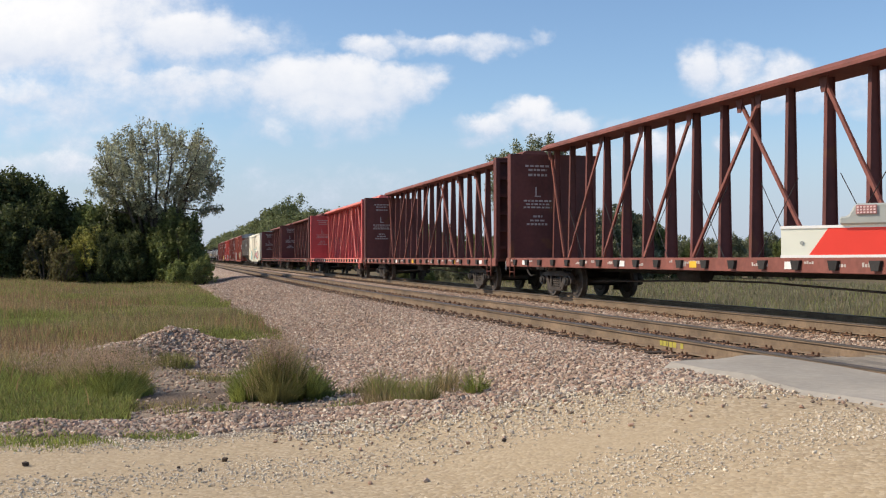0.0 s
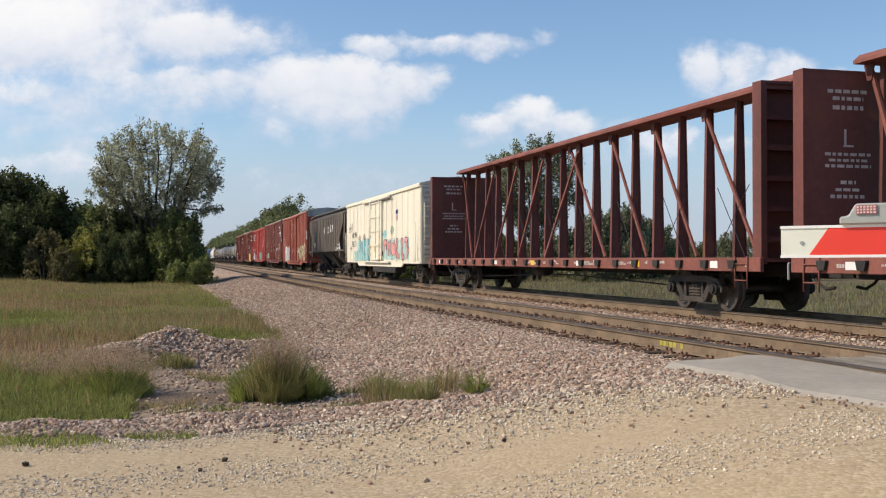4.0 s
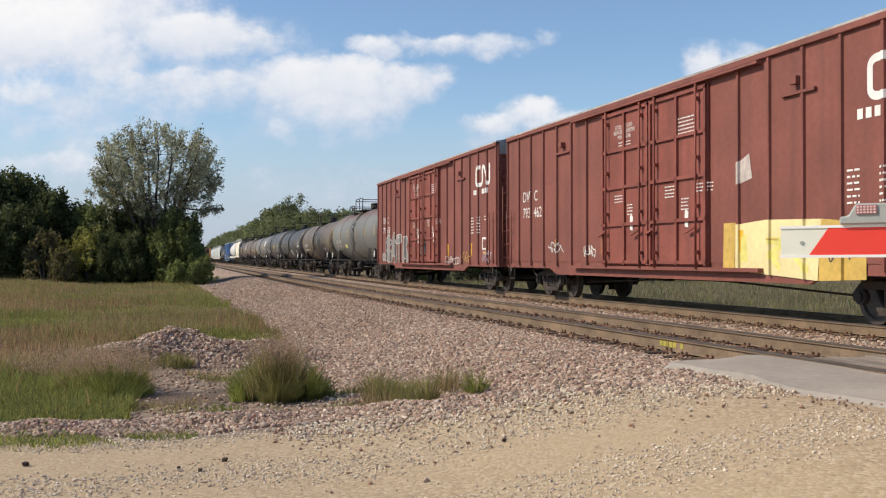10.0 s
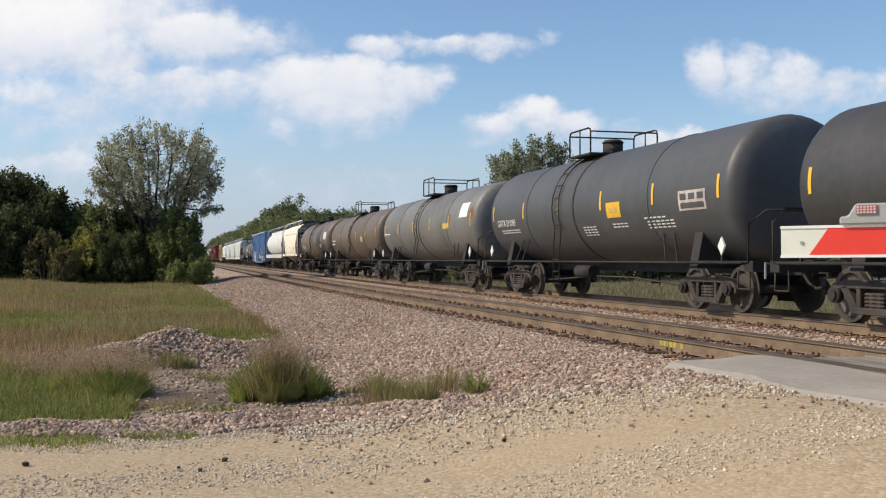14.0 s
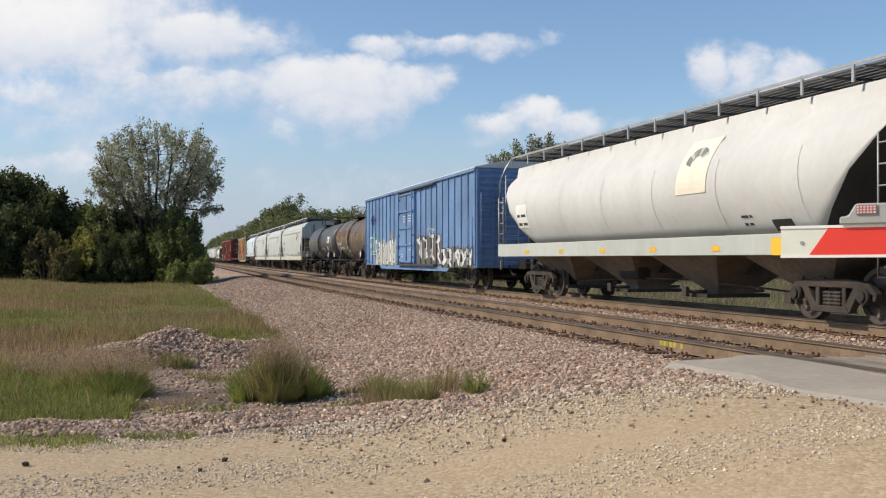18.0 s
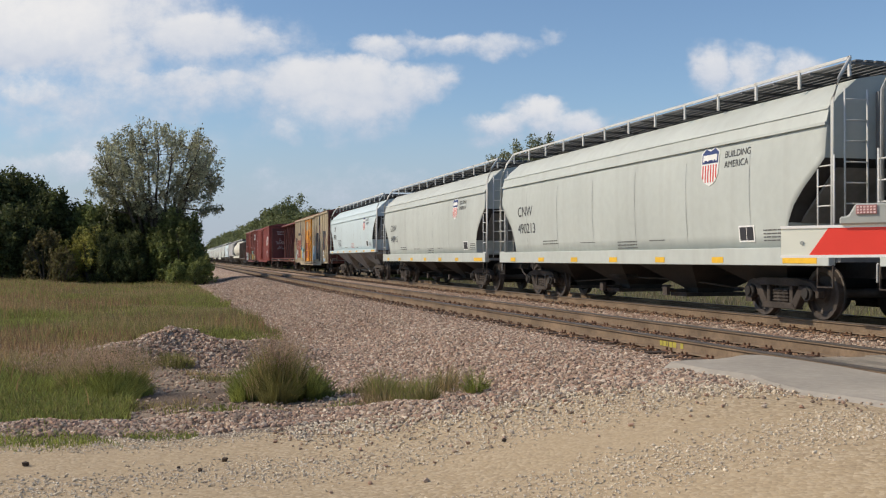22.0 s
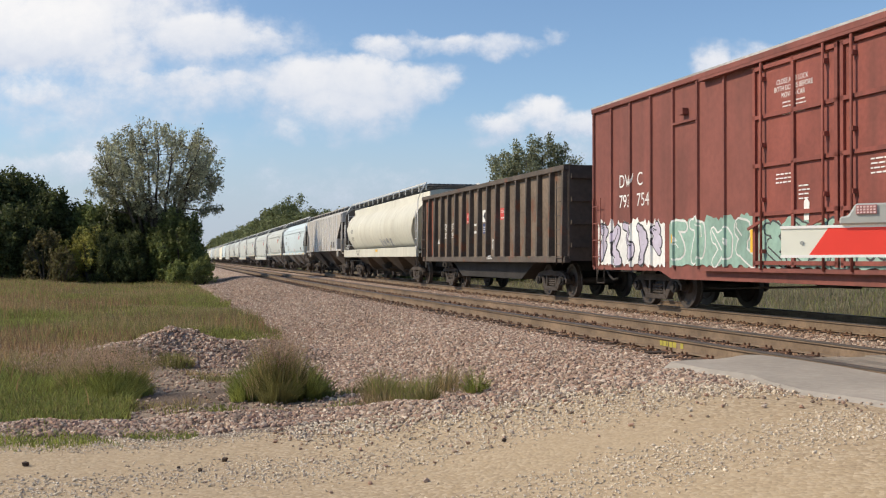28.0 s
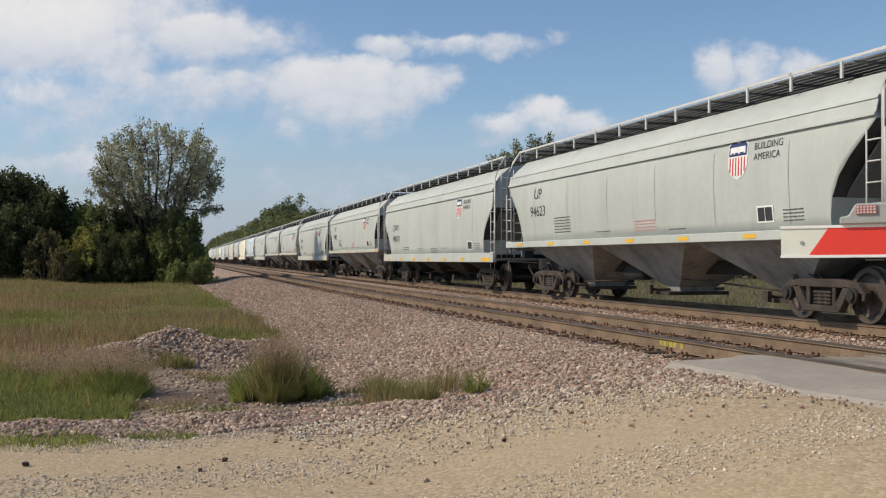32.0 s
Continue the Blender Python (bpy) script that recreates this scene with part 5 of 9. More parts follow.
cream = material("cream_paint", (0.82, 0.775, 0.62), 0.6, 0, 0.08, 0.8, streak=0.15, grime=(0.42, 0.33, 0.2))
chalk = material("chalk_white_paint", (0.60, 0.61, 0.59), 0.6, 0, 0.07, 0.7, streak=0.2, grime=(0.42, 0.41, 0.38))
bone = material("bone_paint", (0.60, 0.595, 0.50), 0.65, 0, 0.08, 0.7, streak=0.3, grime=(0.36, 0.31, 0.23))
rib_grey = material("ribbed_grey_paint", (0.50, 0.485, 0.445), 0.7, 0, 0.12, 0.8, streak=0.3, grime=(0.27, 0.2, 0.17))
blue = material("blue_paint", (0.15, 0.265, 0.47), 0.65, 0, 0.2, 0.8, streak=0.3, grime=(0.08, 0.10, 0.15))
tan = material("tan_paint", (0.45, 0.38, 0.26), 0.7, 0, 0.12, 0.8, streak=0.15)
t_grey = material("tank_grey", (0.17, 0.168, 0.155), 0.52, 0, 0.2, 0.7, streak=0.25, rust=0.25)
t_brown = material("tank_brown", (0.135, 0.106, 0.078), 0.52, 0, 0.2, 0.7, streak=0.12, rust=0.1)
t_black = material("tank_black", (0.052, 0.05, 0.048), 0.52, 0, 0.25, 0.7, streak=0.2, grime=(0.10, 0.09, 0.08))
t_slate = material("tank_slate", (0.085, 0.088, 0.09), 0.52, 0, 0.15, 0.6, streak=0.2)
aqua = material("spray_aqua", (0.25, 0.55, 0.60), 0.6, var=0.2)
teal = material("spray_teal", (0.30, 0.46, 0.38), 0.6, var=0.25)
pale = material("spray_white", (0.72, 0.73, 0.70), 0.6, var=0.15)
gold = material("spray_gold", (0.62, 0.42, 0.10), 0.6, var=0.25)
lemon = material("spray_yellow", (0.78, 0.72, 0.22), 0.6, var=0.15)
lilac = material("spray_lilac", (0.52, 0.48, 0.58), 0.6, var=0.2)
pinkish = material("spray_pink", (0.70, 0.30, 0.28), 0.6, var=0.2)
charcoal = material("charcoal_paint", (0.06, 0.06, 0.065), 0.7, var=0.2)
orange = material("orange_paint", (0.75, 0.33, 0.03), 0.6, var=0.15, streak=0.15)

BROWN_BEAM = "dark brown centerbeam flat car, empty, with bulkheads"
centerbeam("centerbeam_flat_car", BROWN_BEAM, 30.4, 7.4, brown, brown_l)
centerbeam("centerbeam_flat_car", BROWN_BEAM, 54.3, 31.3, brown, brown_l)
centerbeam("centerbeam_flat_car", "faded bright red centerbeam flat car, empty, with bulkheads", 78.0, 55.2, faded_red, faded_red_l)
centerbeam("centerbeam_flat_car", BROWN_BEAM, 101.4, 78.9, brown, brown_l)
centerbeam("centerbeam_flat_car", BROWN_BEAM, 125.6, 102.3, brown, brown_l)

# white mechanical reefer
lamp_rail = material("door_pipe", (0.28, 0.27, 0.25), 0.6, var=0.2)
pale_aqua = material("spray_pale_aqua", (0.42, 0.62, 0.58), 0.6, var=0.2)
rust_run = material("rust_run", (0.50, 0.30, 0.17), 0.8, var=0.4)
car, h, x = boxcar("refrigerator_car", "cream white refrigerator boxcar with blue and pink graffiti", 145.2, 126.6, cream_white, cream_white, 0.85, 4.05, ((-1.5, 1.7),), 17, rib_w=0.05, rib_d=0.02, roof_h=0.3)
words(car, "766171", 7.6, 1.7, 0.33, dark_ink, x - 0.004, squeeze=1.2)
words(car, "AR MN", 7.5, 2.18, 0.33, dark_ink, x - 0.004, squeeze=1.15)
scrawl(car, 8.4, 2.45, 1.1, 0.6, dark_ink, x, 3)
scrawl(car, 8.0, 1.5, 0.5, 0.25, dark_ink, x, 4)
graffiti(car, 6.7, 5.0, 0.92, 1.5, pale_aqua, aqua, x, 11, 2, back=pale_aqua)
graffiti(car, 5.5, 2.1, 0.92, 2.1, aqua, blue_ink, x - 0.03, 13, 4, back=pale_aqua)
for k, (y, z, m) in enumerate(((5.0, 2.1, tan), (3.6, 2.15, tan), (-1.9, 2.2, aqua), (-3.6, 2.35, teal), (2.3, 1.8, teal))):
    decal(car, [(y + 0.4 * math.cos(t * math.pi / 6) * (1 + 0.2 * math.sin(t * 2 + k)), z + 0.2 * math.sin(t * math.pi / 6)) for t in range(12)], m, x - 0.003, "spray_cloud")
graffiti(car, -1.5, -7.2, 1.0, 2.0, pinkish, charcoal, x - 0.02, 12, 6, back=pale_aqua)
shield(car, -4.4, 2.68, 0.62, x)
g = Geo()
g.tube([(-1.66, 1.85, 3.86), (-1.66, -3.8, 3.86)], 0.045, 8)
part("door_rail_pipe", g, lamp_rail, car, "grey pipe that the door slides on")
for y in (-3.72, 1.75):
    decal(car, [(y, 1.0), (y - 0.07, 1.0), (y - 0.05, 3.8), (y, 3.8)], rust_run, x - 0.03, "rust_streak")
decal(car, [(0.55, 1.4), (0.2, 1.4), (0.2, 1.65), (0.55, 1.65)], gold, x - 0.06, "label_square")
g = Geo()
g.box(x + 0.02, x + 0.5, -4.2, 1.2, 0.42, 0.8)
part("equipment_box", g, black, car)

# black ribbed hopper
car, h, x = hopper("covered_hopper", "sooty dark brown ribbed covered hopper with white patches", 163.5, 146.3, soot, 1.52, 3.75, ribs=18, bulge=0.0, rounding=0.0, end_mat=soot, rib_mat=soot_l, bay_mat=black, rail_mat_=soot_l, end_cut=1.5, bay_cut=1.9, railing=False, end_open=1.4, sill_h=0.07)
for y, w, z in ((0.25, 0.6, 2.62), (-1.6, 0.55, 2.68), (-2.55, 0.5, 2.74), (-3.4, 0.52, 2.74)):
    g = Geo()
    rnd = random.Random(int(y * 10))
    for k in range(6):
        for m in range(5):
            if rnd.random() < 0.72:
                g.box(x - 0.005, x - 0.003, y - w * (k + 1) / 6, y - w * k / 6, z + 0.09 * m, z + 0.09 * (m + 1) - 0.004)
    part("worn_letter", g, pale, car, "worn white painted letter")
decal(car, [(5.5, 1.86), (4.5, 1.86), (4.5, 2.15), (5.5, 2.15)], lemon, x - 0.003, "paint_patch")
decal(car, [(2.75, 1.65), (2.4, 1.6), (2.45, 2.2), (2.7, 2.3)], oxide, x - 0.003, "rust_stain")
decal(car, [(-5.85, 1.64), (-6.38, 1.64), (-6.38, 1.94), (-5.85, 1.94)], pale, x - 0.003, "stencil_box")
decal(car, [(-5.9, 1.68), (-6.33, 1.68), (-6.33, 1.9), (-5.9, 1.9)], soot, x - 0.006, "stencil_centre")
bars(car, -5.92, 1.88, 0.38, 0.2, 1, pale, x - 0.01)
decal(car, [(-6.6, 1.62), (-7.05, 1.6), (-7.05, 1.78), (-6.6, 1.8)], pale, x - 0.003, "paint_patch")
decal(car, [(-6.74, 1.84), (-6.94, 1.84), (-6.94, 2.0), (-6.74, 2.0)], pale, x - 0.003, "paint_patch")
decal(car, [(-5.2, 1.55), (-5.5, 1.55), (-5.5, 1.78), (-5.2, 1.78)], hop_grey, x - 0.003, "paint_patch")

# oxide boxcar with white graffiti
car, h, x = boxcar("boxcar", "oxide red double-door boxcar with large white graffiti", 183.2, 164.7, oxide, roof_grey, 0.75, 4.62, ((-2.5, -0.15), (-0.15, 2.2)), ribs=20)
words(car, "334", 8.1, 2.2, 0.32, white, x - 0.004)
words(car, "823", 7.15, 2.2, 0.32, white, x - 0.004)
words(car, "AOK", 8.1, 2.65, 0.26, white, x - 0.004)
graffiti(car, 7.2, 2.3, 0.82, 2.1, pale, lilac, x, 21, 6, back=pale)
spray_cream = material("spray_cream", (0.60, 0.52, 0.34), 0.6, var=0.2)
graffiti(car, -2.85, -8.5, 0.86, 2.25, spray_cream, charcoal, x, 22, text="MCRB", fat=0.2)
scrawl(car, -2.65, 1.2, 0.5, 0.6, lilac, x, 25, width=0.05)
scrawl(car, -9.1, 2.5, 0.35, 0.75, pale, x, 5, width=0.05)
scrawl(car, -0.8, 3.7, 0.8, 0.5, pale, x - 0.06, 26, width=0.035)
scrawl(car, 1.65, 2.8, 0.7, 0.5, pale, x - 0.06, 6, width=0.05)
scrawl(car, -0.7, 2.9, 1.3, 0.35, pale, x - 0.06, 7, width=0.05)
bars(car, 1.5, 4.0, 0.8, 0.07, 4, white, x - 0.06)
bars(car, -0.9, 3.7, 0.9, 0.075, 5, white, x - 0.06)
bars(car, -8.2, 2.25, 0.5, 0.085, 5, white, x - 0.004)
decal(car, [(-8.3, 1.52), (-8.8, 1.52), (-8.8, 1.76), (-8.3, 1.76)], white, x - 0.004, "stencil_box")
decal(car, [(-8.36, 1.57), (-8.74, 1.57), (-8.74, 1.71), (-8.36, 1.71)], oxide, x - 0.004, "stencil_centre")
decal(car, [(-6.35, 3.1), (-7.05, 3.1), (-7.05, 3.7), (-6.35, 3.7)], material("faded_oxide", (0.42, 0.14, 0.10), 0.8, var=0.15), x - 0.004, "faded_patch")
for y in (0.7, -0.15, -1.3, -1.9):
    decal(car, [(y, 1.62), (y - 0.13, 1.6), (y - 0.15, 1.85), (y, 1.9)], white, x - 0.06, "white_patch")
for s in (-1, 1):
    g = Geo()
    g.box(-1.5, 1.5, *sorted((s * (h + 0.05), s * (h + 0.075))), 4.25, 4.63)
    part("end_cap", g, roof_grey, car)

door_oxide = material("door_oxide_paint", (0.255, 0.072, 0.052), 0.72, 0, 0.2, 1.4, streak=0.35, bump=0.06)
BOX_LABEL = "brown double-door boxcar with a white looping logo"


def logo_boxcar(rear, front, number, label):
    car, h, x = boxcar("boxcar", label, rear, front, maroon, roof_grey, 0.8, 4.65, ((-2.45, 0.0), (0.0, 2.45)), ribs=20, door_mat=door_oxide)
    for s in (-1, 1):
        g = Geo()
        g.box(-1.5, 1.5, *sorted((s * (h + 0.05), s * (h + 0.075))), 4.3, 4.66)
        part("end_cap", g, roof_grey, car)
    noodle(car, -7.02, 3.42, 0.68, x)
    for y_ in (-6.8, -7.0, -7.2, -7.75, -7.92, -8.12, -8.29):
        decal(car, [(y_, 3.17), (y_ - 0.13, 3.17), (y_ - 0.13, 3.33), (y_, 3.33)], white, x - 0.052, "address_bar")
    words(car, number[:3], 8.12, 2.22, 0.3, white, x - 0.052)
    words(car, number[4:], 7.22, 2.22, 0.3, white, x - 0.052)
    words(car, "DW", 8.12, 2.68, 0.3, white, x - 0.052)
    words(car, "C", 7.2, 2.68, 0.3, white, x - 0.052)
    for text, ty, tz in (("CLOSE AND LOCK", 1.73, 4.02), ("BOTH DOORS BEFORE", 1.80, 3.90), ("MOVING CAR", 1.59, 3.78)):
        words(car, text, ty, tz, 0.09, white, x - 0.062, squeeze=0.86)
    bars(car, 1.55, 3.75, 0.65, 0.065, 4, white, x - 0.062)
    bars(car, -1.2, 3.95, 0.8, 0.075, 6, white, x - 0.062)
    bars(car, 1.75, 2.55, 0.5, 0.07, 3, white, x - 0.062)
    bars(car, -0.7, 2.6, 0.45, 0.07, 4, white, x - 0.062)
    bars(car, -2.0, 2.58, 0.55, 0.07, 3, white, x - 0.062)
    for y in (1.0, -1.5):
        bars(car, y + 0.1, 2.32, 0.3, 0.07, 4, white, x - 0.094)
        decal(car, [(y - 0.04, 1.7), (y - 0.17, 1.68), (y - 0.19, 1.98), (y - 0.1, 2.06), (y - 0.04, 2.0)], white, x - 0.093, "white_patch")
    for y in (-6.5, -3.5, 2.65, 5.6):
        decal(car, [(y, 1.17), (y - 0.11, 1.17), (y - 0.11, 1.58), (y, 1.58)], yellow, x - 0.052, "reflector")
    for s in (-1, 1):
        for y, z in ((5.0, 3.95), (-5.3, 3.95)):
            g = Geo()
            g.box(*sorted((s * 1.56, s * 1.68)), y - 0.1, y + 0.1, z, z + 0.13)
            g.box(*sorted((s * 1.56, s * 1.61)), y - 0.5, y + 0.45, z - 0.16, z - 0.11)
            part("rope_bracket", g, maroon, car)
    for k in range(3):
        bars(car, -h + 2.9 - k * 0.75, 2.5, 0.3, 0.10, 6 if k < 2 else 2, white, x - 0.004)
    decal(car, [(-h + 1.55, 1.22), (-h + 1.15, 1.22), (-h + 1.15, 1.28), (-h + 1.55, 1.28)], yellow, x - 0.003, "reflector")
    decal(car, [(-h + 1.6, 1.35), (-h + 1.1, 1.35), (-h + 1.1, 1.75), (-h + 1.6, 1.75)], white, x - 0.003, "repair_stencil")
    decal(car, [(-h + 1.53, 1.4), (-h + 1.18, 1.4), (-h + 1.18, 1.68), (-h + 1.53, 1.68)], maroon, x - 0.006, "stencil_centre")
    return car, h, x


car, h, x = logo_boxcar(203.5, 184.8, "793 713", BOX_LABEL + " and small tags")
g = Geo()
lump = []
for k in range(73):
    a = k / 72
    lump.append((-3.2 - 3.05 * a + 0.12 * math.sin(a * 31), 1.1 + (0.75 + 0.28 * abs(math.sin(a * math.pi * 4.5))) * min(1.0, 5.5 * min(a, 1.02 - a))))
stroke(g, lump, 0.05, -0.004)
stroke(g, [(-6.3, 1.5), (-6.15, 0.75), (-6.4, 1.3), (-6.55, 0.8)], 0.05, -0.004)
stroke(g, [(-5.0, 1.2), (-5.3, 1.0), (-5.7, 1.05), (-5.9, 1.3)], 0.035, -0.004)
stroke(g, [(-4.1, 1.6), (-4.3, 1.3), (-4.0, 1.25)], 0.035, -0.004)
stroke(g, [(-4.6, 0.85), (-4.75, 1.25), (-4.9, 0.85)], 0.03, -0.004)
stroke(g, [(-5.9, 0.82), (-6.1, 1.15), (-6.15, 0.85), (-6.4, 1.1), (-6.5, 0.82), (-6.7, 1.1), (-6.6, 0.8)], 0.03, -0.004)
put("graffiti_drawing", follow(car, g.mesh("graffiti_drawing", pale), x, "graffiti_drawing"), car, label="white sprayed outline of a lumpy shape")
graffiti(car, 6.3, 4.3, 0.88, 1.7, teal, pale, x - 0.05, 34, 3)
graffiti(car, 4.2, 2.7, 0.88, 1.75, lilac, brown_l, x - 0.05, 37, 2)
scrawl(car, 7.9, 0.95, 1.2, 0.5, pale, x - 0.05, 32)
scrawl(car, -0.95, 2.8, 1.1, 0.38, pale, x - 0.09, 35, width=0.06)
scrawl(car, -8.85, 2.5, 0.6, 0.6, pale, x - 0.05, 33, width=0.06)
scrawl(car, -8.0, 1.64, 0.6, 0.25, pale, x - 0.05, 36)

# scarlet newsprint boxcar
faded_scarlet = material("faded_scarlet", (0.56, 0.17, 0.10), 0.75, var=0.2)
car, h, x = boxcar("boxcar", "scarlet single-door boxcar with a round emblem and graffiti", 224.2, 204.6, scarlet, scarlet, 0.85, 4.55, ((-1.8, 1.7),), 21, rib_w=0.07, rib_d=0.045)
for s in (-1, 1):
    for k in range(4):
        zz = 1.6 + k * 0.72
        for a, b in ((-h, -1.9), (1.8, h)):
            g = Geo()
            g.box(*sorted((s * 1.551, s * 1.572)), a, b, zz, zz + 0.04)
            part("stiffener", g, scarlet, car)
cy0, cz0 = 7.97, 3.64
decal(car, [(cy0 + 0.5 * math.cos(t * math.pi / 10), cz0 + 0.46 * math.sin(t * math.pi / 10)) for t in range(20)], dark_ink, x - 0.05, "emblem")
decal(car, [(cy0 + 0.4 * math.cos(t * math.pi / 10), cz0 + 0.37 * math.sin(t * math.pi / 10)) for t in range(20)], teal, x - 0.054, "emblem_face")
decal(car, [(cy0 + 0.13 * math.cos(t * math.pi / 5), cz0 + 0.26 * math.sin(t * math.pi / 5)) for t in range(10)], dark_ink, x - 0.058, "emblem_centre")
for z_, w_ in ((3.95, 1.65), (3.67, 1.25), (3.39, 1.35)):
    decal(car, [(6.98, z_ - 0.05), (6.98 - w_, z_ - 0.05), (6.98 - w_, z_ + 0.07), (6.98, z_ + 0.07)], pale, x - 0.05, "railway_name")
words(car, "CP", 8.58, 2.44, 0.2, white, x - 0.05)
words(car, "220548", 8.66, 2.02, 0.22, white, x - 0.05)
for y_ in (6.75, 5.9, 4.95):
    bars(car, y_, 2.3, 0.3, 0.2, 1, pale, x - 0.05)
bars(car, 8.6, 1.65, 0.6, 0.16, 2, white, x - 0.05)
decal(car, [(8.6, 1.16), (8.0, 1.16), (8.0, 1.36), (8.6, 1.36)], orange, x - 0.05, "orange_patch")
decal(car, [(7.85, 0.9), (6.15, 0.9), (6.35, 1.7), (6.9, 1.86), (7.2, 1.62), (7.7, 1.8)], material("spray_ice", (0.60, 0.68, 0.74), 0.6, var=0.2), x - 0.05, "ice_blue_patch")
bars(car, 6.0, 1.15, 2.0, 0.12, 1, white, x - 0.05)
decal(car, [(4.5, 1.2), (3.95, 1.2), (3.95, 1.62), (4.5, 1.62)], pale, x - 0.05, "white_patch")
decal(car, [(4.5, 1.28), (3.95, 1.28), (3.95, 1.34), (4.5, 1.34)], red_ink, x - 0.054, "patch_centre")
graffiti(car, 4.0, 2.1, 0.72, 1.72, pale, hop_dark, x, 41, text="OU", fat=0.32)
graffiti(car, -1.85, -5.7, 0.88, 1.9, hop_grey, charcoal, x, 42, 6, fat=0.24, back=teal)
for y_, z_, w_, n_ in ((1.45, 2.95, 0.25, 4), (1.45, 1.95, 0.3, 5), (-0.65, 2.55, 0.5, 2), (-1.2, 1.85, 0.3, 4), (0.6, 2.35, 1.3, 1)):
    bars(car, y_, z_, w_, 0.075, n_, white, x - 0.094)
decal(car, [(0.42, 1.7), (0.2, 1.68), (0.2, 2.1), (0.3, 2.25), (0.42, 2.15)], white, x - 0.094, "lock_patch")
bars(car, -h + 2.0, 3.5, 0.4, 0.10, 8, white, x - 0.05)
bars(car, -h + 3.3, 2.75, 0.9, 0.10, 4, white, x - 0.05)
for k in range(26):
    rnd = random.Random(400 + k)
    yy, zz, hh = rnd.uniform(-9.2, 9.2), rnd.uniform(1.2, 3.6), rnd.uniform(0.2, 0.8)
    if -1.9 < yy < 1.8:
        continue
    decal(car, [(yy, zz), (yy - rnd.uniform(0.03, 0.09), zz + 0.1), (yy - 0.02, zz + hh), (yy + 0.02, zz + hh * 0.8)], faded_scarlet, x - 0.004, "faded_streak")
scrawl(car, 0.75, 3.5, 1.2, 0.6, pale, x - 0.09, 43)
bars(car, -h + 2.0, 3.5, 0.9, 0.10, 9, white, x - 0.05)

car, h, x = logo_boxcar(244.5, 225.6, "793 462", BOX_LABEL + " and yellow spray paint")
decal(car, [(-2.9, 0.84), (-3.3, 0.84), (-3.34, 1.72), (-2.93, 1.72)], gold, x - 0.05, "gold_patch")
decal(car, [(-3.32, 0.84), (-5.8, 0.7), (-5.9, 1.7), (-4.3, 1.74), (-3.34, 1.68)], material("spray_butter", (0.80, 0.70, 0.36), 0.6, var=0.12), x - 0.05, "butter_patch")
decal(car, [(-3.5, 1.0), (-3.75, 1.0), (-3.72, 1.5), (-3.52, 1.45)], lemon, x - 0.058, "lemon_patch")
decal(car, [(-5.82, 0.7), (-7.0, 0.74), (-7.0, 1.5), (-6.4, 1.66), (-5.9, 1.7)], gold, x - 0.05, "gold_patch")
graffiti(car, -4.3, -5.6, 0.8, 1.5, lemon, gold, x - 0.02, 51, 2)
scrawl(car, -6.1, 0.95, 0.8, 0.5, charcoal, x - 0.05, 57)
decal(car, [(-3.35, 2.4), (-3.9, 2.5), (-3.8, 2.95), (-3.4, 2.8)], faint, x - 0.05, "pale_smudge")
scrawl(car, 6.0, 1.2, 0.9, 0.3, pale, x - 0.05, 52)
scrawl(car, 3.6, 1.1, 0.6, 0.3, pale, x - 0.05, 53)
car, h, x = logo_boxcar(264.2, 245.4, "793 658", BOX_LABEL + " and silver graffiti")
graffiti(car, 7.5, 2.95, 0.84, 2.2, material("spray_silver", (0.30, 0.275, 0.255), 0.6, var=0.25), pale, x, 61, text="SATK", fat=0.27)
scrawl(car, 8.3, 0.9, 0.7, 0.4, pale, x - 0.05, 65, width=0.05)
decal(car, [(2.75, 1.1), (2.6, 1.1), (2.62, 1.6), (2.72, 1.62)], lemon, x - 0.05, "yellow_dash")
decal(car, [(5.75, 1.1), (5.6, 1.1), (5.62, 1.6), (5.72, 1.62)], lemon, x - 0.06, "yellow_dash")
scrawl(car, -3.3, 0.85, 1.9, 0.3, pale, x - 0.05, 62, n=14, width=0.02)
scrawl(car, -5.6, 0.9, 0.9, 0.4, gold, x - 0.05, 63)
decal(car, [(0.45, 1.25), (-0.3, 1.25), (-0.4, 1.7), (0.3, 1.85)], charcoal, x - 0.06, "dark_patch")
scrawl(car, -h + 1.6, 0.95, 1.0, 0.4, lilac, x, 64)

# tank cars
t_rusty = rusty_top(material("tank_grey_rusty", (0.175, 0.178, 0.168), 0.52, 0, 0.15, 0.7, streak=0.12), 3.05, 0.7)
car, h, cz, r = tank_car("tank_car", "grey tank car with rust stains and yellow reflectors", 280.6, 264.3, t_rusty, 3.85, 1.45, dome_y=0.2, plat=1.15, lad=-1.0, step_plat=(2.7, 0.8))
curved_words(car, "FHRX  260124", 6.0, -0.285, 0.24, white, cz, r)
for k in range(4):
    curved_patch(car, 5.75 - k * 0.5, 0.36, -0.40, -0.37, faint, cz, r, "stencil_bar")
    curved_patch(car, 5.7 - k * 0.55, 0.4, -0.46, -0.43, faint, cz, r, "stencil_bar")
curved_patch(car, 2.8, 0.75, -0.50, -0.36, lemon, cz, r)
car, h, cz, r = tank_car("tank_car", "brown tank car with a black residue band and tags", 297.9, 281.4, t_brown, 3.68, 1.38, band=t_black)
curved_words(car, "NATX 76542", 6.3, -0.30, 0.27, white, cz, r)
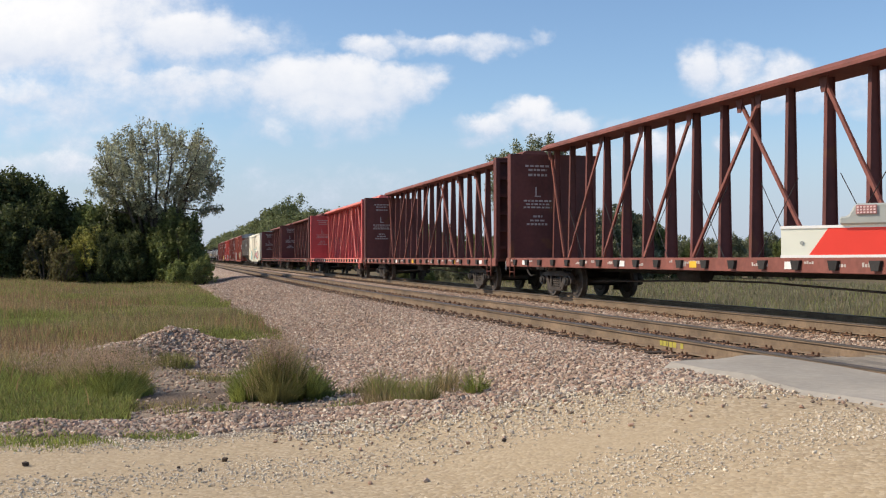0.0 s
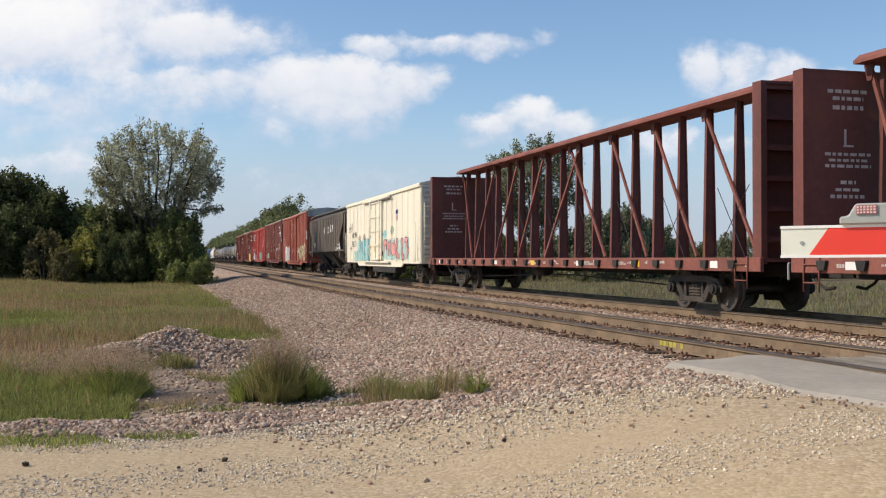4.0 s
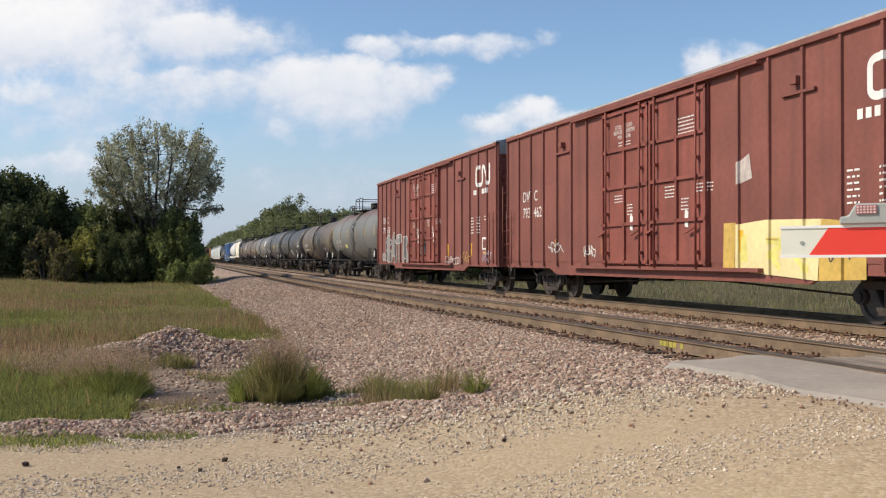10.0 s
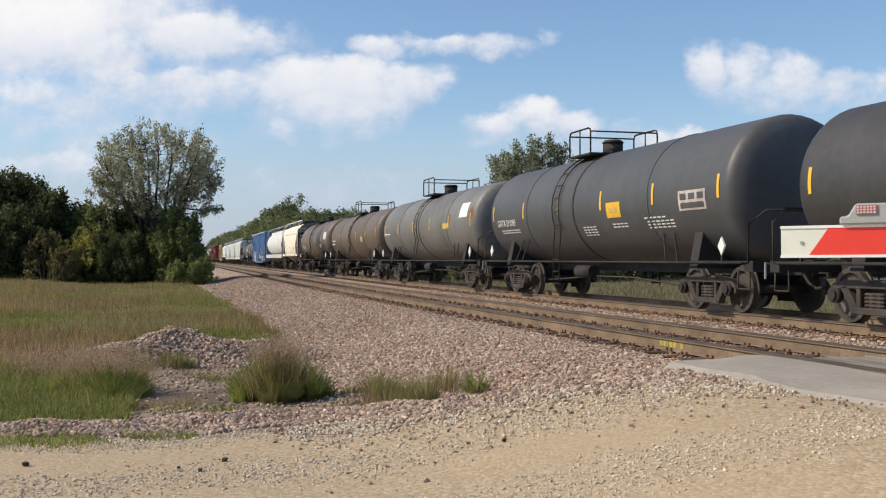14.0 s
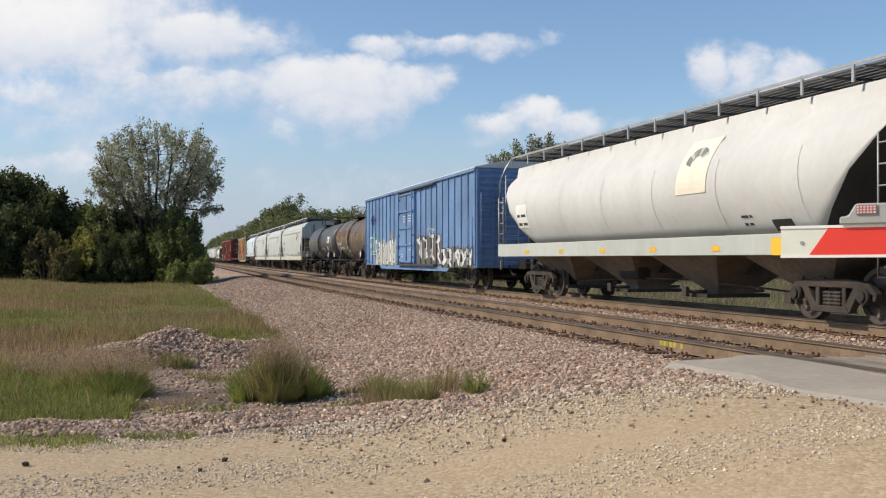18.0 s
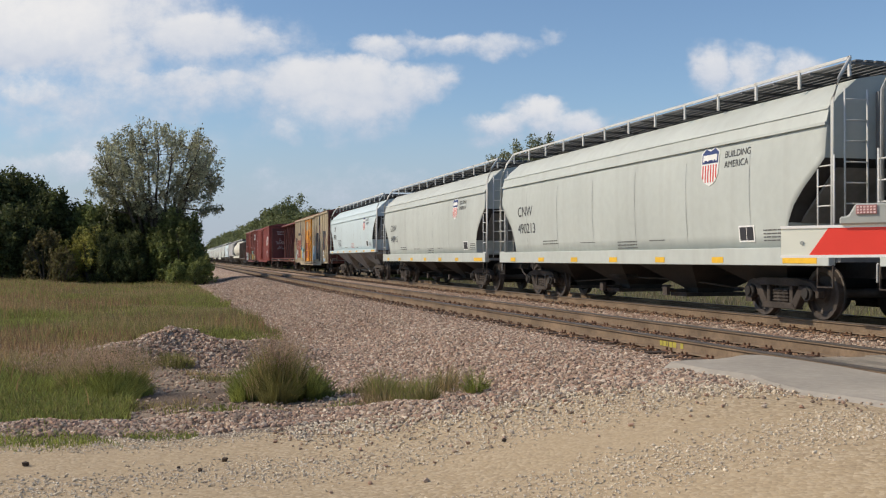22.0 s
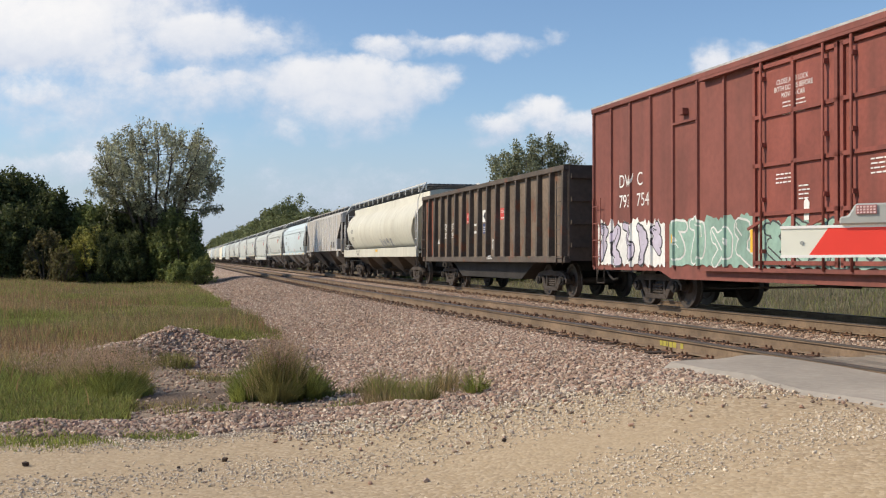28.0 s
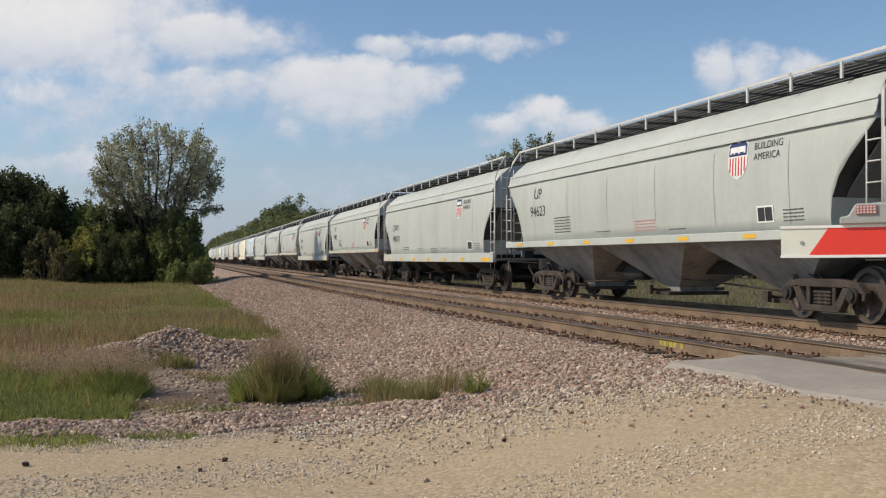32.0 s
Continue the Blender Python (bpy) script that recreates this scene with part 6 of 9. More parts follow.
for k in range(5):
    curved_patch(car, 6.2 - k * 0.55, 0.36, -0.42, -0.38, pale, cz, r, "stencil_bar")
    curved_patch(car, 6.1 - k * 0.6, 0.3, -0.48, -0.45, pale, cz, r, "stencil_bar")
curved_patch(car, -h + 3.9, 0.8, -0.5, -0.36, lilac, cz, r, "spray_patch")
car, h, cz, r = tank_car("tank_car", "black tank car with white stencils and residue", 315.8, 299.1, t_black, 3.68, 1.38)
curved_words(car, "23014", -6.3, -0.06, 0.2, white, cz, r)
curved_patch(car, -6.3, 1.0, -0.2, -0.12, pale, cz, r, "stencil_bar")
curved_patch(car, -6.3, 0.6, 0.13, 0.16, pale, cz, r, "stencil_bar")
for k in range(3):
    curved_patch(car, -0.5 - k * 0.32, 0.2, -0.85 + 0.1 * k, -0.36, pale, cz, r, "residue_stain")
curved_patch(car, -4.1, 0.85, -0.62, -0.42, pale, cz, r, "stencil_panel", 0.007)
curved_patch(car, -4.2, 0.65, -0.58, -0.46, t_black, cz, r, "stencil_centre", 0.011)
car, h, cz, r = tank_car("tank_car", "dark slate tank car with a yellow label", 332.3, 316.6, t_slate, 3.85, 1.45, dome_y=1.05, plat=0.7, lad=0.4)
curved_words(car, "GATX 211093", 6.5, -0.245, 0.2, white, cz, r)
curved_patch(car, -1.7, 0.76, -0.26, -0.01, yellow, cz, r)
curved_patch(car, -1.85, 0.45, -0.18, -0.10, gold, cz, r, "panel_writing", 0.011)
curved_patch(car, -5.27, 1.1, -0.25, 0.03, faint, cz, r, "stencil_panel")
for k in range(3):
    curved_patch(car, -5.35 - k * 0.35, 0.25, -0.10, -0.01, t_slate, cz, r, "panel_writing", 0.011)
curved_patch(car, -5.35, 0.95, -0.22, -0.14, t_slate, cz, r, "panel_writing", 0.011)
for y_, a_, w_, n_ in ((6.2, -0.33, 1.5, 2), (-3.6, -0.30, 0.9, 1), (-3.7, -0.36, 1.1, 3), (-0.1, -0.38, 0.8, 4), (-1.9, -0.36, 0.7, 2)):
    for k in range(n_):
        p_ = 0.0
        while p_ < w_:
            curved_patch(car, y_ - p_, 0.16, a_ - k * 0.05 - 0.022, a_ - k * 0.05, pale, cz, r, "stencil_bar")
            p_ += 0.21
car, h, cz, r = tank_car("tank_car", "weathered grey tank car with a white panel", 349.5, 333.0, t_grey, 3.75, 1.4, dome_y=0.4)
curved_patch(car, -h + 2.6, 1.0, 0.12, 0.5, white, cz, r)
curved_patch(car, -h + 4.9, 0.8, -0.12, 0.02, gold, cz, r)
bars(car, h - 1.2, cz, 1.2, 0.2, 1, white, -r - 0.012)
car, h, cz, r = tank_car("tank_car", "grimy brown tank car with faded stencils", 367.3, 350.2, t_brown, 3.7, 1.38)
curved_patch(car, -h + 5.6, 0.5, -0.25, -0.05, gold, cz, r)
bars(car, h - 1.4, cz, 1.2, 0.2, 2, white, -r - 0.012)
car, h, cz, r = tank_car("tank_car", "dark brown tank car with a white data panel", 384.4, 368.0, t_brown, 3.78, 1.42, dome_y=0.75, plat=0.95, lad=0.5)
curved_words(car, "DBUX 230104", 6.35, -0.385, 0.22, pale, cz, r)
for k in range(4):
    curved_patch(car, 5.6 - k * 0.4, 0.28, -0.48, -0.45, faint, cz, r, "stencil_bar")
curved_patch(car, -h + 2.6, 1.25, 0.0, 0.35, pale, cz, r, "data_panel")
curved_patch(car, -h + 4.6, 0.6, -0.38, -0.2, pale, cz, r, "data_panel")

dust_brown = material("dusty_brown", (0.17, 0.14, 0.11), 0.85, 0, 0.3, 1.0, streak=0.3)
# two-bay cream hopper and long white hopper
ochre_mark = material("ochre_mark", (0.50, 0.27, 0.08), 0.7, var=0.3)
cream_grime = material("cream_grime", (0.66, 0.60, 0.46), 0.75, var=0.2)
car, h, x = hopper("covered_hopper", "cream two-bay covered hopper with an open end frame", 398.2, 386.0, cream, 1.4, 3.6, bays=2, bulge=0.10, end_cut=1.5, bay_cut=1.9, end_open=1.5, end_mat=dust_brown, bay_mat=material("bay_dust", (0.27, 0.225, 0.175), 0.85, 0, 0.3, 1.0, streak=0.4), sill_h=0.12, rail_mat_=pale, dusty_end=True, end_sheet_mat=material("end_dust", (0.30, 0.255, 0.20), 0.85, 0, 0.35, 0.8, streak=0.4), seam_mat=cream)
words(car, "304900", h - 1.5, 2.0, 0.22, seam_shadow, x)
words(car, "CEFX", h - 1.5, 2.42, 0.22, seam_shadow, x)
decal(car, [(-2.55, 1.72), (-3.15, 1.72), (-3.15, 2.08), (-2.55, 2.08)], white, x, "stencil_box")
decal(car, [(-2.62, 1.78), (-2.82, 1.78), (-2.82, 2.03), (-2.62, 2.03)], dark_ink, lift(x, -0.003), "stencil_box")
decal(car, [(-2.88, 1.78), (-3.08, 1.78), (-3.08, 2.03), (-2.88, 2.03)], dark_ink, lift(x, -0.003), "stencil_box")
bars(car, -3.45, 2.12, 0.55, 0.22, 3, tan, x)
bars(car, h - 1.55, 1.85, 0.6, 0.2, 3, tan, x)
for k, w_ in enumerate((0.7, 0.3, 0.35, 0.4, 0.3, 0.85)):
    y_ = 3.75 - k * 1.55
    decal(car, [(y_, 1.31), (y_ - w_, 1.31), (y_ - w_, 1.42), (y_, 1.42)], ochre_mark if w_ > 0.5 else tan, -1.584, "reflector")
rnd = random.Random(19)
for k in range(16):
    y_ = rnd.uniform(-3.6, 3.8)
    decal(car, [(y_, 1.47), (y_ - rnd.uniform(0.03, 0.1), 1.47), (y_ - 0.03, 1.5 + rnd.uniform(0.25, 1.0))], cream_grime, x, "grime_run")
car, h, x = hopper("covered_hopper", "chalky white round-sided covered hopper with four bays", 417.2, 399.0, chalk, 1.44, 3.55, bays=4, bulge=0.5, end_cut=2.15, end_open=1.7, end_mat=hop_end_shade, sill_h=0.32, rail_mat_=galv, rounding=0.2, tuck=0.95, sill_mat=hop_grey, seam_mat=chalk_seam, pointed=True, bay_mat=dust_brown)
decal(car, [(-2.39, 2.35), (-3.6, 2.35), (-3.69, 3.45), (-2.5, 3.45)], cream_white, x, "painted_over_patch")
decal(car, [(7.4, 1.95), (6.5, 1.95), (6.5, 2.62), (7.4, 2.62)], white, lift(x, 0.002), "number_patch")
rnd = random.Random(66)
for k in range(9):
    a0 = 0.4 + k * 0.32
    decal(car, [(-3.1 - 0.42 * math.cos(a0), 3.0 + 0.28 * math.sin(a0)), (-3.1 - 0.42 * math.cos(a0 + 0.3), 3.0 + 0.28 * math.sin(a0 + 0.3)), (-3.1 - 0.2 * math.cos(a0 + 0.3), 3.0 + 0.12 * math.sin(a0 + 0.3) - 0.1 * rnd.random()), (-3.1 - 0.2 * math.cos(a0), 3.0 + 0.1 * math.sin(a0))], seam_shadow if k % 3 else hop_grey, lift(x, -0.004), "faded_emblem")
bars(car, 7.3, 2.5, 0.75, 0.24, 2, dark_ink, x, "lettering_bars")
decal(car, [(-5.5, 1.55), (-6.1, 1.55), (-6.1, 1.75), (-5.5, 1.75)], dark_ink, x, "stencil_box")
decal(car, [(-5.9, 1.12), (-6.5, 1.12), (-6.5, 1.42), (-5.9, 1.42)], yellow, -1.584, "reflector")
for k in range(5):
    decal(car, [(6.5 - k * 2.6, 1.2), (6.2 - k * 2.6, 1.2), (6.2 - k * 2.6, 1.3), (6.5 - k * 2.6, 1.3)], yellow, -1.584, "reflector")
bars(car, -4.6, 1.95, 0.35, 0.14, 2, dark_ink, x)

# blue boxcar
car, h, x = boxcar("boxcar", "faded blue plug-door boxcar with white and brown graffiti", 439.2, 419.3, blue, chalk, 0.75, 4.05, ((-1.35, 1.95),), 24, rib_w=0.06, rib_d=0.045, roof_h=0.25, track=(-4.6, 2.0), track_mat=charcoal)
decal(car, [(8.75, 2.98), (7.95, 2.67), (7.17, 2.92), (7.94, 3.22)], blue_ink, x - 0.003, "diamond_mark")
decal(car, [(8.83, 1.25), (6.4, 1.25), (6.25, 2.55), (7.6, 2.2), (8.8, 2.1)], material("faded_teal", (0.16, 0.30, 0.40), 0.65, var=0.25), x - 0.003, "faded_teal_patch")
words(car, "CX", 7.85, 2.05, 0.24, white, x - 0.05)
bars(car, 8.75, 2.3, 0.7, 0.24, 1, pale, x - 0.05)
words(car, "500511", 8.8, 1.62, 0.22, white, x - 0.05)
bars(car, 8.7, 1.5, 1.2, 0.12, 2, pale, x - 0.05)
graffiti(car, 7.6, 2.7, 0.74, 1.95, pale, charcoal, x, 71, 6, fat=0.26, back=hop_grey)
graffiti(car, -1.45, -5.5, 0.78, 2.0, pale, charcoal, x, 72, 4, fat=0.16, back=hop_dark)
graffiti(car, -5.4, -h + 0.3, 0.72, 1.5, pale, dark_ink, x, 73, 5, back=hop_dark)
scrawl(car, 4.2, 1.95, 1.1, 0.35, gold, x - 0.05, 75)
scrawl(car, -3.4, 1.9, 0.8, 0.4, pale, x - 0.05, 76)
for y_ in (0.95, -0.1):
    bars(car, y_, 2.95, 0.7, 0.11, 3, white, x - 0.094)
bars(car, -0.2, 1.75, 0.5, 0.08, 4, white, x - 0.094)
bars(car, 1.3, 1.3, 0.4, 0.08, 2, white, x - 0.094)

# short tank cars
rusted = material("bare_rust", (0.15, 0.085, 0.055), 0.85, 0, 0.3, 2.0, rust=0.4)
car, h, cz, r = tank_car("tank_car", "short rusty brown tank car with yellow strips", 451.6, 440.1, t_brown, 3.5, 1.3, plat=1.1, lad=0.0)
curved_words(car, "QLNX  4329", 4.64, -0.27, 0.22, white, cz, r)
for k in range(4):
    curved_patch(car, 4.1 - k * 0.48, 0.3, -0.38, -0.35, pale, cz, r, "stencil_bar")
    curved_patch(car, 4.0 - k * 0.48, 0.34, -0.44, -0.41, pale, cz, r, "stencil_bar")
curved_patch(car, 5.2, 3.6, 0.12, 0.42, rusted, cz, r, "bare_rust_panel")
curved_patch(car, -1.9, 1.2, 0.08, 0.3, rusted, cz, r, "bare_rust_panel")
for k in range(5):
    curved_patch(car, 1.5 - k * 0.26, 0.16, -0.6 - 0.03 * (k % 2), -0.4 + 0.05 * (k % 3), teal, cz, r, "graffiti_letter")
car, h, cz, r = tank_car("tank_car", "short slate grey tank car with white stencil panel", 466.0, 452.6, t_slate, 3.45, 1.28)
curved_patch(car, -3.9, 1.1, -0.06, 0.26, pale, cz, r, "data_panel")
curved_words(car, "TAEX", -4.0, 0.06, 0.16, dark_ink, cz, r + 0.004)
curved_patch(car, -0.85, 1.2, -0.38, -0.28, gold, cz, r, "spray_patch")
curved_patch(car, -2.1, 0.3, -0.5, -0.3, pale, cz, r, "paint_drip")
curved_patch(car, -3.65, 0.6, -0.42, -0.26, pale, cz, r, "stencil_box")
curved_patch(car, -3.75, 0.4, -0.39, -0.29, t_slate, cz, r, "stencil_centre", 0.011)


bay_grey = material("bay_grey", (0.30, 0.305, 0.30), 0.75, 0, 0.3, 1.0, streak=0.4)
seam_grey = material("seam_grey", (0.40, 0.43, 0.42), 0.7, 0, 0.3, 3.0)


def grain_hopper(rear, front, letters, number, mat=None, low=True, label="", emblem=True):
    """The grey grain hoppers, some with a deep side sill."""
    mat = mat or (hop_grey if low else hop_light)
    # end parts take the darkened grey that stands in for their shade
    car, h, x = hopper("covered_hopper", label or ("light grey covered hopper with a red striped shield" if emblem else "light grey covered hopper with dark stencils"), rear, front, mat, 1.2 if low else 1.5, 3.66, bays=4 if low else 3, bulge=0.13, end_cut=1.12, end_open=1.07 if low else 1.37, end_mat=hop_end_shade, sill_h=0.26 if low else 0.12, rail_mat_=chalk, roof_mat=hop_dark, bay_mat=black if low else bay_grey, end_sheet_mat=hop_end_shade, seam_mat=seam_grey)
    ly, l1, l2 = (6.55, 2.28, 1.79) if low else (6.4, 2.72, 2.24)
    words(car, number, ly, l2, 0.29, dark_ink, x, squeeze=1.2)
    words(car, letters, ly - (0.0 if low else 0.3), l1, 0.29, dark_ink, x, squeeze=1.2)
    if emblem:
        sy, sz = (-4.1, 2.45) if low else (-4.2, 2.5)
        shield(car, sy, sz, 0.76, x)
        words(car, "BUILDING", sy - 0.86, sz + 0.5, 0.13, dark_ink, x, squeeze=1.1)
        words(car, "AMERICA", sy - 0.86, sz + 0.31, 0.13, dark_ink, x, squeeze=1.1)
    bx, bz = (-5.42, 1.36) if low else (-5.12, 1.69)
    decal(car, [(bx, bz), (bx - 0.52, bz), (bx - 0.52, bz + 0.3), (bx, bz + 0.3)], white, x, "stencil_box")
    for k in (0, 1):
        decal(car, [(bx - 0.04 - k * 0.23, bz + 0.03), (bx - 0.25 - k * 0.23, bz + 0.03), (bx - 0.25 - k * 0.23, bz + 0.27), (bx - 0.04 - k * 0.23, bz + 0.27)], dark_ink, lift(x, -0.004), "stencil_centre")
    bars(car, -0.2, 1.5 if low else 1.95, 1.0, 0.07, 4, faded_red_ink if not low else hop_dark, x)
    bars(car, 4.6, 1.6 if low else 2.2, 1.1, 0.075, 2 if low else 6, hop_dark, x)
    bars(car, 2.0, 1.5 if low else 1.75, 0.9, 0.05, 1, hop_dark, x)
    bars(car, bx - 0.8, bz + 0.25, 0.6, 0.06, 4, hop_dark, x)
    bars(car, -1.8, 1.5 if low else 1.72, 0.7, 0.06, 1, hop_dark, x)
    zs = (0.98, 1.09) if low else (1.42, 1.5)
    for k in range(7):
        y = h - 1.2 - k * (2 * h - 2.6) / 6
        w = 0.95 if k == 6 else 0.42
        decal(car, [(y, zs[0]), (y - w, zs[0]), (y - w, zs[1]), (y, zs[1])], yellow, -1.584, "reflector")
    return car


grain_hopper(485.4, 468.6, "CNW", "490300")
grain_hopper(502.9, 486.3, "CNW", "490213")
grain_hopper(520.6, 504.0, "CNW", "490915")
grain_hopper(538.6, 522.3, "UP", "98501", low=False)

# tan boxcar, a patchwork of paint
car, h, x = boxcar("boxcar", "tan plug-door boxcar painted over in charcoal and orange patches", 559.0, 539.4, tan, brown_l, 0.75, 4.13, ((-1.4, 1.9),), 24, rib_w=0.06, rib_d=0.04, door_mat=orange, roof_h=0.25, end_paint=brown)


pale_blue = material("spray_pale_blue", (0.42, 0.52, 0.56), 0.65, var=0.25)
rib_pink = material("worn_post_paint", (0.42, 0.25, 0.19), 0.7, var=0.3)


def block(y, w, z0_, z1_, m, x_):
    decal(car, [(y, z0_), (y - w * 0.96, z0_ + 0.02), (y - w, z1_ - 0.03), (y - 0.04, z1_)], m, x_, "painted_patch", 0.002)


for y, w, z0_, z1_, m in ((9.4, 0.9, 2.15, 2.75, charcoal), (8.36, 2.5, 1.12, 2.53, oxide), (7.65, 1.8, 2.88, 3.1, charcoal), (6.2, 0.36, 3.08, 4.02, charcoal), (5.8, 0.55, 1.7, 3.0, charcoal), (2.75, 0.2, 2.9, 4.02, charcoal), (3.37, 0.85, 1.58, 2.93, charcoal),
                          (5.2, 1.0, 1.1, 1.95, aqua), (5.75, 1.0, 0.98, 1.7, gold), (3.86, 0.32, 1.58, 1.8, charcoal), (4.2, 0.6, 1.05, 1.5, lilac), (-1.7, 0.3, 0.98, 3.1, charcoal), (-2.1, 1.7, 0.98, 2.0, pale_blue), (-3.86, 1.15, 1.0, 2.86, charcoal), (-5.14, 0.68, 0.9, 3.98, charcoal), (-7.25, 1.55, 1.64, 2.9, charcoal), (-7.55, 0.5, 1.75, 2.45, tan), (-7.4, 1.5, 0.86, 1.1, pale_blue), (9.5, 0.9, 1.0, 1.9, pale_blue)):
    block(y, w, z0_, z1_, m, x - 0.044)
for y, w, z0_, z1_, m in ((0.77, 0.75, 2.74, 3.2, charcoal), (-0.2, 0.9, 2.3, 2.7, charcoal), (0.1, 0.9, 1.2, 2.2, oxide), (1.65, 0.8, 1.1, 2.25, oxide), (1.7, 1.4, 3.15, 3.85, tan), (0.2, 1.4, 3.2, 3.85, tan), (-0.6, 0.6, 1.0, 1.6, tan)):
    block(y, w, z0_, z1_, m, x - 0.058)
decal(car, [(-7.36, 1.23), (-7.8, 1.23), (-7.8, 1.54), (-7.36, 1.54)], white, x - 0.05, "stencil_box")
decal(car, [(-7.46, 1.29), (-7.7, 1.29), (-7.7, 1.48), (-7.46, 1.48)], dark_ink, x - 0.06, "stencil_centre")
rnd = random.Random(83)
for y_ in SIDES[car.name][0]:
    # worn edges of the posts show pinkish primer
    z_ = rnd.uniform(1.2, 2.6)
    decal(car, [(y_ - 0.022, z_), (y_ - 0.046, z_), (y_ - 0.046, z_ + rnd.uniform(0.7, 1.6)), (y_ - 0.022, z_ + rnd.uniform(0.5, 1.4))], rib_pink, x - 0.05, "worn_edge")
words(car, "UP", 7.95, 2.18, 0.24, pale, x - 0.06)
words(car, "46", 7.95, 1.86, 0.24, pale, x - 0.06)
words(car, "62", 7.1, 1.86, 0.24, pale, x - 0.06)
words(car, "17", 6.27, 1.86, 0.24, pale, x - 0.06)
scrawl(car, 8.2, 1.35, 0.6, 0.42, pale, x - 0.056, 82, width=0.06)
bars(car, 8.1, 1.3, 0.45, 0.07, 2, pale, x - 0.056)
bars(car, 7.4, 1.5, 0.5, 0.07, 3, pale, x - 0.056)
scrawl(car, 5.4, 1.2, 1.2, 0.9, pale, x - 0.056, 81)
g = Geo()
g.tube([(-1.68, 1.35, 0.85), (-1.68, 1.35, 4.0)], 0.03, 6)
g.tube([(-1.68, -0.9, 0.85), (-1.68, -0.9, 4.0)], 0.03, 6)
part("lock_rod", g, brown, car)

centerbeam("centerbeam_flat_car", "weathered brown centerbeam flat car, empty, with bulkheads", 583.6, 560.2, brown, brown_l)

# louvre-sided boxcar with logo
car, h, x = boxcar("boxcar", "red-brown boxcar with slatted centre and white logo", 603.9, 585.1, material("red_brown_paint", (0.27, 0.06, 0.045), 0.7, 0, 0.16, 1.0, streak=0.3), material("red_brown_roof", (0.2, 0.05, 0.04), 0.7), 0.85, 4.5, ((-0.9, 0.9),), 15)
g = Geo()
for k in range(26):
    g.box(-1.6, -1.552, -2.4, 3.4, 1.2 + k * 0.12, 1.25 + k * 0.12)
part("slat_panel", g, MATS["red_brown_paint"], car)
noodle(car, -h + 3.6, 2.5, 0.95, x)
for k in range(4):
    bars(car, h - 1.2, 3.4 - k * 0.35, 0.7, 0.22, 1, white, x - 0.004)
scrawl(car, -h + 3.2, 1.2, 1.6, 0.9, pale, x, 91)

car, h, x = logo_boxcar(624.4, 605.3, "793 754", BOX_LABEL + " and colourful graffiti")
graffiti(car, 9.3, 5.9, 0.88, 1.95, lilac, charcoal, x, 101, 5, back=pale)
graffiti(car, 5.7, 2.5, 0.88, 1.9, teal, pale, x, 102, 4, back=teal)
graffiti(car, 2.3, -2.2, 0.88, 1.75, teal, charcoal, x - 0.1, 103, 5, back=teal)
graffiti(car, -2.4, -7.1, 0.72, 1.7, gold, pale, x, 104, 6, fat=0.24, back=charcoal)
graffiti(car, -2.35, -5.8, 1.55, 2.1, teal, charcoal, x - 0.03, 106, 4)
graffiti(car, -7.2, -h + 0.4, 0.88, 1.4, teal, pale, x, 105, 3)
for y_ in (-3.3, -5.9, 4.6):
    decal(car, [(y_, 1.3), (y_ - 0.3, 1.2), (y_ - 0.2, 1.7), (y_ - 0.05, 1.75)], lemon, x - 0.09, "yellow_dash")


chip = material("gondola_paint", (0.19, 0.145, 0.105), 0.8, 0, 0.35, 1.2, streak=0.4, grime=(0.05, 0.04, 0.03), rust=0.7)
chip_l = material("gondola_rib_paint", (0.105, 0.085, 0.068), 0.8, 0, 0.3, 1.5, rust=0.5)


rust_panel = material("rust_red_panel", (0.22, 0.075, 0.045), 0.8, var=0.3, rust=0.3)


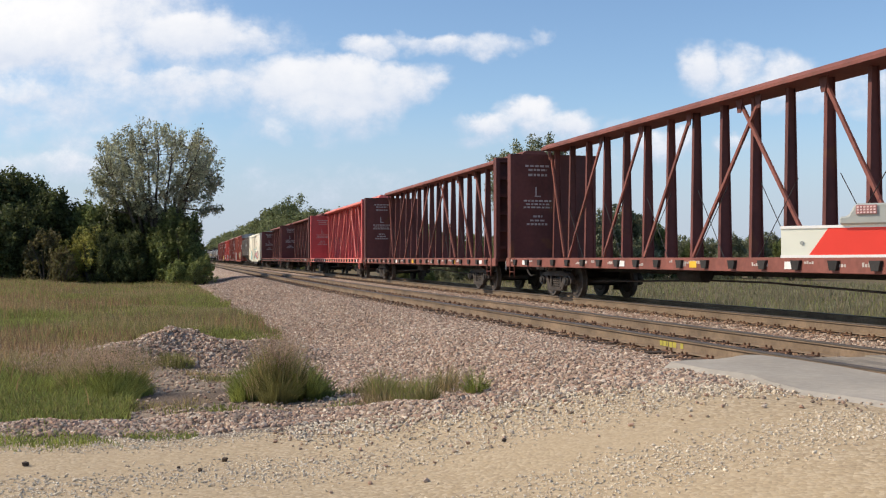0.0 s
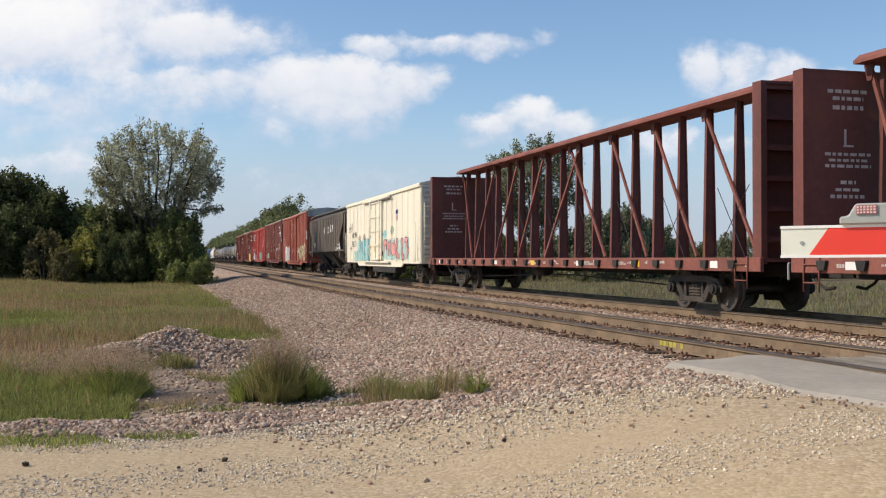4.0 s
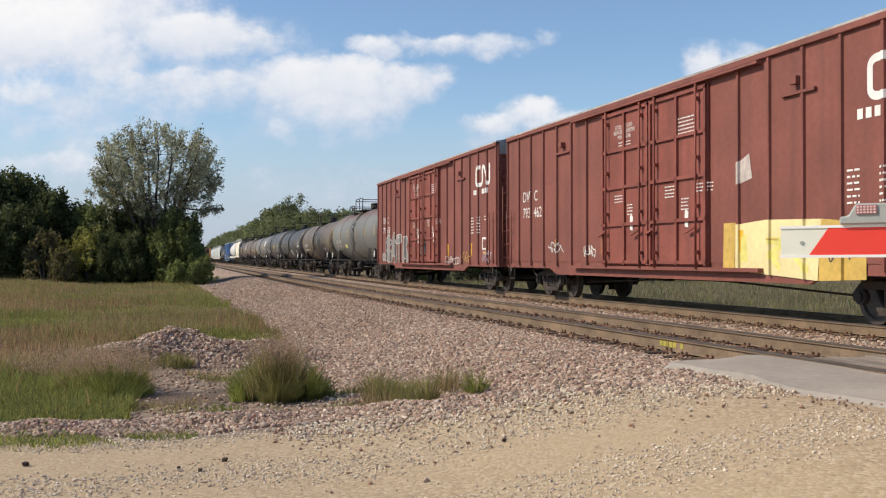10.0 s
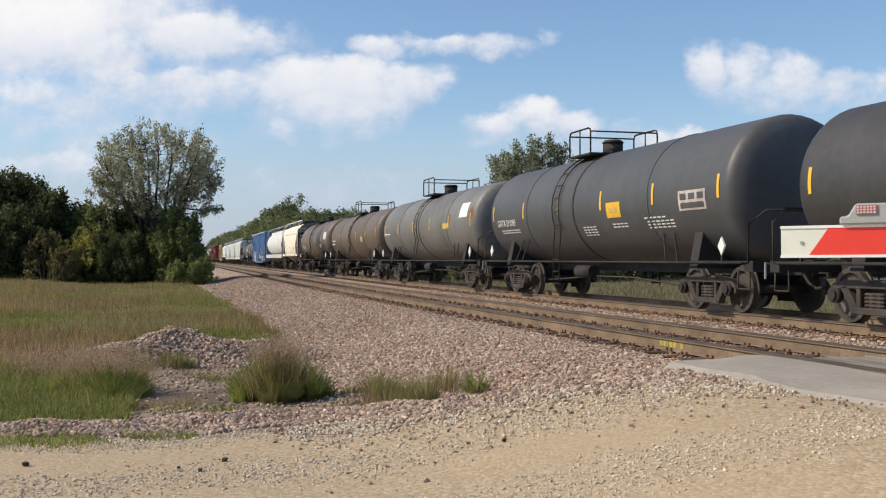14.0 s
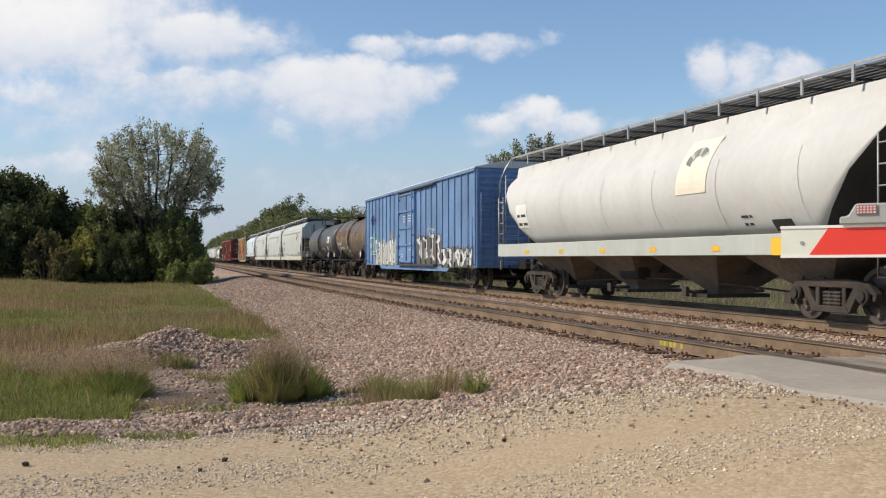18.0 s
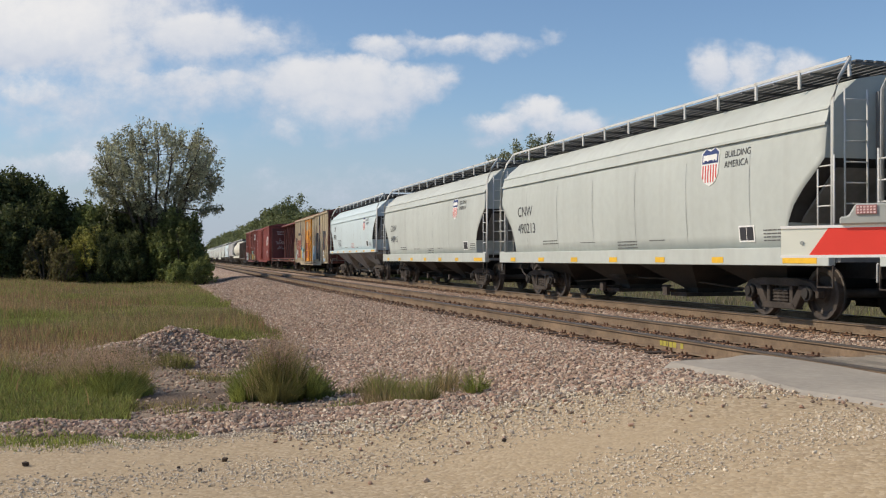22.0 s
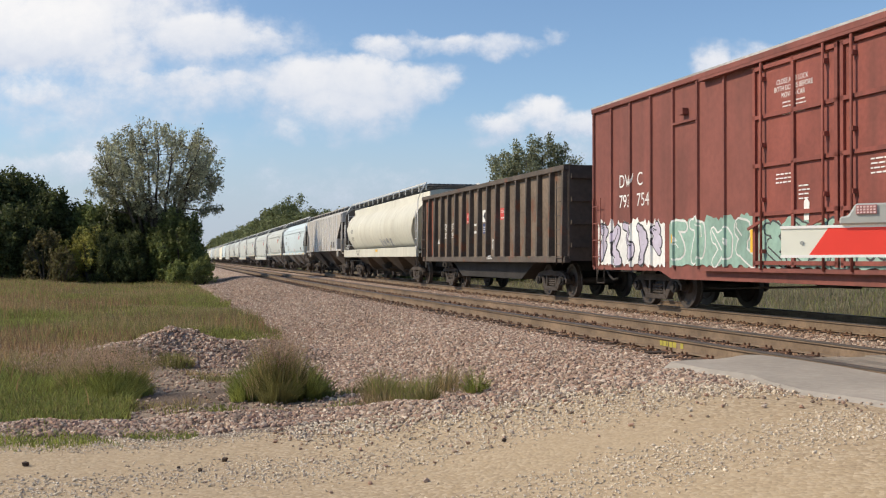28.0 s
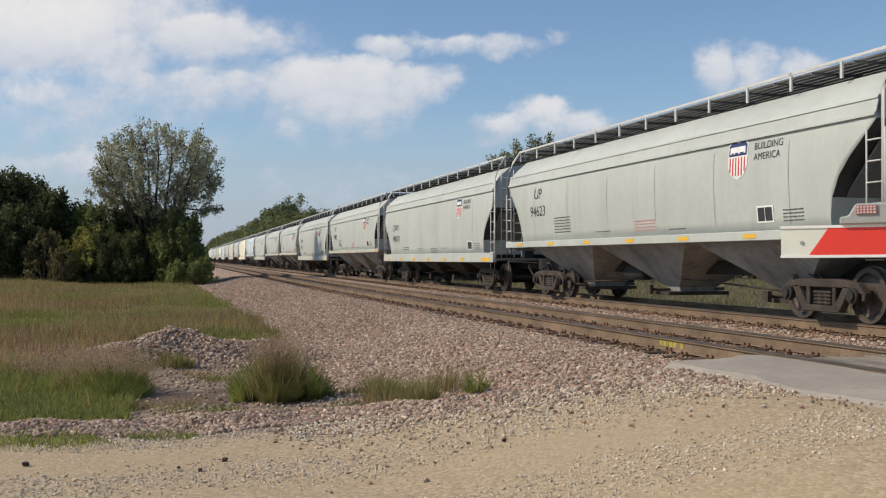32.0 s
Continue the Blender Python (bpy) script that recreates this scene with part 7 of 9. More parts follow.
def chip_gondola(rear, front):
    """A high-sided ribbed gondola."""
    car, half = vehicle("gondola_car", "grimy dark brown high-sided ribbed gondola", rear, front, None, sill=(0.72, 1.02))
    z0, z1 = 1.05, 3.5
    for s in (-1, 1):
        g = Geo()
        g.box(*sorted((s * 1.42, s * 1.47)), -half, half, z0, z1)
        part("side_wall", g, chip, car)
        g = Geo()
        g.box(*sorted((s * 1.40, s * 1.60)), -half, half, z1 - 0.14, z1)
        part("top_chord", g, chip_l, car, bev=0.012)
        g = Geo()
        g.box(*sorted((s * 1.40, s * 1.58)), -half, half, z0 - 0.1, z0 + 0.08)
        part("side_sill", g, chip_l, car, bev=0.012)
        me = shared("gondola_rib", lambda q: q.loft([[(-0.17, -0.055, 0.08), (0.0, -0.07, 0.08), (0.0, 0.07, 0.08), (-0.17, 0.055, 0.08)], [(-0.12, -0.055, z1 - z0 - 0.14), (0.0, -0.07, z1 - z0 - 0.14), (0.0, 0.07, z1 - z0 - 0.14), (-0.12, 0.055, z1 - z0 - 0.14)]]), chip_l)
        for i in range(17):
            put("side_rib", me, car, (s * 1.47, -half + 0.1 + (2 * half - 0.2) * i / 16, z0), turn=0 if s < 0 else math.pi)
        for y in (-1, 1):
            ladder(car, s * 1.6, y * (half - 0.3), 0.9, 2.2, chip_l, n=6)
    for y in (-1, 1):
        g = Geo()
        g.box(-1.42, 1.42, *sorted((y * half, y * (half - 0.05))), z0, z1)
        for k in range(4):
            g.box(-1.4, 1.4, *sorted((y * half, y * (half + 0.06))), z0 + 0.3 + k * 0.6, z0 + 0.42 + k * 0.6)
        part("end_wall", g, soot, car)
    g = Geo()
    g.box(-1.4, 1.4, -half, half, z0 - 0.05, z0 + 0.02)
    part("floor", g, soot, car)
    g = Geo()
    g.prism([(-half + 3.2, z0 - 0.1), (half - 3.2, z0 - 0.1), (half - 4.4, 0.45), (-half + 4.4, 0.45)], 0, -1.2, 1.2)
    part("belly", g, black, car)
    for y_ in (1.67, -2.0):
        decal(car, [(y_, 2.26), (y_ - 0.6, 2.28), (y_ - 0.6, 2.62), (y_, 2.62)], red_ink, -1.475, "red_sign")
        words(car, "DO NOT", y_ - 0.05, 2.47, 0.09, white, -1.482, squeeze=0.95)
        bars(car, y_ - 0.08, 2.42, 0.44, 0.12, 1, white, -1.482)
    decal(car, [(-0.15, 2.25), (-0.7, 2.25), (-0.7, 2.64), (-0.15, 2.64)], white, -1.475, "white_sign")
    decal(car, [(-0.25, 2.44), (-0.43, 2.32), (-0.6, 2.44), (-0.43, 2.58)], dark_ink, -1.482, "sign_diamond")
    decal(car, [(-0.2, 1.88), (-0.72, 1.88), (-0.72, 2.2), (-0.2, 2.2)], blue_ink, -1.475, "blue_sign")
    bars(car, -0.26, 2.14, 0.4, 0.07, 3, white, -1.482)
    scrawl(car, -1.15, 1.35, 0.6, 0.42, pale, -1.478, 121, width=0.04)
    scrawl(car, -0.95, 1.02, 0.5, 0.14, pale, -1.585, 122, width=0.02)
    for y_ in (3.0, 0.2, -2.75, -5.4):
        decal(car, [(y_, 1.25), (y_ - 0.11, 1.25), (y_ - 0.11, 1.65), (y_, 1.65)], gold, -1.475, "reflector")
    words(car, "305", 4.56, 1.8, 0.21, white, -1.475)
    words(car, "95", 3.62, 1.8, 0.21, white, -1.475)
    words(car, "DJ", 4.56, 2.13, 0.21, white, -1.475)
    words(car, "JX", 3.62, 2.13, 0.21, white, -1.475)
    decal(car, [(5.54, 1.62), (5.28, 1.62), (5.38, 1.8)], white, -1.475, "white_arrow")
    decal(car, [(half - 0.3, 1.2), (6.25, 1.2), (6.25, 3.3), (half - 0.3, 3.3)], rust_panel, -1.475, "rust_red_panel")
    bars(car, 0.8, 2.4, 0.25, 0.25, 2, pale, -1.475)


bone_seam = material("bone_seam", (0.46, 0.44, 0.36), 0.7, var=0.2)
chip_gondola(641.3, 626.2)
car, h, x = hopper("covered_hopper", "grimy bone-white round-sided covered hopper", 661.3, 642.2, bone, 1.5, 3.55, bays=4, bulge=0.55, end_cut=1.5, end_open=1.7, end_mat=bone, sill_h=0.36, rail_mat_=chalk, rounding=0.2, bay_mat=soot, tuck=0.75, seam_mat=bone_seam, pointed=2)
words(car, "10601", 7.05, 2.06, 0.21, dark_ink, x)
words(car, "GPFX", 7.1, 2.45, 0.21, dark_ink, x)
scrawl(car, 8.5, 1.45, 1.0, 0.45, pale, -1.6, 113, width=0.045)
graffiti(car, -0.75, -3.75, 1.6, 2.05, material("spray_slate", (0.34, 0.35, 0.37), 0.6, var=0.3), bone, lift(x, 0.002), 111, 4)
scrawl(car, h - 4.4, 1.2, 1.0, 0.28, dark_ink, -1.58, 112)
decal(car, [(-0.5, 1.4), (-1.0, 1.4), (-1.0, 1.5), (-0.5, 1.5)], yellow, -1.584, "reflector")
rib_rust = material("faint_brown", (0.42, 0.34, 0.27), 0.8, var=0.4)
car, h, x = hopper("covered_hopper", "pinkish grey ribbed covered hopper", 679.9, 662.3, rib_grey, 1.55, 3.72, ribs=18, bulge=0.0, rounding=0.0, end_mat=rib_grey, end_sheet_mat=dust_brown, rib_mat=material("rib_white_paint", (0.82, 0.81, 0.77), 0.65, 0, 0.12, 1.0, grime=(0.4, 0.33, 0.26), streak=0.3), rail_mat_=rib_grey, end_cut=1.5, bay_cut=1.9, railing=False, end_open=1.4, sill_h=0.08, bay_mat=material("bay_brown", (0.105, 0.085, 0.07), 0.8, var=0.3))
for k in (0, 1):
    decal(car, [(-4.5 - k * 0.8, 1.75), (-4.9 - k * 0.8, 1.75), (-4.9 - k * 0.8, 2.1), (-4.5 - k * 0.8, 2.1)], dark_ink, x - 0.004, "stencil_box")
for text, y_ in (("CN", 5.57), ("38", 4.78), ("32", 3.93), ("19", 3.07)):
    words(car, text, y_, 2.18, 0.2, seam_shadow, x - 0.004)
for y_ in (4.22, 0.78, -0.23, -4.6):
    decal(car, [(y_, 1.55), (y_ - 0.08, 1.55), (y_ - 0.08, 1.92), (y_, 1.92)], yellow, x - 0.06, "reflector")
rnd = random.Random(31)
for k in range(16):
    y_ = rnd.uniform(-7.2, 7.2)
    decal(car, [(y_, 1.6), (y_ - rnd.uniform(0.04, 0.12), 1.6), (y_ - 0.04, 1.6 + rnd.uniform(0.3, 1.2))], rib_rust, x - 0.004, "rust_run")

ends = [(698.5, 681.0), (716.9, 699.7), (735.0, 717.8), (753.6, 736.3), (771.6, 754.4), (788.0, 772.4), (804.8, 788.8)]
nums = ["98757", "94623", "490771", "94870", "490126", "98213", "94007"]
for i, ((a, b), num) in enumerate(zip(ends, nums)):
    grain_hopper(a, b, "UP" if num[0] == "9" else "CNW", num, mat=hop_light if i == 0 else hop_grey, low=i in (2, 4))
edge = 805.8
for i in range(13):
    grain_hopper(edge + 16.8, edge, "UP", str(94100 + 37 * i), mat=(hop_grey, hop_light, cream, hop_grey, bone)[i % 5], low=i % 2 == 0, emblem=i % 3 == 0)
    edge += 17.9

# ---- crossing gate ----
arm_white = material("gate_white", (0.74, 0.76, 0.66), 0.5, var=0.05)
arm_red = material("gate_red", (0.80, 0.05, 0.03), 0.45, var=0.06)
trim_white = material("gate_edge", (0.85, 0.85, 0.83), 0.5, var=0.04)
lamp_grey = material("lamp_housing", (0.36, 0.38, 0.36), 0.6, var=0.12)
gate = tagged(new("crossing_gate"), "lowered red and white crossing gate arm with a lamp", "crossing gate")
AX = Matrix.Translation((2.258, 3.419, 1.0625)) @ Matrix.Rotation(radians(-15.56 - 31.0), 4, "Z") @ Matrix.Rotation(radians(-0.35), 4, "Y")
gate.matrix_world = AX
T, H = 0.028, 0.118
g = Geo()
g.box(0, 3.6, 0, T, 0.008, H - 0.008)
arm = part("arm", g, arm_white, gate)
for k in range(5):
    a = 0.135 + k * 0.812
    g = Geo()
    g.prism([(a - 0.035, 0.009), (a + 0.371, 0.009), (a + 0.441, H - 0.009), (a + 0.035, H - 0.009)], 1, -0.002, 0.0)
    part("red_stripe", g, arm_red, arm)
for z in (0, H - 0.01):
    g = Geo()
    g.box(-0.002, 3.6, -0.004, T + 0.004, z, z + 0.01)
    part("edge_strip", g, trim_white, arm)
g = Geo()
g.tube([(0.075, -0.004, 0.055), (0.075, 0.0, 0.055)], 0.007, 8)
part("rivet", g, lamp_grey, arm)
g = Geo()
g.prism([(0.21, H), (0.47, H), (0.47, H + 0.04), (0.40, H + 0.055), (0.37, H + 0.075), (0.265, H + 0.075), (0.24, H + 0.032), (0.21, H + 0.028)], 1, -0.02, 0.05)
lamp = part("lamp", g, lamp_grey, gate, "grey housing of a gate lamp", bev=0.006)
g = Geo()
g.box(0.268, 0.338, -0.026, -0.018, H + 0.036, H + 0.069)
lens = part("lens", g, material("lamp_lens", (0.42, 0.18, 0.17), 0.3, var=0.1), lamp)
g = Geo()
for i in range(6):
    for j in range(3):
        g.box(0.271 + i * 0.0112, 0.278 + i * 0.0112, -0.028, -0.025, H + 0.039 + j * 0.010, H + 0.045 + j * 0.010)
part("diode", g, material("lamp_diode", (0.75, 0.55, 0.52), 0.3, var=0.1), lens)
g = Geo()
g.tube([(3.5, 0.12, -1.62), (3.5, 0.12, 1.2)], 0.055, 12)
g.box(3.36, 3.64, 0.0, 0.24, -1.64, -1.56)
part("mast", g, galv, gate)
g = Geo()
g.box(3.34, 3.66, 0.03, 0.2, -0.25, 0.25)
part("mechanism_box", g, lamp_grey, gate, bev=0.01)

# ---- plants ----
leaf_dark = material("leaf_dark", (0.115, 0.138, 0.058), 0.6, var=0.3, size=0.5, island=0.45, through_leaf=0.5, spec=0.3)
leaf_mid = material("leaf_mid", (0.19, 0.225, 0.085), 0.6, var=0.3, size=0.5, island=0.45, through_leaf=0.5, spec=0.3)
leaf_yellow = material("leaf_yellow", (0.36, 0.35, 0.10), 0.6, var=0.3, size=0.5, island=0.45, through_leaf=0.5, spec=0.3)
leaf_brown = material("leaf_brown", (0.17, 0.15, 0.07), 0.6, var=0.3, size=0.5, island=0.5, through_leaf=0.4, spec=0.3)
leaf_light = material("leaf_light", (0.30, 0.34, 0.13), 0.6, var=0.3, size=0.5, island=0.45, through_leaf=0.5, spec=0.3)
leaf_silver = material("leaf_silver", (0.375, 0.38, 0.265), 0.5, var=0.3, size=0.5, island=0.5, through_leaf=0.5, spec=0.2)
# two paler leaf colours with the haze of distance mixed in
leaf_far_haze = material("leaf_far_haze", (0.235, 0.265, 0.125), 0.6, var=0.3, size=0.2, island=0.4, through_leaf=0.4, spec=0.3)
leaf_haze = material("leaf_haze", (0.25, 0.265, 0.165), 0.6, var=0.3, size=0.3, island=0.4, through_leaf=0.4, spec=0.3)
bark = material("bark", (0.09, 0.075, 0.06), 0.9, var=0.4, size=3.0, bump=0.8)


def leaves(centres, radii, per, size, mat, seed, name="crown", flat=0.5):
    """Many small leaves gathered in clumps; uneven outline with gaps."""
    r = np.random.default_rng(seed)
    n = len(centres) * per
    c = np.repeat(np.array(centres), per, 0)
    rad = np.repeat(np.array(radii), per, 0)
    c0 = np.array(centres)
    core = np.array([c0[:, 0].mean(), c0[:, 1].mean(), c0[:, 2].min()])
    ax = c0 - core
    ax = ax / (np.linalg.norm(ax, axis=1)[:, None] + 1e-6) + np.array([0, 0, 0.35]) + r.normal(0, 0.35, c0.shape)
    ax /= np.linalg.norm(ax, axis=1)[:, None]
    ax = np.repeat(ax, per, 0)
    u = r.uniform(-0.8, 1.0, (n, 1))
    p = c + ax * rad * u * 1.25 + r.normal(size=(n, 3)) * rad * 0.42 * (1.0 - 0.55 * np.maximum(u, 0))
    a = r.normal(size=(n, 3))
    a /= np.linalg.norm(a, axis=1)[:, None]
    b = np.cross(a, r.normal(size=(n, 3)))
    b /= np.linalg.norm(b, axis=1)[:, None]
    s = size * r.uniform(0.6, 1.3, (n, 1))
    v = np.stack([p - a * s, p + b * s * flat, p + a * s, p - b * s * flat], 1).reshape(-1, 3)
    f = np.arange(n * 4).reshape(-1, 4)
    return cloud_mesh(name, v, f, mat)


def tree_mesh(height, width, mat, seed, clumps=40, per=420, leaf=0.16, trunks=1, low=0.35, dome=None):
    """The wood and the crown of a broadleaf tree."""
    r = random.Random(seed)
    g = Geo()
    cs, rs = [], []
    for k in range(trunks):
        bx, by = (k - (trunks - 1) / 2) * width * 0.10, r.uniform(-0.3, 0.3)
        lean = ((k - (trunks - 1) / 2) * 0.22 + r.uniform(-0.05, 0.05), r.uniform(-0.1, 0.1))
        top = height * r.uniform(0.82, 0.95)
        r0 = height * 0.022 / max(1, trunks ** 0.4)
        pts = [(bx + lean[0] * z * (0.6 + 0.4 * z / top) + 0.12 * math.sin(z * 0.7 + k), by + lean[1] * z, z) for z in np.linspace(0, top, 7)]
        g.tube(pts, [r0 * (1 - 0.88 * i / 6) for i in range(7)], 7)
        for i in range(9):
            t = r.uniform(low * 0.8, 0.95)
            j = min(5, int(t * 6))
            o = Vector(pts[j]).lerp(Vector(pts[j + 1]), t * 6 - j if t * 6 - j < 1 else 1)
            an = r.uniform(0, 6.28)
            reach = width * 0.42 * (1 - 0.45 * t) * r.uniform(0.6, 1.1)
            e = o + Vector((math.cos(an) * reach, math.sin(an) * reach, reach * r.uniform(0.5, 1.1)))
            m = o.lerp(e, 0.5) + Vector((0, 0, -0.12 * reach))
            g.tube([o, m, e], [r0 * 0.42 * (1.1 - t), r0 * 0.28 * (1.1 - t), r0 * 0.07], 5)
            cs.append(tuple(e))
            rs.append(width * 0.12 * r.uniform(0.7, 1.2))
    while len(cs) < clumps:
        an, u = r.uniform(0, 6.28), r.uniform(low, 0.97)
        prof = math.sin(math.pi * min(1, max(0.06, (u - low * 0.8) / (1 - low * 0.8))) ** 0.85) ** 0.55
        rr = width * 0.5 * prof * r.uniform(0.35, 1.0) ** 0.6
        cs.append((math.cos(an) * rr, math.sin(an) * rr, height * u))
        rs.append(width * 0.11 * r.uniform(0.6, 1.35))
    if dome:
        cs, rs = [], []
        mid, up, out = dome
        for k in range(clumps):
            d = Vector((r.gauss(0, 1), r.gauss(0, 1), r.gauss(0, 1))).normalized() * r.uniform(0.25, 1.0) ** 0.45
            taper = 1.0 if d.z > -0.2 else 1.0 + 0.55 * (d.z + 0.2)
            cs.append((d.x * out * taper * r.uniform(0.9, 1.06), d.y * out * taper, mid + d.z * up))
            rs.append(out * 0.19 * r.uniform(0.6, 1.25))
    rs3 = [(q, q, q * 0.95) for q in rs]
    return g.mesh("trunk", bark), leaves(cs, rs3, per, leaf, mat, seed)


def bush_mesh(height, width, mat, seed, clumps=26, per=420, leaf=0.12):
    r = random.Random(seed)
    g = Geo()
    cs, rs = [], []
    for i in range(7):
        an = r.uniform(0, 6.28)
        e = (math.cos(an) * width * 0.35, math.sin(an) * width * 0.35, height * r.uniform(0.55, 0.9))
        g.tube([(math.cos(an) * 0.15, math.sin(an) * 0.15, -0.05), (e[0] * 0.5, e[1] * 0.5, e[2] * 0.55), e], [0.06, 0.04, 0.015], 5)
    for i in range(clumps):
        an, u = r.uniform(0, 6.28), r.uniform(0.08, 0.95)
        rr = width * 0.46 * math.sqrt(max(0.05, 1 - u ** 2.4)) * r.uniform(0.3, 1.0) ** 0.5
        cs.append((math.cos(an) * rr, math.sin(an) * rr, height * u))
        k = width * 0.11 * r.uniform(0.35, 1.3)
        rs.append((k, k, k * 1.25))
    return g.mesh("stems", bark), leaves(cs, rs, per, leaf, mat, seed)


def spot(px, w):
    """The ground point at a bearing (as across the view) and a distance ahead."""
    X = (px - 784) / 1855.0 * w
    a = radians(15.56)
    return X * math.cos(a) + w * math.sin(a), -X * math.sin(a) + w * math.cos(a)


def plant(name, meshes, px, w, label, cat, group="", scale=1.0, turn=0.0, sink=0.0):
    x, y = spot(px, w)
    ob = tagged(new(name), label, cat, group)
    ob.location = (x, y, float(relief(x, y)) - sink)
    ob.rotation_euler = (0, 0, turn)
    ob.scale = (scale, scale, scale)
    put("trunk" if cat == "tree" else "stem", meshes[0], ob)
    put("crown", meshes[1], ob)
    return ob


def cottonwood(seed):
    """A broad blocky crown on several steep stems; leaves in loose upright sprays with sky between them."""
    r = random.Random(seed)
    g = Geo()
    cs, rs = [], []
    stems = []
    for bx, ex, ez in ((-0.9, -3.3, 7.6), (-0.8, -2.5, 9.0), (-0.5, -1.5, 9.6), (-0.1, -0.5, 9.9), (0.0, 0.4, 10.2), (0.3, 1.4, 10.1), (0.5, 2.3, 9.8), (0.6, 3.1, 9.0), (0.7, 3.5, 7.4)):
        ey = r.uniform(-1.9, 1.9)
        o = Vector((bx * 0.8, ey * 0.12, -0.2))
        e = Vector((ex, ey, ez))
        m1 = Vector((bx + ex * 0.10, ey * 0.3, 3.2))
        m2 = Vector((bx * 0.5 + ex * 0.48, ey * 0.65, 5.4 + 0.1 * ez * r.random()))
        stems.append((o, m1, m2, e))
        g.tube([o, m1, m2, m2.lerp(e, 0.55) + Vector((0.15, 0, 0.1)), e], [0.18, 0.14, 0.085, 0.05, 0.012], 7)

    def spray(p, size):
        best = None
        for o, m1, m2, e in stems:
            for k in range(7):
                q = m1.lerp(m2, k / 3) if k < 3 else m2.lerp(e, (k - 3) / 3.5)
                if q.z < p.z + 0.2 and (best is None or (q - p).length < (best - p).length):
                    best = q
        if best is not None:
            g.tube([best, best.lerp(p, 0.55) + Vector((0, 0, -0.1)), p], [0.035, 0.024, 0.008], 4)
        cs.append(tuple(p))
        rs.append(size)
    n = 0
    while n < 330:
        d = Vector((r.uniform(-1, 1), r.uniform(-1, 1), r.uniform(-1, 1)))
        m = (abs(d.x) ** 2.7 + abs(d.y) ** 2.7 + abs(d.z) ** 2.7) ** (1 / 2.7)
        if m > 1 or (m < 0.62 and r.random() < 0.6):
            continue
        top = 2.75 - 0.75 * max(0.0, -d.x - 0.25) - 0.45 * max(0.0, d.x - 0.55)
        p = Vector((-0.05 + d.x * 4.15, d.y * 3.1, 7.7 + d.z * (top if d.z > 0 else 3.3 - 1.2 * max(0, d.x))))
        if 0.1 < p.x < 0.8 and p.z < 7.0 and r.random() < 0.7:
            continue
        spray(p, r.uniform(0.26, 0.58))
        n += 1
    for q in range(14):
        spray(Vector((r.uniform(2.6, 4.25), r.uniform(-1.2, 1.2), r.uniform(4.7, 6.2))), r.uniform(0.22, 0.36))
    for q in range(12):
        spray(Vector((r.uniform(-4.4, -2.6), r.uniform(-1.2, 1.2), r.uniform(5.8, 7.4))), r.uniform(0.25, 0.4))
    return g.mesh("trunk", bark), leaves(cs, [(q, q, q * 1.35) for q in rs], 78, 0.10, leaf_silver, seed, flat=0.42)


plant("tree", cottonwood(7), 279, 72, "tall cottonwood with silvery grey-green leaves", "tree", turn=-0.27)
dark1 = bush_mesh(6.8, 6.2, leaf_dark, 11, 130, 180, 0.13)
dark2 = bush_mesh(5.0, 5.4, leaf_dark, 12, 110, 170, 0.13)
mid2 = bush_mesh(4.3, 3.6, leaf_mid, 18, 90, 150, 0.11)
yel2 = bush_mesh(3.4, 3.6, leaf_brown, 19, 60, 60, 0.10)
mid1 = bush_mesh(4.2, 4.2, leaf_mid, 13, 100, 150, 0.11)
yel1 = bush_mesh(3.4, 3.6, leaf_yellow, 14, 75, 60, 0.10)
light1 = bush_mesh(4.2, 3.6, leaf_light, 16, 80, 120, 0.12)
HEDGE = "bushes along the field's edge"
for px, w, me, sc, lab in ((-95, 76, dark1, 1.1, "large dark green tree-like bush in shade"), (-35, 75, dark1, 1.06, "large dark green tree-like bush in shade"), (12, 74, dark1, 1.04, "large dark green tree-like bush in shade"), (52, 75, dark1, 1.0, "large dark green tree-like bush in shade"),
                           (86, 74, dark1, 0.86, "large dark green tree-like bush in shade"), (118, 75, dark2, 1.0, "dark green rounded bush"), (40, 71, dark2, 0.9, "dark green rounded bush"), (0, 70, dark2, 0.85, "dark green rounded bush"),
                           (172, 74, mid1, 1.2, "leafy mid-green bush in the hedge"), (205, 73, dark2, 0.95, "dark green rounded bush"), (238, 74, dark2, 0.95, "dark green rounded bush"), (200, 77, dark1, 0.6, "large dark green tree-like bush in shade"), (258, 72, dark2, 0.74, "dark green rounded bush"),
                           (318, 70, mid2, 1.06, "leafy mid-green bush beside the ballast"), (290, 71, mid2, 0.85, "leafy mid-green bush beside the ballast"), (340, 70.5, mid2, 0.66, "leafy mid-green bush beside the ballast"), (300, 74, dark2, 0.92, "dark green rounded bush"), (262, 75, dark2, 1.0, "dark green rounded bush"), (230, 76, dark2, 1.0, "dark green rounded bush"),
                           (362, 68, light1, 0.42, "low green bush beside the ballast"), (345, 67, light1, 0.34, "low green bush beside the ballast"), (312, 67, light1, 0.36, "low green bush beside the ballast"),
                           (158, 70, yel1, 0.98, "yellow-green bush with turning leaves"), (122, 69.5, yel1, 0.72, "yellow-green bush with turning leaves"), (80, 69, yel2, 0.9, "brownish bush with turning leaves"), (110, 68, yel2, 0.62, "brownish bush with turning leaves"), (190, 70, dark2, 0.62, "dark green rounded bush"), (228, 70, dark2, 0.6, "dark green rounded bush")):
    plant("bush", me, px, w, lab, "bush", HEDGE, sc, random.uniform(0, 6))
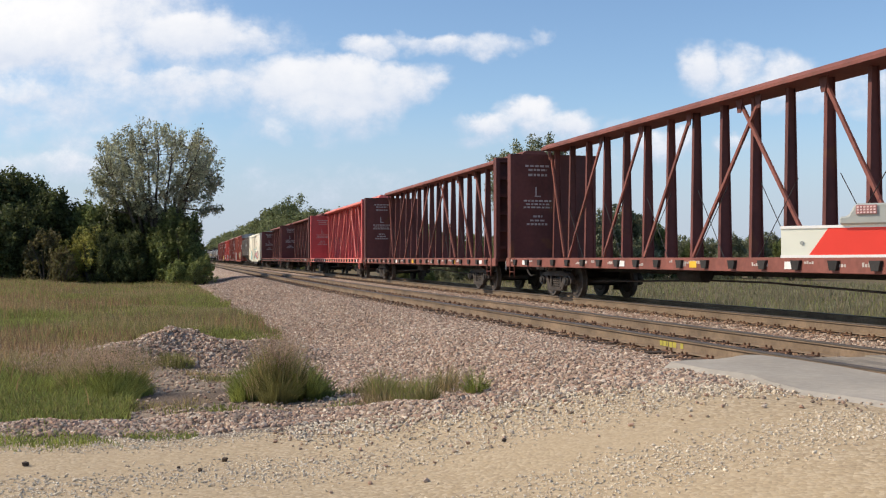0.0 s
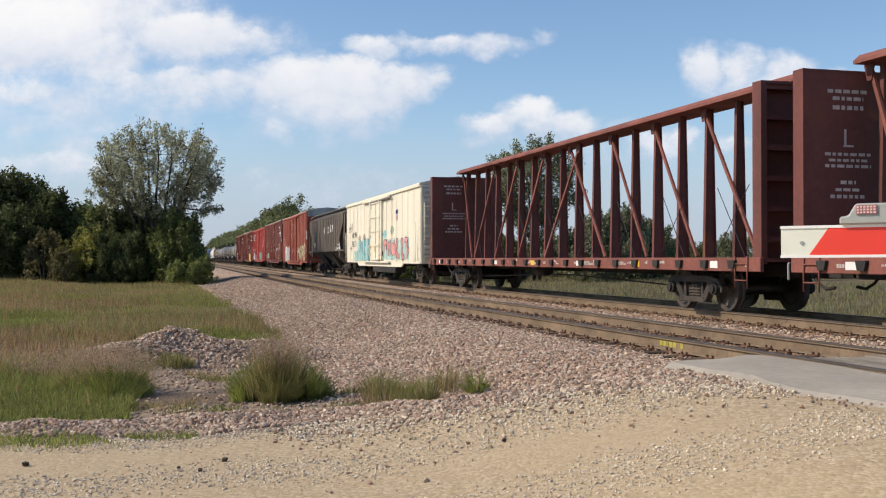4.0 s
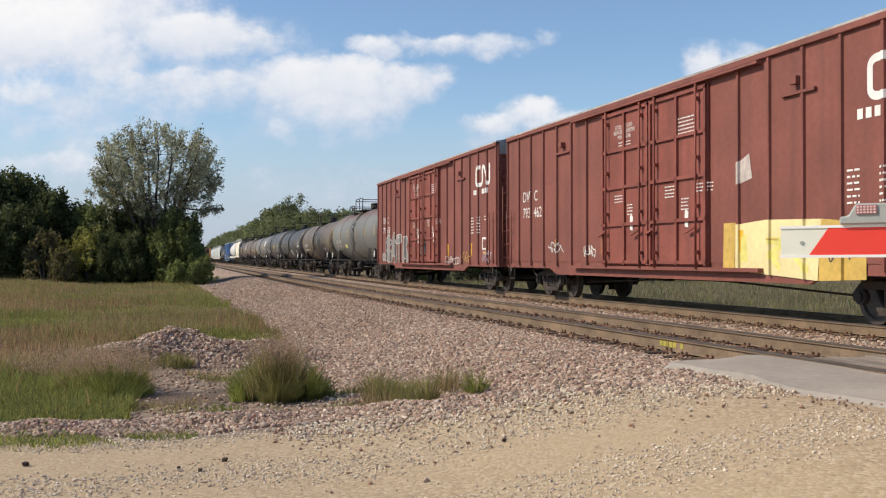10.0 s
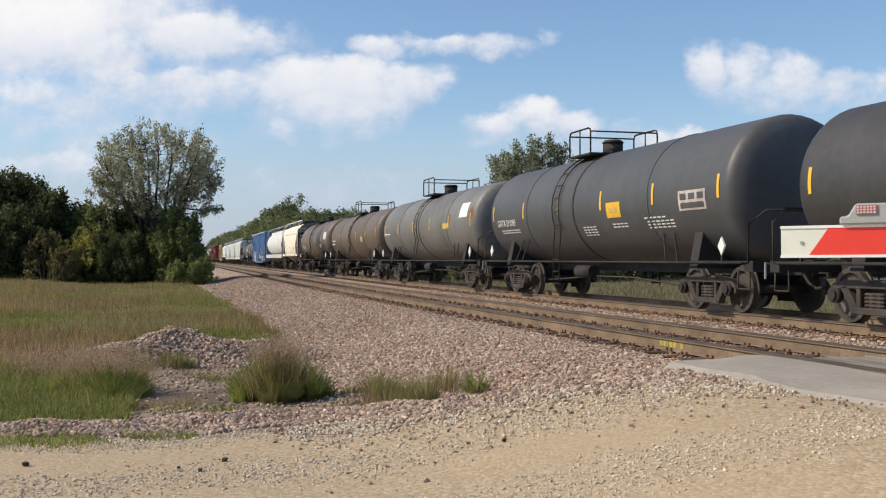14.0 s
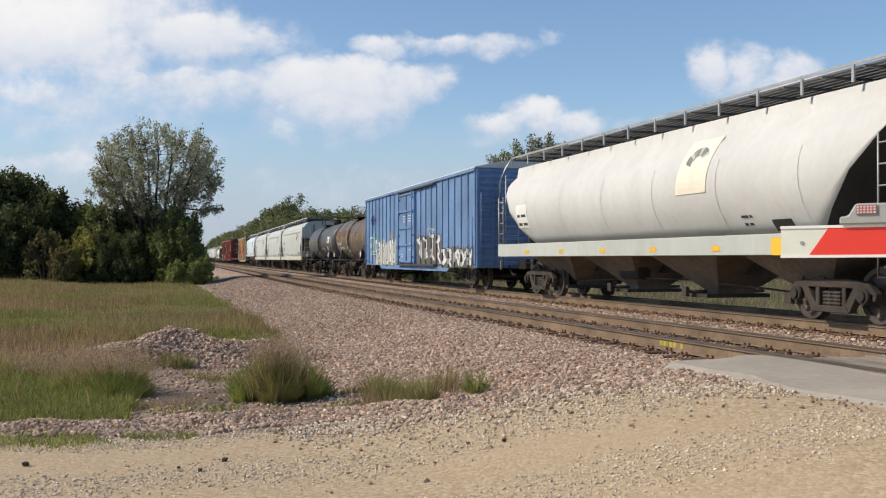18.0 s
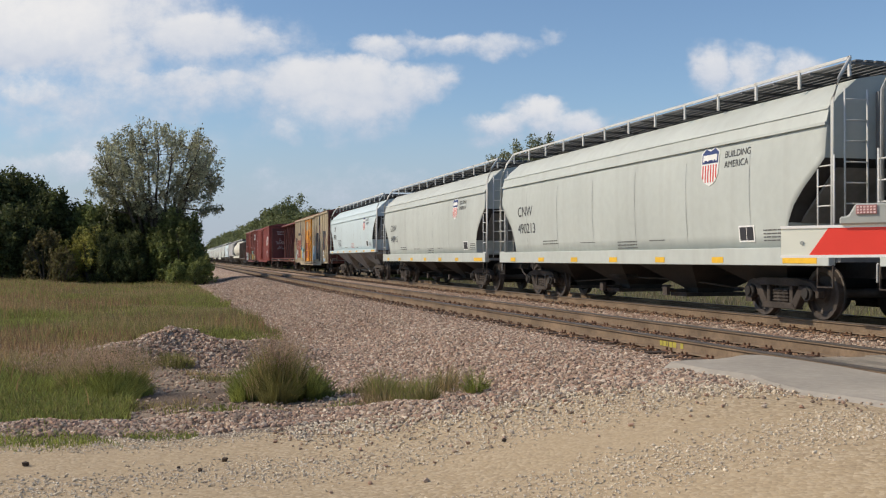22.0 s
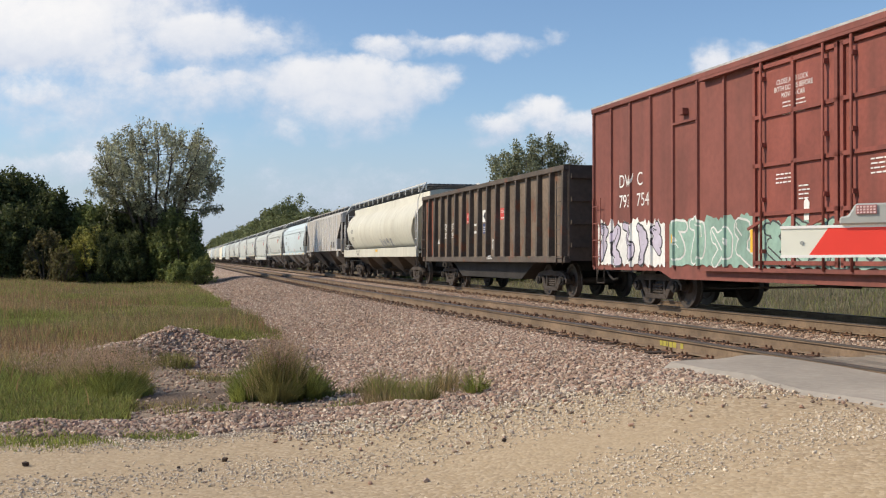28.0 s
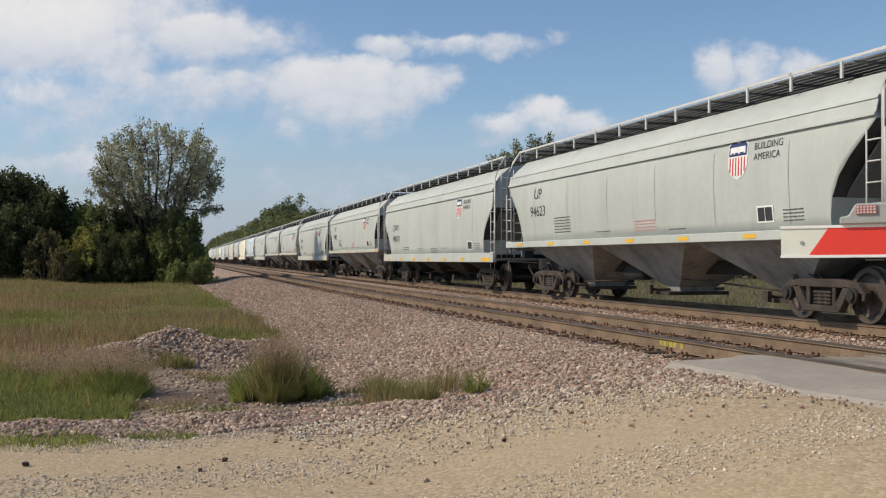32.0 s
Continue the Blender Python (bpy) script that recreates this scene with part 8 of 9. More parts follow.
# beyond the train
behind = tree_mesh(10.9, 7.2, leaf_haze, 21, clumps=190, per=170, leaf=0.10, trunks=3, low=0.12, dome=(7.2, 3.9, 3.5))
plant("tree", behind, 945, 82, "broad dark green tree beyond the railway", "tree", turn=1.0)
conif = tree_mesh(10.5, 10.5, leaf_far_haze, 22, clumps=150, per=190, leaf=0.22, low=0.05)
wood = tree_mesh(9.5, 12.0, leaf_far_haze, 23, clumps=150, per=170, leaf=0.23, low=0.03)
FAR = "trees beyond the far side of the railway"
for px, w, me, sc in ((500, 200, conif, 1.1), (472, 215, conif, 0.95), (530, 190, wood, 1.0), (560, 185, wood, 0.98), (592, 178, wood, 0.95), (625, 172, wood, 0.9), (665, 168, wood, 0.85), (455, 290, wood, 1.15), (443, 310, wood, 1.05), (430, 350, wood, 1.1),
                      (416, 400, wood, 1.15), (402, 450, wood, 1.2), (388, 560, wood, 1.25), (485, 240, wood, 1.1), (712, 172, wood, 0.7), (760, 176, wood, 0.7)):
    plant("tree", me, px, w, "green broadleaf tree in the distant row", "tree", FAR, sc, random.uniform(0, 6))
SCRUB = "scrub beyond the railway"
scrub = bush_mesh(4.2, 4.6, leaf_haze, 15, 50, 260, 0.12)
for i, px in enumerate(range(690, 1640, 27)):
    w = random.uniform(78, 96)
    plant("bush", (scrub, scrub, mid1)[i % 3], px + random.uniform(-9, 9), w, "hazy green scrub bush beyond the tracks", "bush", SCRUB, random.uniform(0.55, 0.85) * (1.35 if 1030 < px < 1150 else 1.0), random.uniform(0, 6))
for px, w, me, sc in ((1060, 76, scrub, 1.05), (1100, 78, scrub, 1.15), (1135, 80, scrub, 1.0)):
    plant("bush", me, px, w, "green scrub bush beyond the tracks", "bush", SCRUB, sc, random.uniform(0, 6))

grass_green = material("grass_green", (0.275, 0.305, 0.090), 0.7, var=0.25, size=0.6, island=0.4, through_leaf=0.5, spec=0.2)
grass_far = material("grass_far", (0.27, 0.25, 0.155), 0.8, var=0.25, size=0.6, island=0.4, through_leaf=0.5, spec=0.2)
grass_olive = material("grass_olive", (0.265, 0.25, 0.10), 0.8, var=0.3, size=0.6, island=0.4, through_leaf=0.5, spec=0.2)
seed_mat = material("seed_head", (0.50, 0.36, 0.27), 0.85, var=0.25, size=0.6, island=0.4, through_leaf=0.4, spec=0.1)
grass_dry = material("grass_dry", (0.39, 0.31, 0.165), 0.8, var=0.25, size=0.6, island=0.4, through_leaf=0.5, spec=0.2)
grass_rust = material("grass_rust", (0.37, 0.235, 0.14), 0.8, var=0.25, size=0.6, island=0.4, through_leaf=0.5, spec=0.2)


def blades(name, x, y, h, mat, label, width=0.012, lean=0.35, seed=1, out=None):
    """Grass: each blade a bent tapering strip."""
    r = np.random.default_rng(seed)
    n = len(x)
    z = relief(x, y)
    an, bn = r.uniform(0, 6.28, n), r.uniform(0, 6.28, n)
    le = r.uniform(0.1, 1, n) * lean * h
    if out is not None:
        bn = out[0] + r.normal(0, 0.5, n)
        le = h * lean * out[1] * r.uniform(0.5, 1.2, n)
    wx, wy = np.cos(an) * width, np.sin(an) * width
    dx, dy = np.cos(bn) * le, np.sin(bn) * le
    P = lambda k, s, t: np.stack([x + dx * k * k + wx * s, y + dy * k * k + wy * s, z - 0.02 + h * t], 1)
    v = np.stack([P(0, -1, 0), P(0, 1, 0), P(0.55, 0.75, 0.6), P(0.55, -0.75, 0.6), P(1, 0.15, 1), P(1, -0.15, 1)], 1).reshape(-1, 3)
    b = (np.arange(n) * 6)[:, None]
    f = np.concatenate([b + np.array([[0, 1, 2, 3]]), b + np.array([[3, 2, 4, 5]])], 0)
    return tagged(new(name, cloud_mesh(name, v, f, mat)), label, "grass", kind="stuff")


def field_points(n, seed, w0=9.4, w1=74):
    r = np.random.default_rng(seed)
    w = w0 * (w1 / w0) ** r.uniform(0, 1, n)
    px = r.uniform(-40, 500, n)
    X = (px - 784) / 1855.0 * w
    a = radians(15.56)
    x, y = X * math.cos(a) + w * math.sin(a), -X * math.sin(a) + w * math.cos(a)
    k = (zone(x, y) == 0) & (x - sway(y) < 2.8)
    return x[k], y[k], w[k]


def tall(x, y):
    return 0.75 + 0.5 * wob(x, y, 0.35) + 0.2 * wob(x, y, 1.1)


def patchy(x, y, s, ox, oy):
    return wob(x + ox, y + oy, s) + 0.5 * wob(x + oy, y + ox, s * 2.7)


x_, y_, w_ = field_points(100000, 31)
k_ = patchy(x_, y_, 0.42, 0, 0) + 0.9 * np.exp(-((y_ - 11.6) / 1.2) ** 2) + 0.8 * np.exp(-((y_ - 36) / 7.0) ** 2) * (x_ > 0) > -0.15
blades("field_grass", x_[k_], y_[k_], (0.24 * tall(x_, y_) * np.random.default_rng(1).uniform(0.5, 1.2, len(x_)))[k_], grass_green, "uneven green field grass", 0.008, 0.6)
x_, y_, w_ = field_points(70000, 35)
blades("olive_grass", x_, y_, 0.22 * tall(x_, y_) * np.random.default_rng(6).uniform(0.5, 1.2, len(x_)), grass_olive, "dull olive grass of late summer", 0.008, 0.6)
x_, y_, w_ = field_points(52000, 32, 13.0)
k_ = patchy(x_, y_, 0.35, 3, 5) > 0.05
blades("dry_grass", x_[k_], y_[k_], (0.40 * tall(x_, y_) * np.random.default_rng(2).uniform(0.5, 1.2, len(x_)))[k_], grass_dry, "tall tan seeding grass", 0.005, 0.5)
x_, y_, w_ = field_points(46000, 33, 11.5, 60)
k_ = patchy(x_, y_, 0.33, 9, -2) - 0.12 * (x_ - sway(y_)) + np.random.default_rng(8).normal(0, 0.5, len(x_)) > 0.85
blades("rusty_weeds", x_[k_], y_[k_], (0.40 * np.random.default_rng(3).uniform(0.4, 1.1, len(x_)))[k_], grass_rust, "reddish seed heads of field weeds", 0.007, 0.45)


def seed_haze(px, w, spread, base, h, n, seed, label):
    """Loose seed heads, tiny flecks held over a clump."""
    x0, y0 = spot(px, w)
    r = np.random.default_rng(seed)
    x, y = x0 + r.normal(0, spread, n), y0 + r.normal(0, spread * 0.6, n)
    z = relief(x, y) + base + h * r.beta(1.6, 2.2, n)
    a = r.normal(size=(n, 3)) * np.array([0.5, 0.5, 1.0])
    a /= np.linalg.norm(a, axis=1)[:, None]
    b = np.cross(a, r.normal(size=(n, 3)))
    b /= np.linalg.norm(b, axis=1)[:, None]
    s = r.uniform(0.008, 0.02, (n, 1))
    p = np.stack([x, y, z], 1)
    v = np.stack([p - a * s, p + b * s * 0.22, p + a * s, p - b * s * 0.22], 1).reshape(-1, 3)
    tagged(new("seed_heads", cloud_mesh("seed_heads", v, np.arange(n * 4).reshape(-1, 4), seed_mat)), label, "grass", kind="stuff")


def clump(px, w, n, radius, h, seed, label, mat=grass_green, name="grass_clump"):
    x0, y0 = spot(px, w)
    r = np.random.default_rng(seed)
    m = 7
    sub = np.stack([r.uniform(-1, 1, m) * radius * 0.75, r.uniform(-1, 1, m) * radius * 0.6], 1)
    tallness = r.uniform(0.35, 1.1, m)
    pick = r.integers(0, m, n)
    a, q = r.uniform(0, 6.28, n), r.uniform(0, 1, n) ** 0.6
    x, y = x0 + sub[pick, 0] + np.cos(a) * q * radius * 0.45, y0 + sub[pick, 1] + np.sin(a) * q * radius * 0.45
    hh = h * tallness[pick] * (1.0 - 0.5 * q ** 1.6) * r.uniform(0.45, 1.1, n)
    return blades(name, x, y, hh, mat, label, 0.0055, 0.75, seed, (a, 0.25 + 0.7 * q))


def fountain(px, w, n, base, spread, h, seed, label, mat, name):
    """One dense tussock whose blades arch outwards from the root."""
    x0, y0 = spot(px, w)
    r = np.random.default_rng(seed)
    a, q = r.uniform(0, 6.28, n), r.uniform(0, 1, n) ** 0.55
    lump = 1.0 + 0.22 * np.sin(a * 3 + seed) + 0.12 * np.sin(a * 7 + 1)
    x, y = x0 + np.cos(a) * q * base * lump, y0 + np.sin(a) * q * base * lump
    hh = h * (1.02 - 0.62 * q ** 1.5) * lump ** 0.6 * r.uniform(0.5, 1.1, n)
    return blades(name, x, y, hh, mat, label, 0.0042, 1.0, seed, (a, spread * (0.15 + q)))


TUSSOCK = "bushy green grass clump on the stones"
for i, (px, w, n, base, spread, hh) in enumerate(((482, 12.7, 1700, 0.24, 0.5, 0.64), (512, 12.6, 1700, 0.26, 0.55, 0.56), (452, 12.6, 1400, 0.24, 0.6, 0.46), (540, 12.5, 1400, 0.24, 0.6, 0.44), (495, 12.35, 1200, 0.26, 0.9, 0.40), (560, 12.6, 600, 0.16, 0.9, 0.30), (436, 12.45, 500, 0.16, 0.9, 0.26))):
    fountain(px, w, n, base, spread, hh, 141 + i, TUSSOCK, grass_olive if i % 3 == 1 else grass_green, "grass_clump")
fountain(490, 12.6, 700, 0.32, 0.5, 0.80, 42, "tan seed stalks above the grass clump", grass_dry, "seed_stalks")
seed_haze(492, 12.6, 0.17, 0.34, 0.5, 3600, 46, "tan haze of seed heads over the grass clump")
for i, (px, w, n, base, spread, hh) in enumerate(((150, 13.0, 900, 0.24, 0.85, 0.36), (180, 12.9, 1100, 0.26, 0.85, 0.42), (212, 13.0, 1100, 0.24, 0.85, 0.44), (236, 12.9, 700, 0.18, 0.9, 0.32), (120, 13.1, 700, 0.24, 0.9, 0.34), (195, 12.6, 900, 0.3, 0.9, 0.30))):
    fountain(px, w, n, base, spread, hh, 161 + i, "low dense green grass clump", grass_green, "grass_clump")
clump(180, 13.1, 1100, 0.5, 0.62, 44, "tan seed stalks above the grass clump", grass_dry, "seed_stalks")
seed_haze(195, 13.1, 0.30, 0.26, 0.40, 5200, 47, "pinkish haze of seed heads over the grass clump")
seed_haze(120, 13.6, 0.45, 0.22, 0.4, 3200, 48, "pinkish haze of seed heads over the grass clump")
clump(300, 15.9, 900, 0.42, 0.24, 45, "short sparse grass on stones", grass_olive)
rr = random.Random(77)
for i in range(34):
    px, w = rr.gauss(725, 62), rr.uniform(11.4, 12.9)
    fountain(px, w, rr.randint(40, 150), rr.uniform(0.06, 0.18), 0.75, rr.uniform(0.16, 0.44) * (0.6 if px > 800 else 1.0), 90 + i, "sparse weedy grass tuft among stones", (grass_dry, grass_green, grass_olive)[i % 3], "grass_tuft")
fountain(843, 12.0, 260, 0.12, 0.8, 0.32, 88, "sparse weedy grass tuft among stones", grass_green, "grass_tuft")
for i, (px, w, n, rad, hh) in enumerate(((620, 11.6, 500, 0.4, 0.14), (700, 11.0, 450, 0.5, 0.11), (560, 11.1, 450, 0.5, 0.10), (810, 10.6, 350, 0.35, 0.10), (392, 14.6, 400, 0.4, 0.14), (455, 15.6, 500, 0.4, 0.18), (360, 15.3, 260, 0.3, 0.12), (250, 15.8, 600, 0.6, 0.22), (430, 11.5, 500, 0.5, 0.12), (330, 12.0, 400, 0.5, 0.12), (270, 11.6, 600, 0.5, 0.16))):
    clump(px, w, n, rad, hh, 50 + i, "short sparse grass among stones", (grass_dry, grass_olive, grass_green)[i % 3], "grass_tuft")
r_ = np.random.default_rng(61)
x_ = r_.uniform(-4.4, 0.4, 7000)
y_ = 9.35 + 0.1 * (x_ + 2) + r_.normal(0, 0.16, 7000) + 0.1 * wob(x_, x_ * 2)
k_ = wob(x_, y_, 1.4) > -0.75
blades("verge_grass", x_[k_], y_[k_], r_.uniform(0.02, 0.075, len(x_))[k_], grass_green, "thin strip of short verge grass", 0.006, 0.6)
# far side strip behind the tracks
r_ = np.random.default_rng(62)
y_ = 12 * (95 / 12) ** r_.uniform(0, 1, 60000)
x_ = sway(y_) + 16.2 + 26 * r_.uniform(0, 1, 60000) ** 1.3
blades("far_grass", x_, y_, 0.34 * (0.8 + 0.3 * wob(x_, y_, 0.5)) * r_.uniform(0.5, 1.2, 60000), grass_far, "pale tan grass beyond the far track", 0.014, 0.5)
y_, x_ = y_[:7000] * 1.01, x_[:7000] + 0.3
blades("far_green_grass", x_, y_, 0.3 * r_.uniform(0.5, 1.2, 7000), grass_green, "green grass beyond the far track", 0.014, 0.5)

# ---- clouds: one far sheet that drifts slowly ----
cm = bpy.data.materials.new("cloud")
cm.use_nodes = True
N, Lk = cm.node_tree.nodes, cm.node_tree.links
N.remove(N["Principled BSDF"])
uvn = N.new("ShaderNodeUVMap")
uvn.uv_map = "sky"
wn_ = N.new("ShaderNodeTexNoise")
wn_.inputs["Scale"].default_value, wn_.inputs["Detail"].default_value = 9.0, 10.0
wn_.inputs["Roughness"].default_value = 0.62
mp = N.new("ShaderNodeMapping")
mp.inputs["Scale"].default_value = (1.78, 1.2, 1.0)
Lk.new(uvn.outputs[0], mp.inputs[0])
Lk.new(mp.outputs[0], wn_.inputs["Vector"])

def mathn(op, *src):
    n = N.new("ShaderNodeMath")
    n.operation = op
    for sock, val in zip(n.inputs, src):
        if isinstance(val, (int, float)):
            sock.default_value = val
        else:
            Lk.new(val, sock)
    return n.outputs[0]


# billows push the outlines about
warp = N.new("ShaderNodeTexNoise")
warp.inputs["Scale"].default_value, warp.inputs["Detail"].default_value, warp.inputs["Roughness"].default_value = 17.0, 5.0, 0.55
Lk.new(mp.outputs[0], warp.inputs["Vector"])
wv = N.new("ShaderNodeVectorMath")
wv.operation = "MULTIPLY_ADD"
Lk.new(warp.outputs["Color"], wv.inputs[0])
wv.inputs[1].default_value, wv.inputs[2].default_value = (0.05, 0.06, 0), (-0.025, -0.03, 0)
wp = N.new("ShaderNodeVectorMath")
Lk.new(uvn.outputs[0], wp.inputs[0])
Lk.new(wv.outputs[0], wp.inputs[1])
total, shade = None, None
# centre (u, v), half width, height above and below it, weight: clouds with crisp heads and feathered feet
HEAPS = ((0.215, 0.060, 0.095, 0.055, 0.080, 1.0), (0.165, 0.030, 0.08, 0.04, 0.06, 0.85), (0.285, 0.080, 0.05, 0.035, 0.05, 0.8), (0.03, 0.055, 0.15, 0.10, 0.11, 1.2), (0.09, 0.10, 0.12, 0.08, 0.09, 0.85), (0.10, 0.02, 0.16, 0.08, 0.11, 0.95), (0.20, 0.11, 0.20, 0.10, 0.10, 0.6),
         (0.425, 0.095, 0.038, 0.028, 0.035, 0.85), (0.49, 0.080, 0.055, 0.022, 0.035, 0.85), (0.555, 0.090, 0.055, 0.03, 0.03, 0.8), (0.612, 0.075, 0.02, 0.04, 0.025, 0.6),
         (0.335, 0.150, 0.075, 0.055, 0.10, 1.0), (0.40, 0.145, 0.075, 0.042, 0.13, 1.05), (0.448, 0.150, 0.06, 0.042, 0.09, 1.0), (0.49, 0.155, 0.03, 0.02, 0.03, 0.75), (0.37, 0.215, 0.10, 0.06, 0.085, 0.7), (0.325, 0.265, 0.03, 0.035, 0.035, 0.62),
         (0.20, 0.155, 0.11, 0.025, 0.055, 0.85), (0.25, 0.175, 0.12, 0.04, 0.09, 0.7), (0.03, 0.190, 0.055, 0.05, 0.04, 0.85), (0.055, 0.245, 0.035, 0.022, 0.025, 0.65), (0.09, 0.19, 0.22, 0.09, 0.12, 0.66), (0.07, 0.325, 0.12, 0.03, 0.05, 0.72), (0.12, 0.28, 0.2, 0.05, 0.08, 0.5),
         (0.605, 0.225, 0.045, 0.035, 0.060, 1.05), (0.565, 0.245, 0.05, 0.028, 0.045, 0.95), (0.645, 0.240, 0.045, 0.03, 0.05, 0.95), (0.705, 0.250, 0.025, 0.022, 0.03, 0.6), (0.745, 0.285, 0.040, 0.035, 0.045, 0.85), (0.775, 0.275, 0.025, 0.026, 0.04, 0.85), (0.83, 0.285, 0.030, 0.025, 0.03, 0.7),
         (0.800, 0.125, 0.030, 0.045, 0.075, 0.82), (0.838, 0.130, 0.035, 0.050, 0.075, 0.8), (0.895, 0.145, 0.050, 0.050, 0.075, 0.78), (0.955, 0.170, 0.060, 0.035, 0.060, 0.76), (1.01, 0.165, 0.05, 0.04, 0.06, 0.74), (0.985, 0.225, 0.05, 0.025, 0.03, 0.66), (0.86, 0.185, 0.09, 0.05, 0.05, 0.7), (0.65, 0.30, 0.09, 0.03, 0.05, 0.5), (0.38, 0.36, 0.16, 0.05, 0.09, 0.5))
for u, v, a, bt, bl, wgt in HEAPS:
    d = N.new("ShaderNodeVectorMath")
    d.operation = "SUBTRACT"
    Lk.new(wp.outputs[0], d.inputs[0])
    d.inputs[1].default_value = (u, v, 0)
    sp_ = N.new("ShaderNodeSeparateXYZ")
    Lk.new(d.outputs[0], sp_.inputs[0])
    down = mathn("DIVIDE", sp_.outputs[1], bl)
    tallv = mathn("MAXIMUM", down, mathn("DIVIDE", sp_.outputs[1], -bt))
    across = mathn("DIVIDE", sp_.outputs[0], a)
    ln = mathn("SQRT", mathn("ADD", mathn("MULTIPLY", across, across), mathn("MULTIPLY", tallv, tallv)))
    mr = N.new("ShaderNodeMapRange")
    mr.interpolation_type = "SMOOTHSTEP"
    mr.inputs["From Min"].default_value, mr.inputs["From Max"].default_value = 1.55, 0.25
    mr.inputs["To Max"].default_value = wgt
    Lk.new(ln, mr.inputs["Value"])
    # the feet of a cloud are shaded, its head sunlit
    dim = mathn("MULTIPLY", mr.outputs[0], mathn("SUBTRACT", 0.75, mathn("MULTIPLY", down, 0.5)))
    total = mr.outputs[0] if total is None else mathn("MAXIMUM", total, mr.outputs[0])
    shade = dim if shade is None else mathn("MAXIMUM", shade, dim)
ad = N.new("ShaderNodeMath")
ad.operation = "MULTIPLY_ADD"
Lk.new(wn_.outputs["Fac"], ad.inputs[0])
ad.inputs[1].default_value = 1.3
ad.inputs[2].default_value = -0.75
su = N.new("ShaderNodeMath")
su.operation = "ADD"
Lk.new(total, su.inputs[0])
Lk.new(ad.outputs[0], su.inputs[1])
cl = N.new("ShaderNodeMapRange")
cl.interpolation_type = "SMOOTHSTEP"
cl.inputs["From Min"].default_value, cl.inputs["From Max"].default_value = 0.16, 0.88
cl.inputs["To Max"].default_value = 0.95
Lk.new(su.outputs[0], cl.inputs["Value"])
em, tp, mxs = N.new("ShaderNodeEmission"), N.new("ShaderNodeBsdfTransparent"), N.new("ShaderNodeMixShader")
cc = N.new("ShaderNodeMix")
cc.data_type = "RGBA"
thick = N.new("ShaderNodeMapRange")
thick.inputs["From Min"].default_value, thick.inputs["From Max"].default_value = 0.25, 1.0
Lk.new(mathn("ADD", shade, mathn("MULTIPLY", ad.outputs[0], 0.5)), thick.inputs["Value"])
Lk.new(thick.outputs[0], cc.inputs[0])
cc.inputs[6].default_value, cc.inputs[7].default_value = (0.62, 0.68, 0.80, 1), (0.98, 0.96, 0.95, 1)
Lk.new(cc.outputs[2], em.inputs[0])
em.inputs[1].default_value = 0.86
# pale haze towards the horizon
sv = N.new("ShaderNodeSeparateXYZ")
Lk.new(uvn.outputs[0], sv.inputs[0])
hz = N.new("ShaderNodeMapRange")
hz.interpolation_type = "SMOOTHSTEP"
hz.inputs["From Min"].default_value, hz.inputs["From Max"].default_value, hz.inputs["To Max"].default_value = 0.19, 0.47, 0.78
Lk.new(sv.outputs[1], hz.inputs["Value"])
he, mh = N.new("ShaderNodeEmission"), N.new("ShaderNodeMixShader")
he.inputs[0].default_value, he.inputs[1].default_value = (0.49, 0.57, 0.72, 1), 0.80
Lk.new(hz.outputs[0], mh.inputs[0])
Lk.new(tp.outputs[0], mh.inputs[1])
Lk.new(he.outputs[0], mh.inputs[2])
Lk.new(cl.outputs[0], mxs.inputs[0])
Lk.new(mh.outputs[0], mxs.inputs[1])
Lk.new(em.outputs[0], mxs.inputs[2])
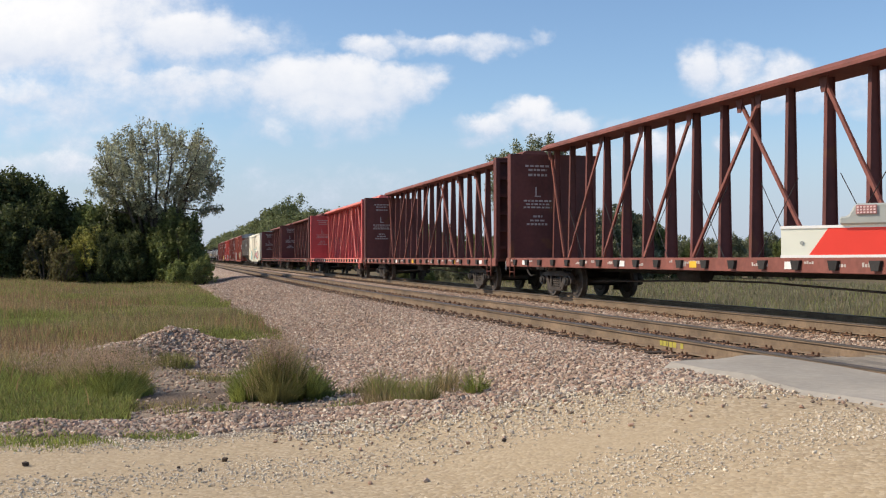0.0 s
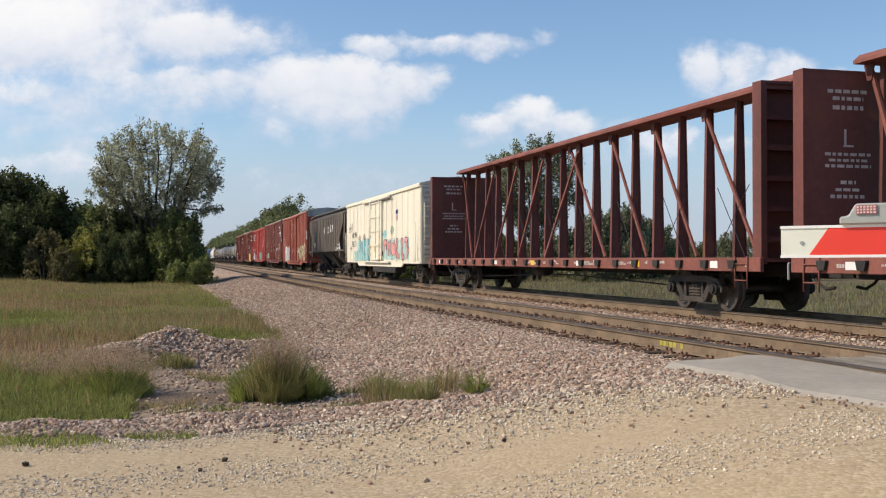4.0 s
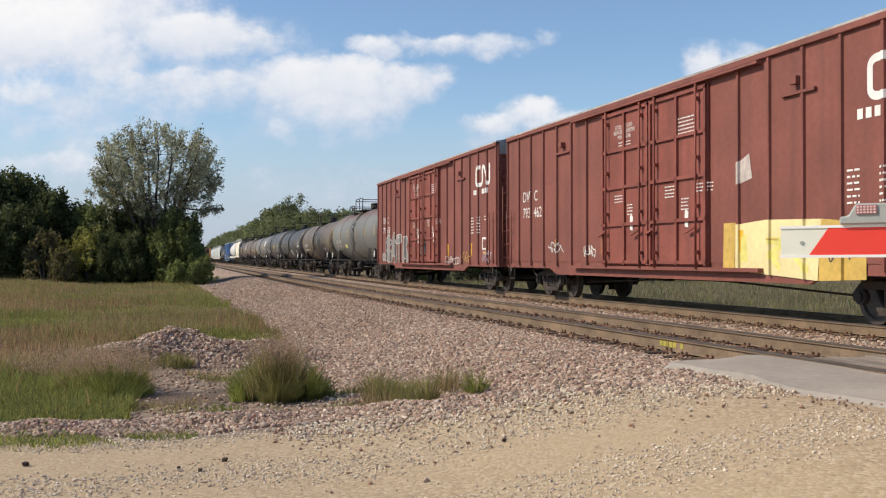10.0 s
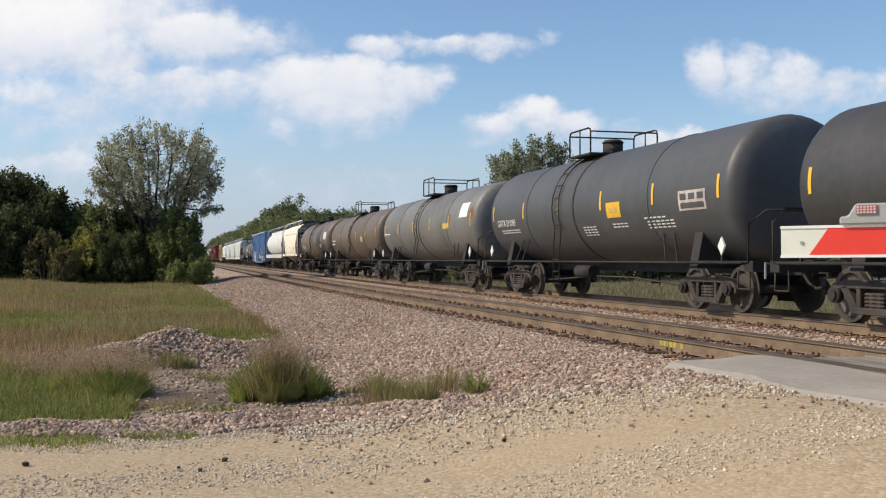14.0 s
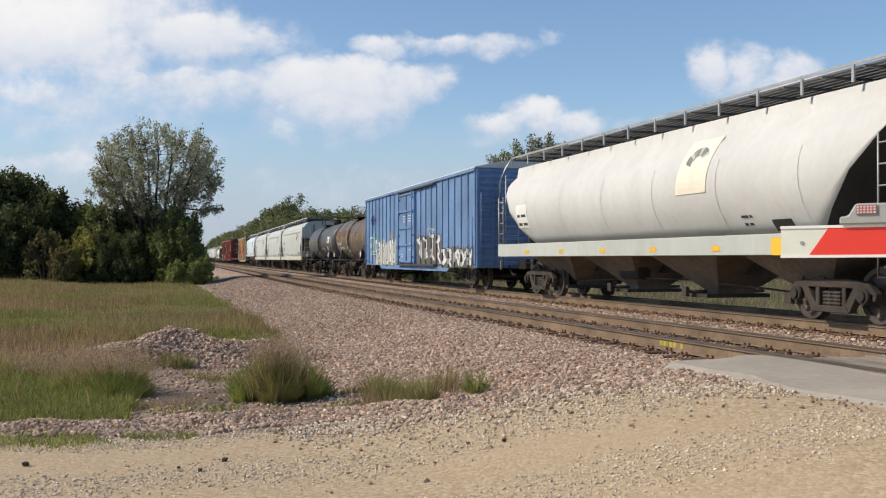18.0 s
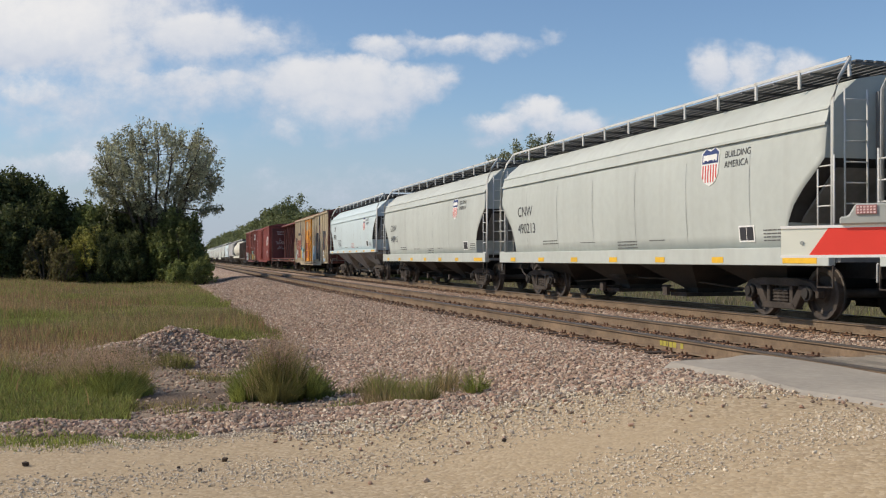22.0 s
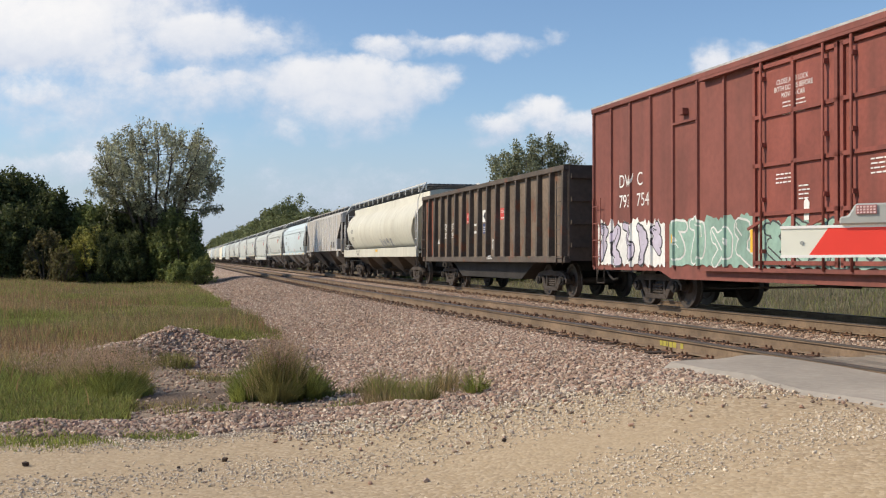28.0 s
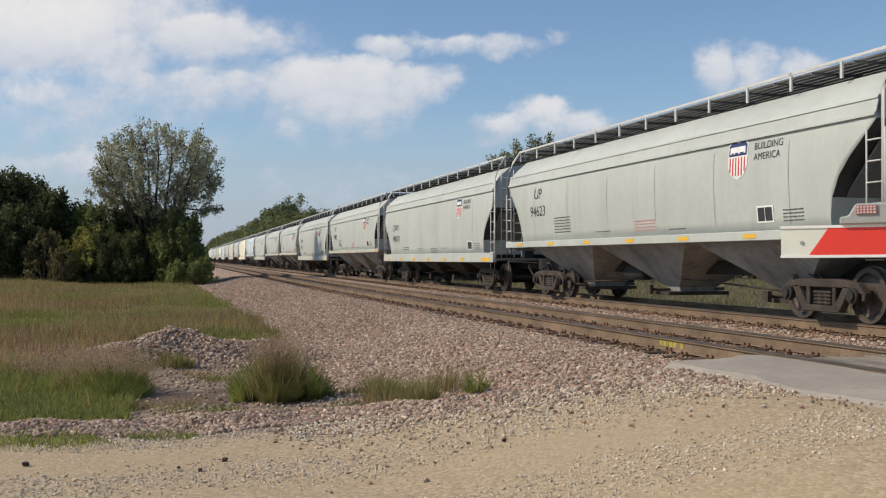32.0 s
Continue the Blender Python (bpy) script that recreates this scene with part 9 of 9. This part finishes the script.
Lk.new(mxs.outputs[0], N["Material Output"].inputs[0])
FARR = 3000.0
cv, cf, cuv = [], [], []
nu, nv = 40, 16
for j in range(nv + 1):
    for i in range(nu + 1):
        u, v = -0.3 + 1.6 * i / nu, -0.25 + 0.76 * j / nv
        X, Z = (u * 1568 - 784) / 1855.0, (458 - v * 882) / 1855.0
        a = radians(15.56)
        cv.append((FARR * (X * math.cos(a) + math.sin(a)), FARR * (-X * math.sin(a) + math.cos(a)), FARR * Z))
        cuv.append((u, v))
for j in range(nv):
    for i in range(nu):
        k = j * (nu + 1) + i
        cf.append((k, k + 1, k + nu + 2, k + nu + 1))
me = bpy.data.meshes.new("cloud_backdrop")
me.from_pydata(cv, [], cf)
lay = me.uv_layers.new(name="sky")
for lp in me.loops:
    lay.data[lp.index].uv = cuv[lp.vertex_index]
me.materials.append(cm)
clouds = tagged(new("cloud_backdrop", me), "heaped white clouds low in a blue sky", "clouds", kind="structure")


# ---- what moves ----
def motions():
    """The train runs south along its bending track; the clouds drift."""
    for car, at in VEHICLES:
        rows = []
        for k in range(65):
            t = k * 0.5
            s = at - SPEED * t
            d = 0.025 / (1 + math.exp(-min(60, max(-60, (s - 40) / 6))))
            rows.append((t, Matrix.Translation((FAR_TRACK + float(sway(s)), s, 0)) @ Matrix.Rotation(-math.atan(d), 4, "Z")))
        walk(car, rows)
    rate = SPEED / WHEEL
    for axles, off in ((FRONT_AXLES, -0.89), (REAR_AXLES, 0.89)):
        walk(axles[0], [(k / 30, Matrix.Translation((0, off, WHEEL)) @ Matrix.Rotation((rate * k / 30) % (2 * math.pi), 4, "X")) for k in range(961)])
        turning = axles[0].animation_data
        for a in axles[1:]:
            a.rotation_mode = "QUATERNION"
            ad_ = a.animation_data_create()
            ad_.action, ad_.action_slot = turning.action, turning.action_slot
    walk(clouds, [(0.0, pose(0, 0, 0, 0, 0, 0.25)), (16.0, pose(0, 0, 0, 0, 0, -0.15)), (32.0, pose(0, 0, 0, 0, 0, -0.55))])


motions()
